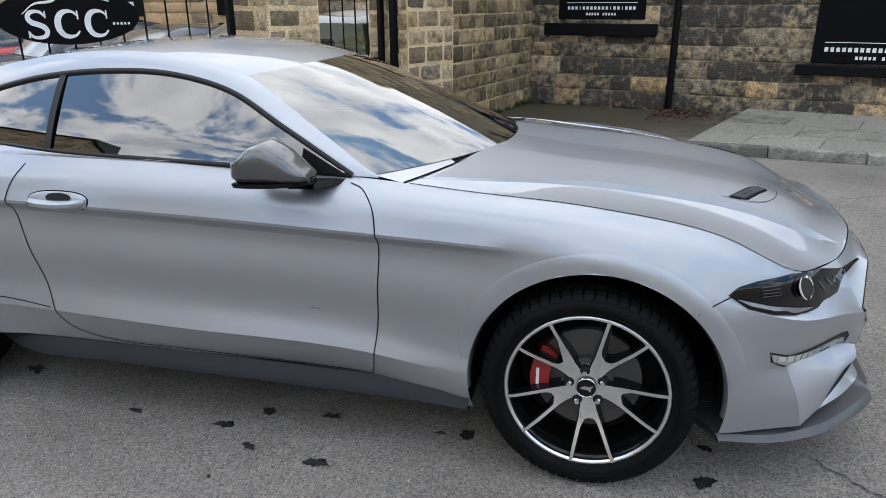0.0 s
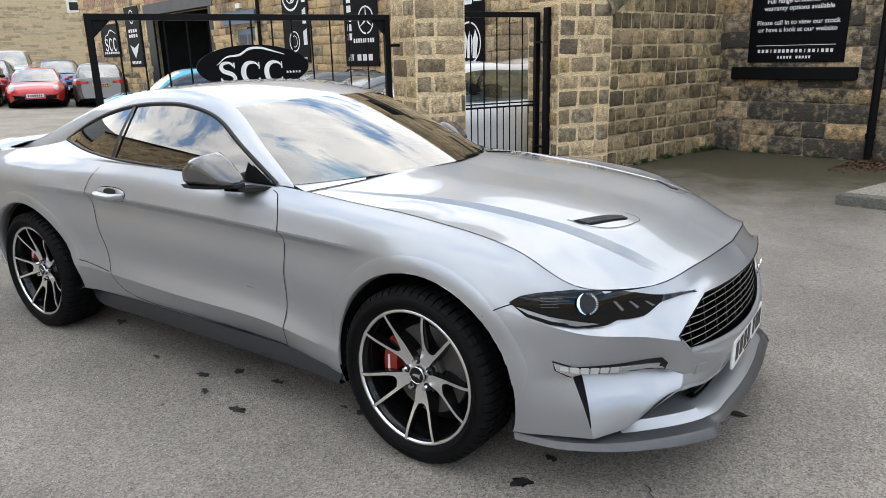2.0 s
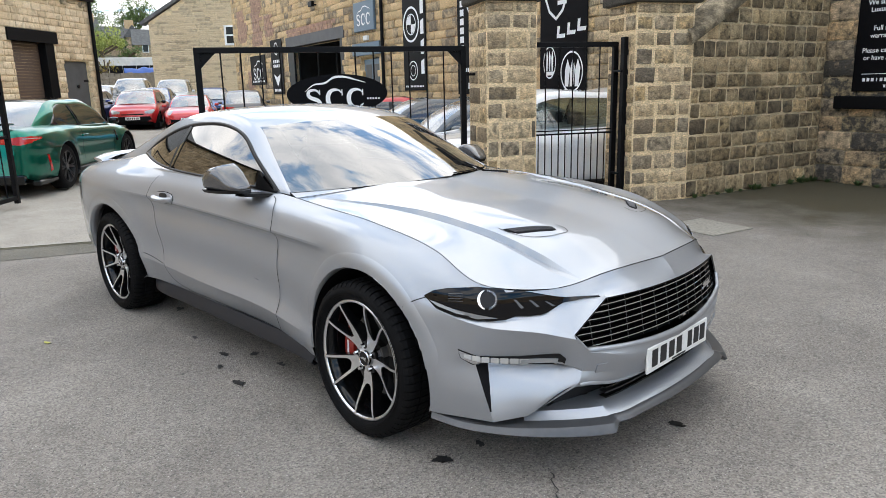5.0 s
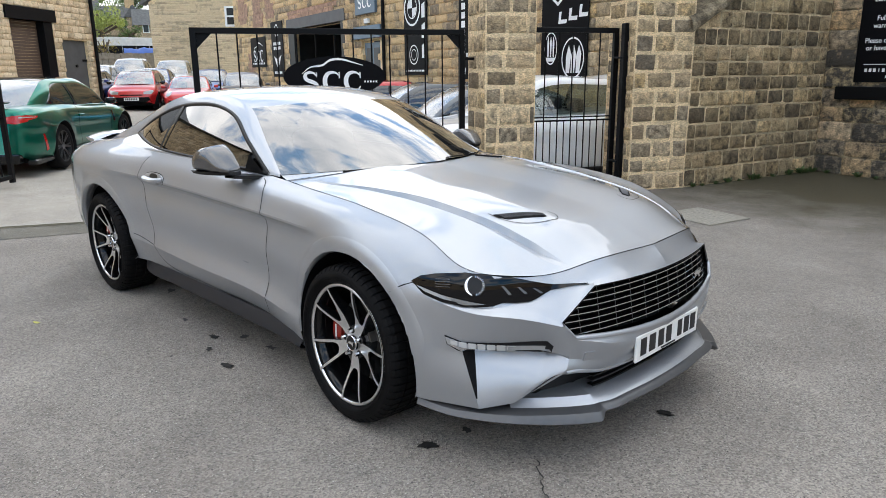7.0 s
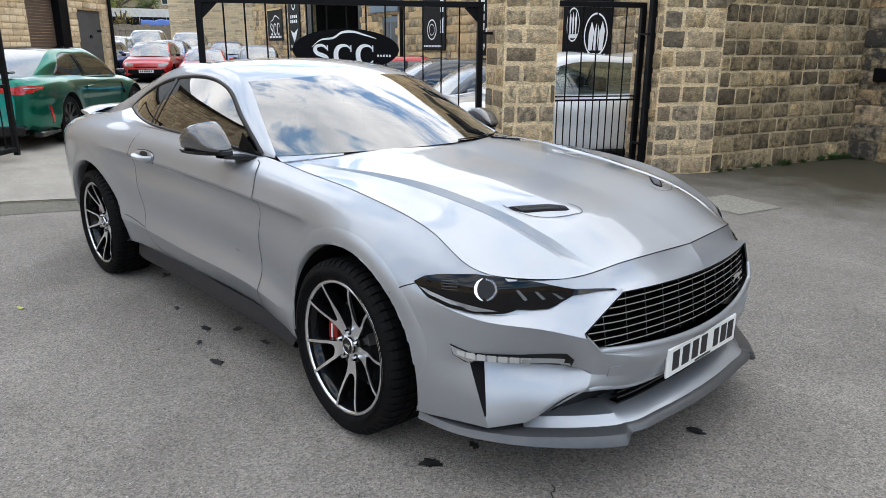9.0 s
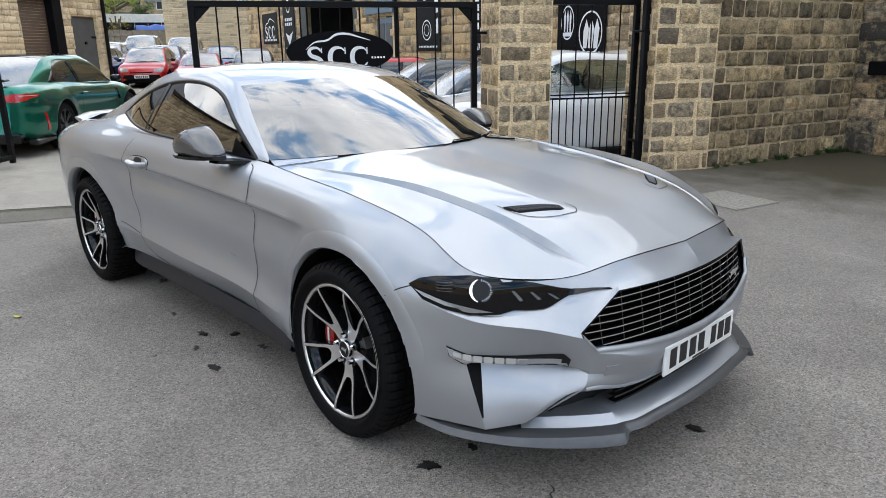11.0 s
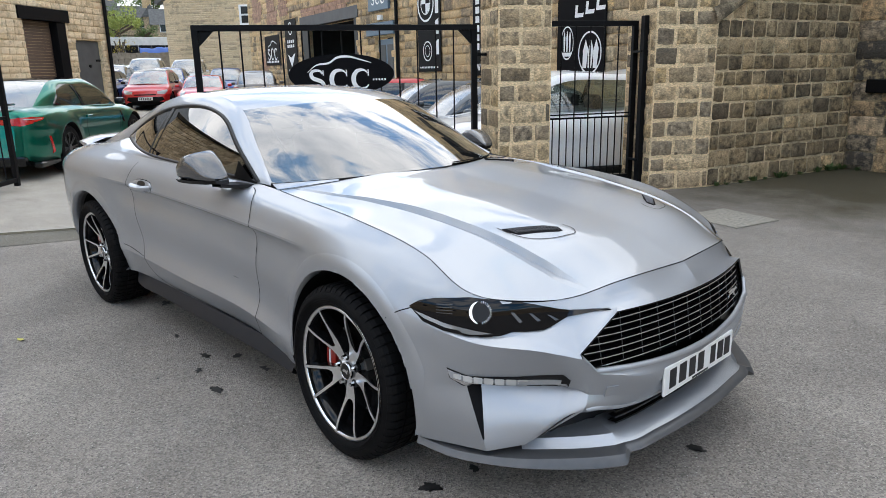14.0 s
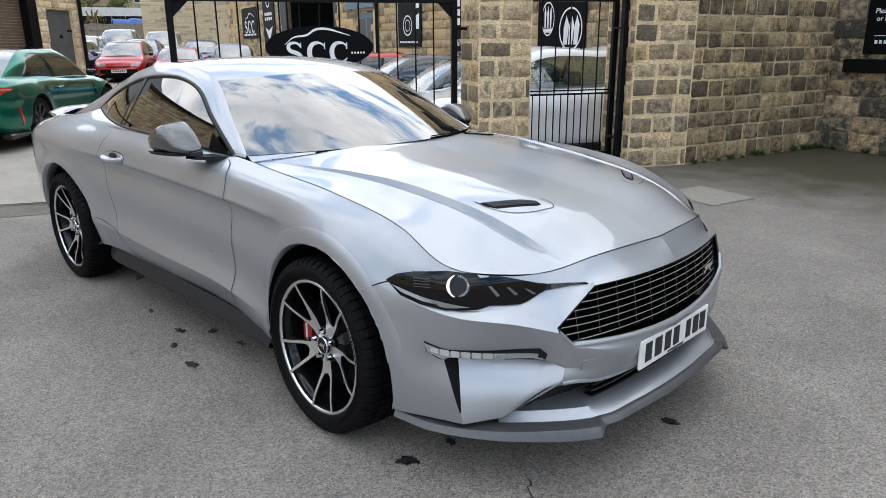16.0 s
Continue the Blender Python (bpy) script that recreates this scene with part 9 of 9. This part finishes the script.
# ---------------------------------------------------------------- marks on the ground
def blot(x, y, r, seed, label, mat="stain", name="oil_spot", kind=""):
    rr = random.Random(seed)
    bm = bmesh.new()
    n = 40
    ring = []
    ph = rr.uniform(0, 6)
    for k in range(n):
        a = 2 * math.pi * k / n
        q = r * (1 + .35 * math.sin(2 * a + ph) + .22 * math.sin(5 * a + 2 * ph) + rr.uniform(-.38, .30))
        ring.append(bm.verts.new((x + q * math.cos(a), y + q * math.sin(a) * .8, .004)))
    bm.faces.new(ring)
    bmesh.ops.triangulate(bm, faces=list(bm.faces))
    return tagged(from_bm(name, bm, M[mat]), label, "stain", "oil spots on the asphalt")


SPOTS = [(-0.92, -1.02, 0.045), (-0.97, -0.73, 0.035), (-1.23, -0.75, 0.035), (-0.43, -0.74, 0.04), (-1.75, -0.86, 0.03), (-1.36, -0.87, 0.04), (-2.39, -0.66, 0.05), (-1.25, -1.17, 0.012), (-1.2, -0.98, 0.03), (0.43, -0.64, 0.03), (-0.53, -0.75, 0.02), (0.95, 0.08, 0.04), (0.4, -0.84, 0.045)]
for k, (x, y, r) in enumerate(SPOTS):
    blot(x, y, r * .72, k + 3, "small dark oil spot on the asphalt")
# thin cracks
def crack(pts, w, seed):
    rr = random.Random(seed)
    c = spline(pts, n=60)
    c[:, :2] += np.array([[noise.noise(Vector((i * .35, seed, q))) * .03 for q in (0, 5)] for i in range(60)])
    V = []
    for i in range(60):
        d = Vector(c[min(i + 1, 59)] - c[max(i - 1, 0)])
        s = Vector((-d.y, d.x, 0)).normalized() * w * rr.uniform(.4, 1.2)
        p = Vector((c[i][0], c[i][1], .0045))
        V += [p - s, p + s]
    tagged(mesh_object("asphalt_crack", V, [(2 * i, 2 * i + 1, 2 * i + 3, 2 * i + 2) for i in range(59)], M["stain"]), "thin crack in the asphalt", "crack", kind="structure")


crack([(.78, -.62, 0), (1.0, -.85, 0), (1.12, -1.15, 0), (1.3, -1.5, 0)], .003, 1)
crack([(1.1, 2.5, 0), (2.0, 2.9, 0), (3.2, 2.7, 0), (4.6, 3.1, 0)], .0022, 2)
crack([(.6, 3.4, 0), (1.6, 3.1, 0), (2.8, 3.5, 0), (4.4, 3.6, 0)], .0022, 3)
lf = thing("fallen_leaf", pose(-2.35, -1.52, .006, 0, 0, 20), "small yellow leaf lying on the asphalt", "leaf")
bm = bmesh.new()
vs = [bm.verts.new(p) for p in ((-.035, 0, .004), (-.01, .014, .0), (.02, .012, .002), (.035, 0, .008), (.02, -.012, .001), (-.01, -.014, .0))]
bm.faces.new(vs)
part("blade", bm, M["yellow_leaf"], lf)
# broken strip of old tarmac outside the gate
stain("old_tarmac", [tuple(GATE_A @ Vector((s, l, 0)))[:2] for s, l in ((-6, -.28), (-3, -.30), (-.5, -.26), (2.6, -.28), (2.6, -.95), (-.4, -.82), (-3, -1.0), (-6, -.9))], .0035, M["moss_edge"], "strip of older broken tarmac before the gateway", "tarmac", .05, 9)


# dead leaves swept into the corner between the downpipe and the pavement
M["dead_leaf"] = plain("dead_leaf", (.085, .042, .024), .8, var=.55, scale=40)
LV, LF = [], []
rl = random.Random(12)
for k in range(900):
    u, v = 2.05 + abs(rl.gauss(0, .42)), -.08 - abs(rl.gauss(0, .34))
    q = WALL_A @ Vector((u, v, 0))
    l = PV.inverted() @ q
    if l.x > pav_x(l.y) - .02 and l.y > 0:
        continue
    s_ = rl.uniform(.012, .034)
    e = Euler((rl.gauss(0, .5), rl.gauss(0, .5), rl.uniform(0, 6.28))).to_matrix()
    o = len(LV)
    hgt = .012 + .05 * rl.random() * math.exp(-((u - 2.3) / .4) ** 2 - (v / .4) ** 2)
    LV += [Vector((q.x, q.y, hgt)) + e @ Vector(c) * s_ for c in ((-1, 0, 0), (-.2, -.5, .1), (1, 0, .15), (-.1, .55, .12))]
    LF.append((o, o + 1, o + 2, o + 3))
tagged(mesh_object("dead_leaves", LV, LF, M["dead_leaf"], smooth=False), "brown dead leaves swept into the corner by the downpipe", "leaves", kind="stuff")


# small weeds at the foot of the walls
def weed_leaves(V, F, x, y, size, seed, n=26):
    rr = random.Random(seed)
    g = Vector((x, y, ground_z(x, y)))
    for k in range(n):
        a, lean = rr.uniform(0, 6.28), rr.uniform(.2, 1.0)
        l, w = size * rr.uniform(.5, 1.1), size * rr.uniform(.10, .2)
        d = Vector((math.cos(a), math.sin(a), 0))
        s_ = Vector((-d.y, d.x, 0)) * w
        o = g + d * rr.uniform(0, size * .35)
        p1, p2 = o + d * lean * l * .45 + Vector((0, 0, l * .6)), o + d * lean * l + Vector((0, 0, l * rr.uniform(.55, .95)))
        q = len(V)
        V += [o, p1 - s_, p2, p1 + s_]
        F.append((q, q + 1, q + 2, q + 3))


M["weed"] = plain("weed_leaf", (.05, .085, .022), .6, var=.4, scale=30)
WV, WF = [], []
for k, (u, sz) in enumerate(((.12, .07), (.30, .05), (.55, .06), (.80, .09), (1.02, .05), (1.30, .11), (1.42, .08), (1.75, .06), (2.10, .10), (2.35, .12), (2.5, .08), (2.62, .10))):
    q = SIDE_A @ Vector((u, -.05, 0))
    weed_leaves(WV, WF, q.x, q.y, sz, k + 40)
for k, (u, sz) in enumerate(((.25, .07), (.7, .10), (.95, .06), (1.6, .08), (2.3, .06))):
    q = WALL_A @ Vector((u, -.06, 0))
    weed_leaves(WV, WF, q.x, q.y, sz, k + 70)
tagged(mesh_object("weeds", WV, WF, M["weed"], smooth=False), "small green weeds along the foot of the walls", "weeds", kind="stuff")

# ---------------------------------------------------------------- stones of the walls
for par, fm, cs, mat, *most in PIECES:
    lay(par, fm, cs, mat, rng, limit=most[0] if most else 300)
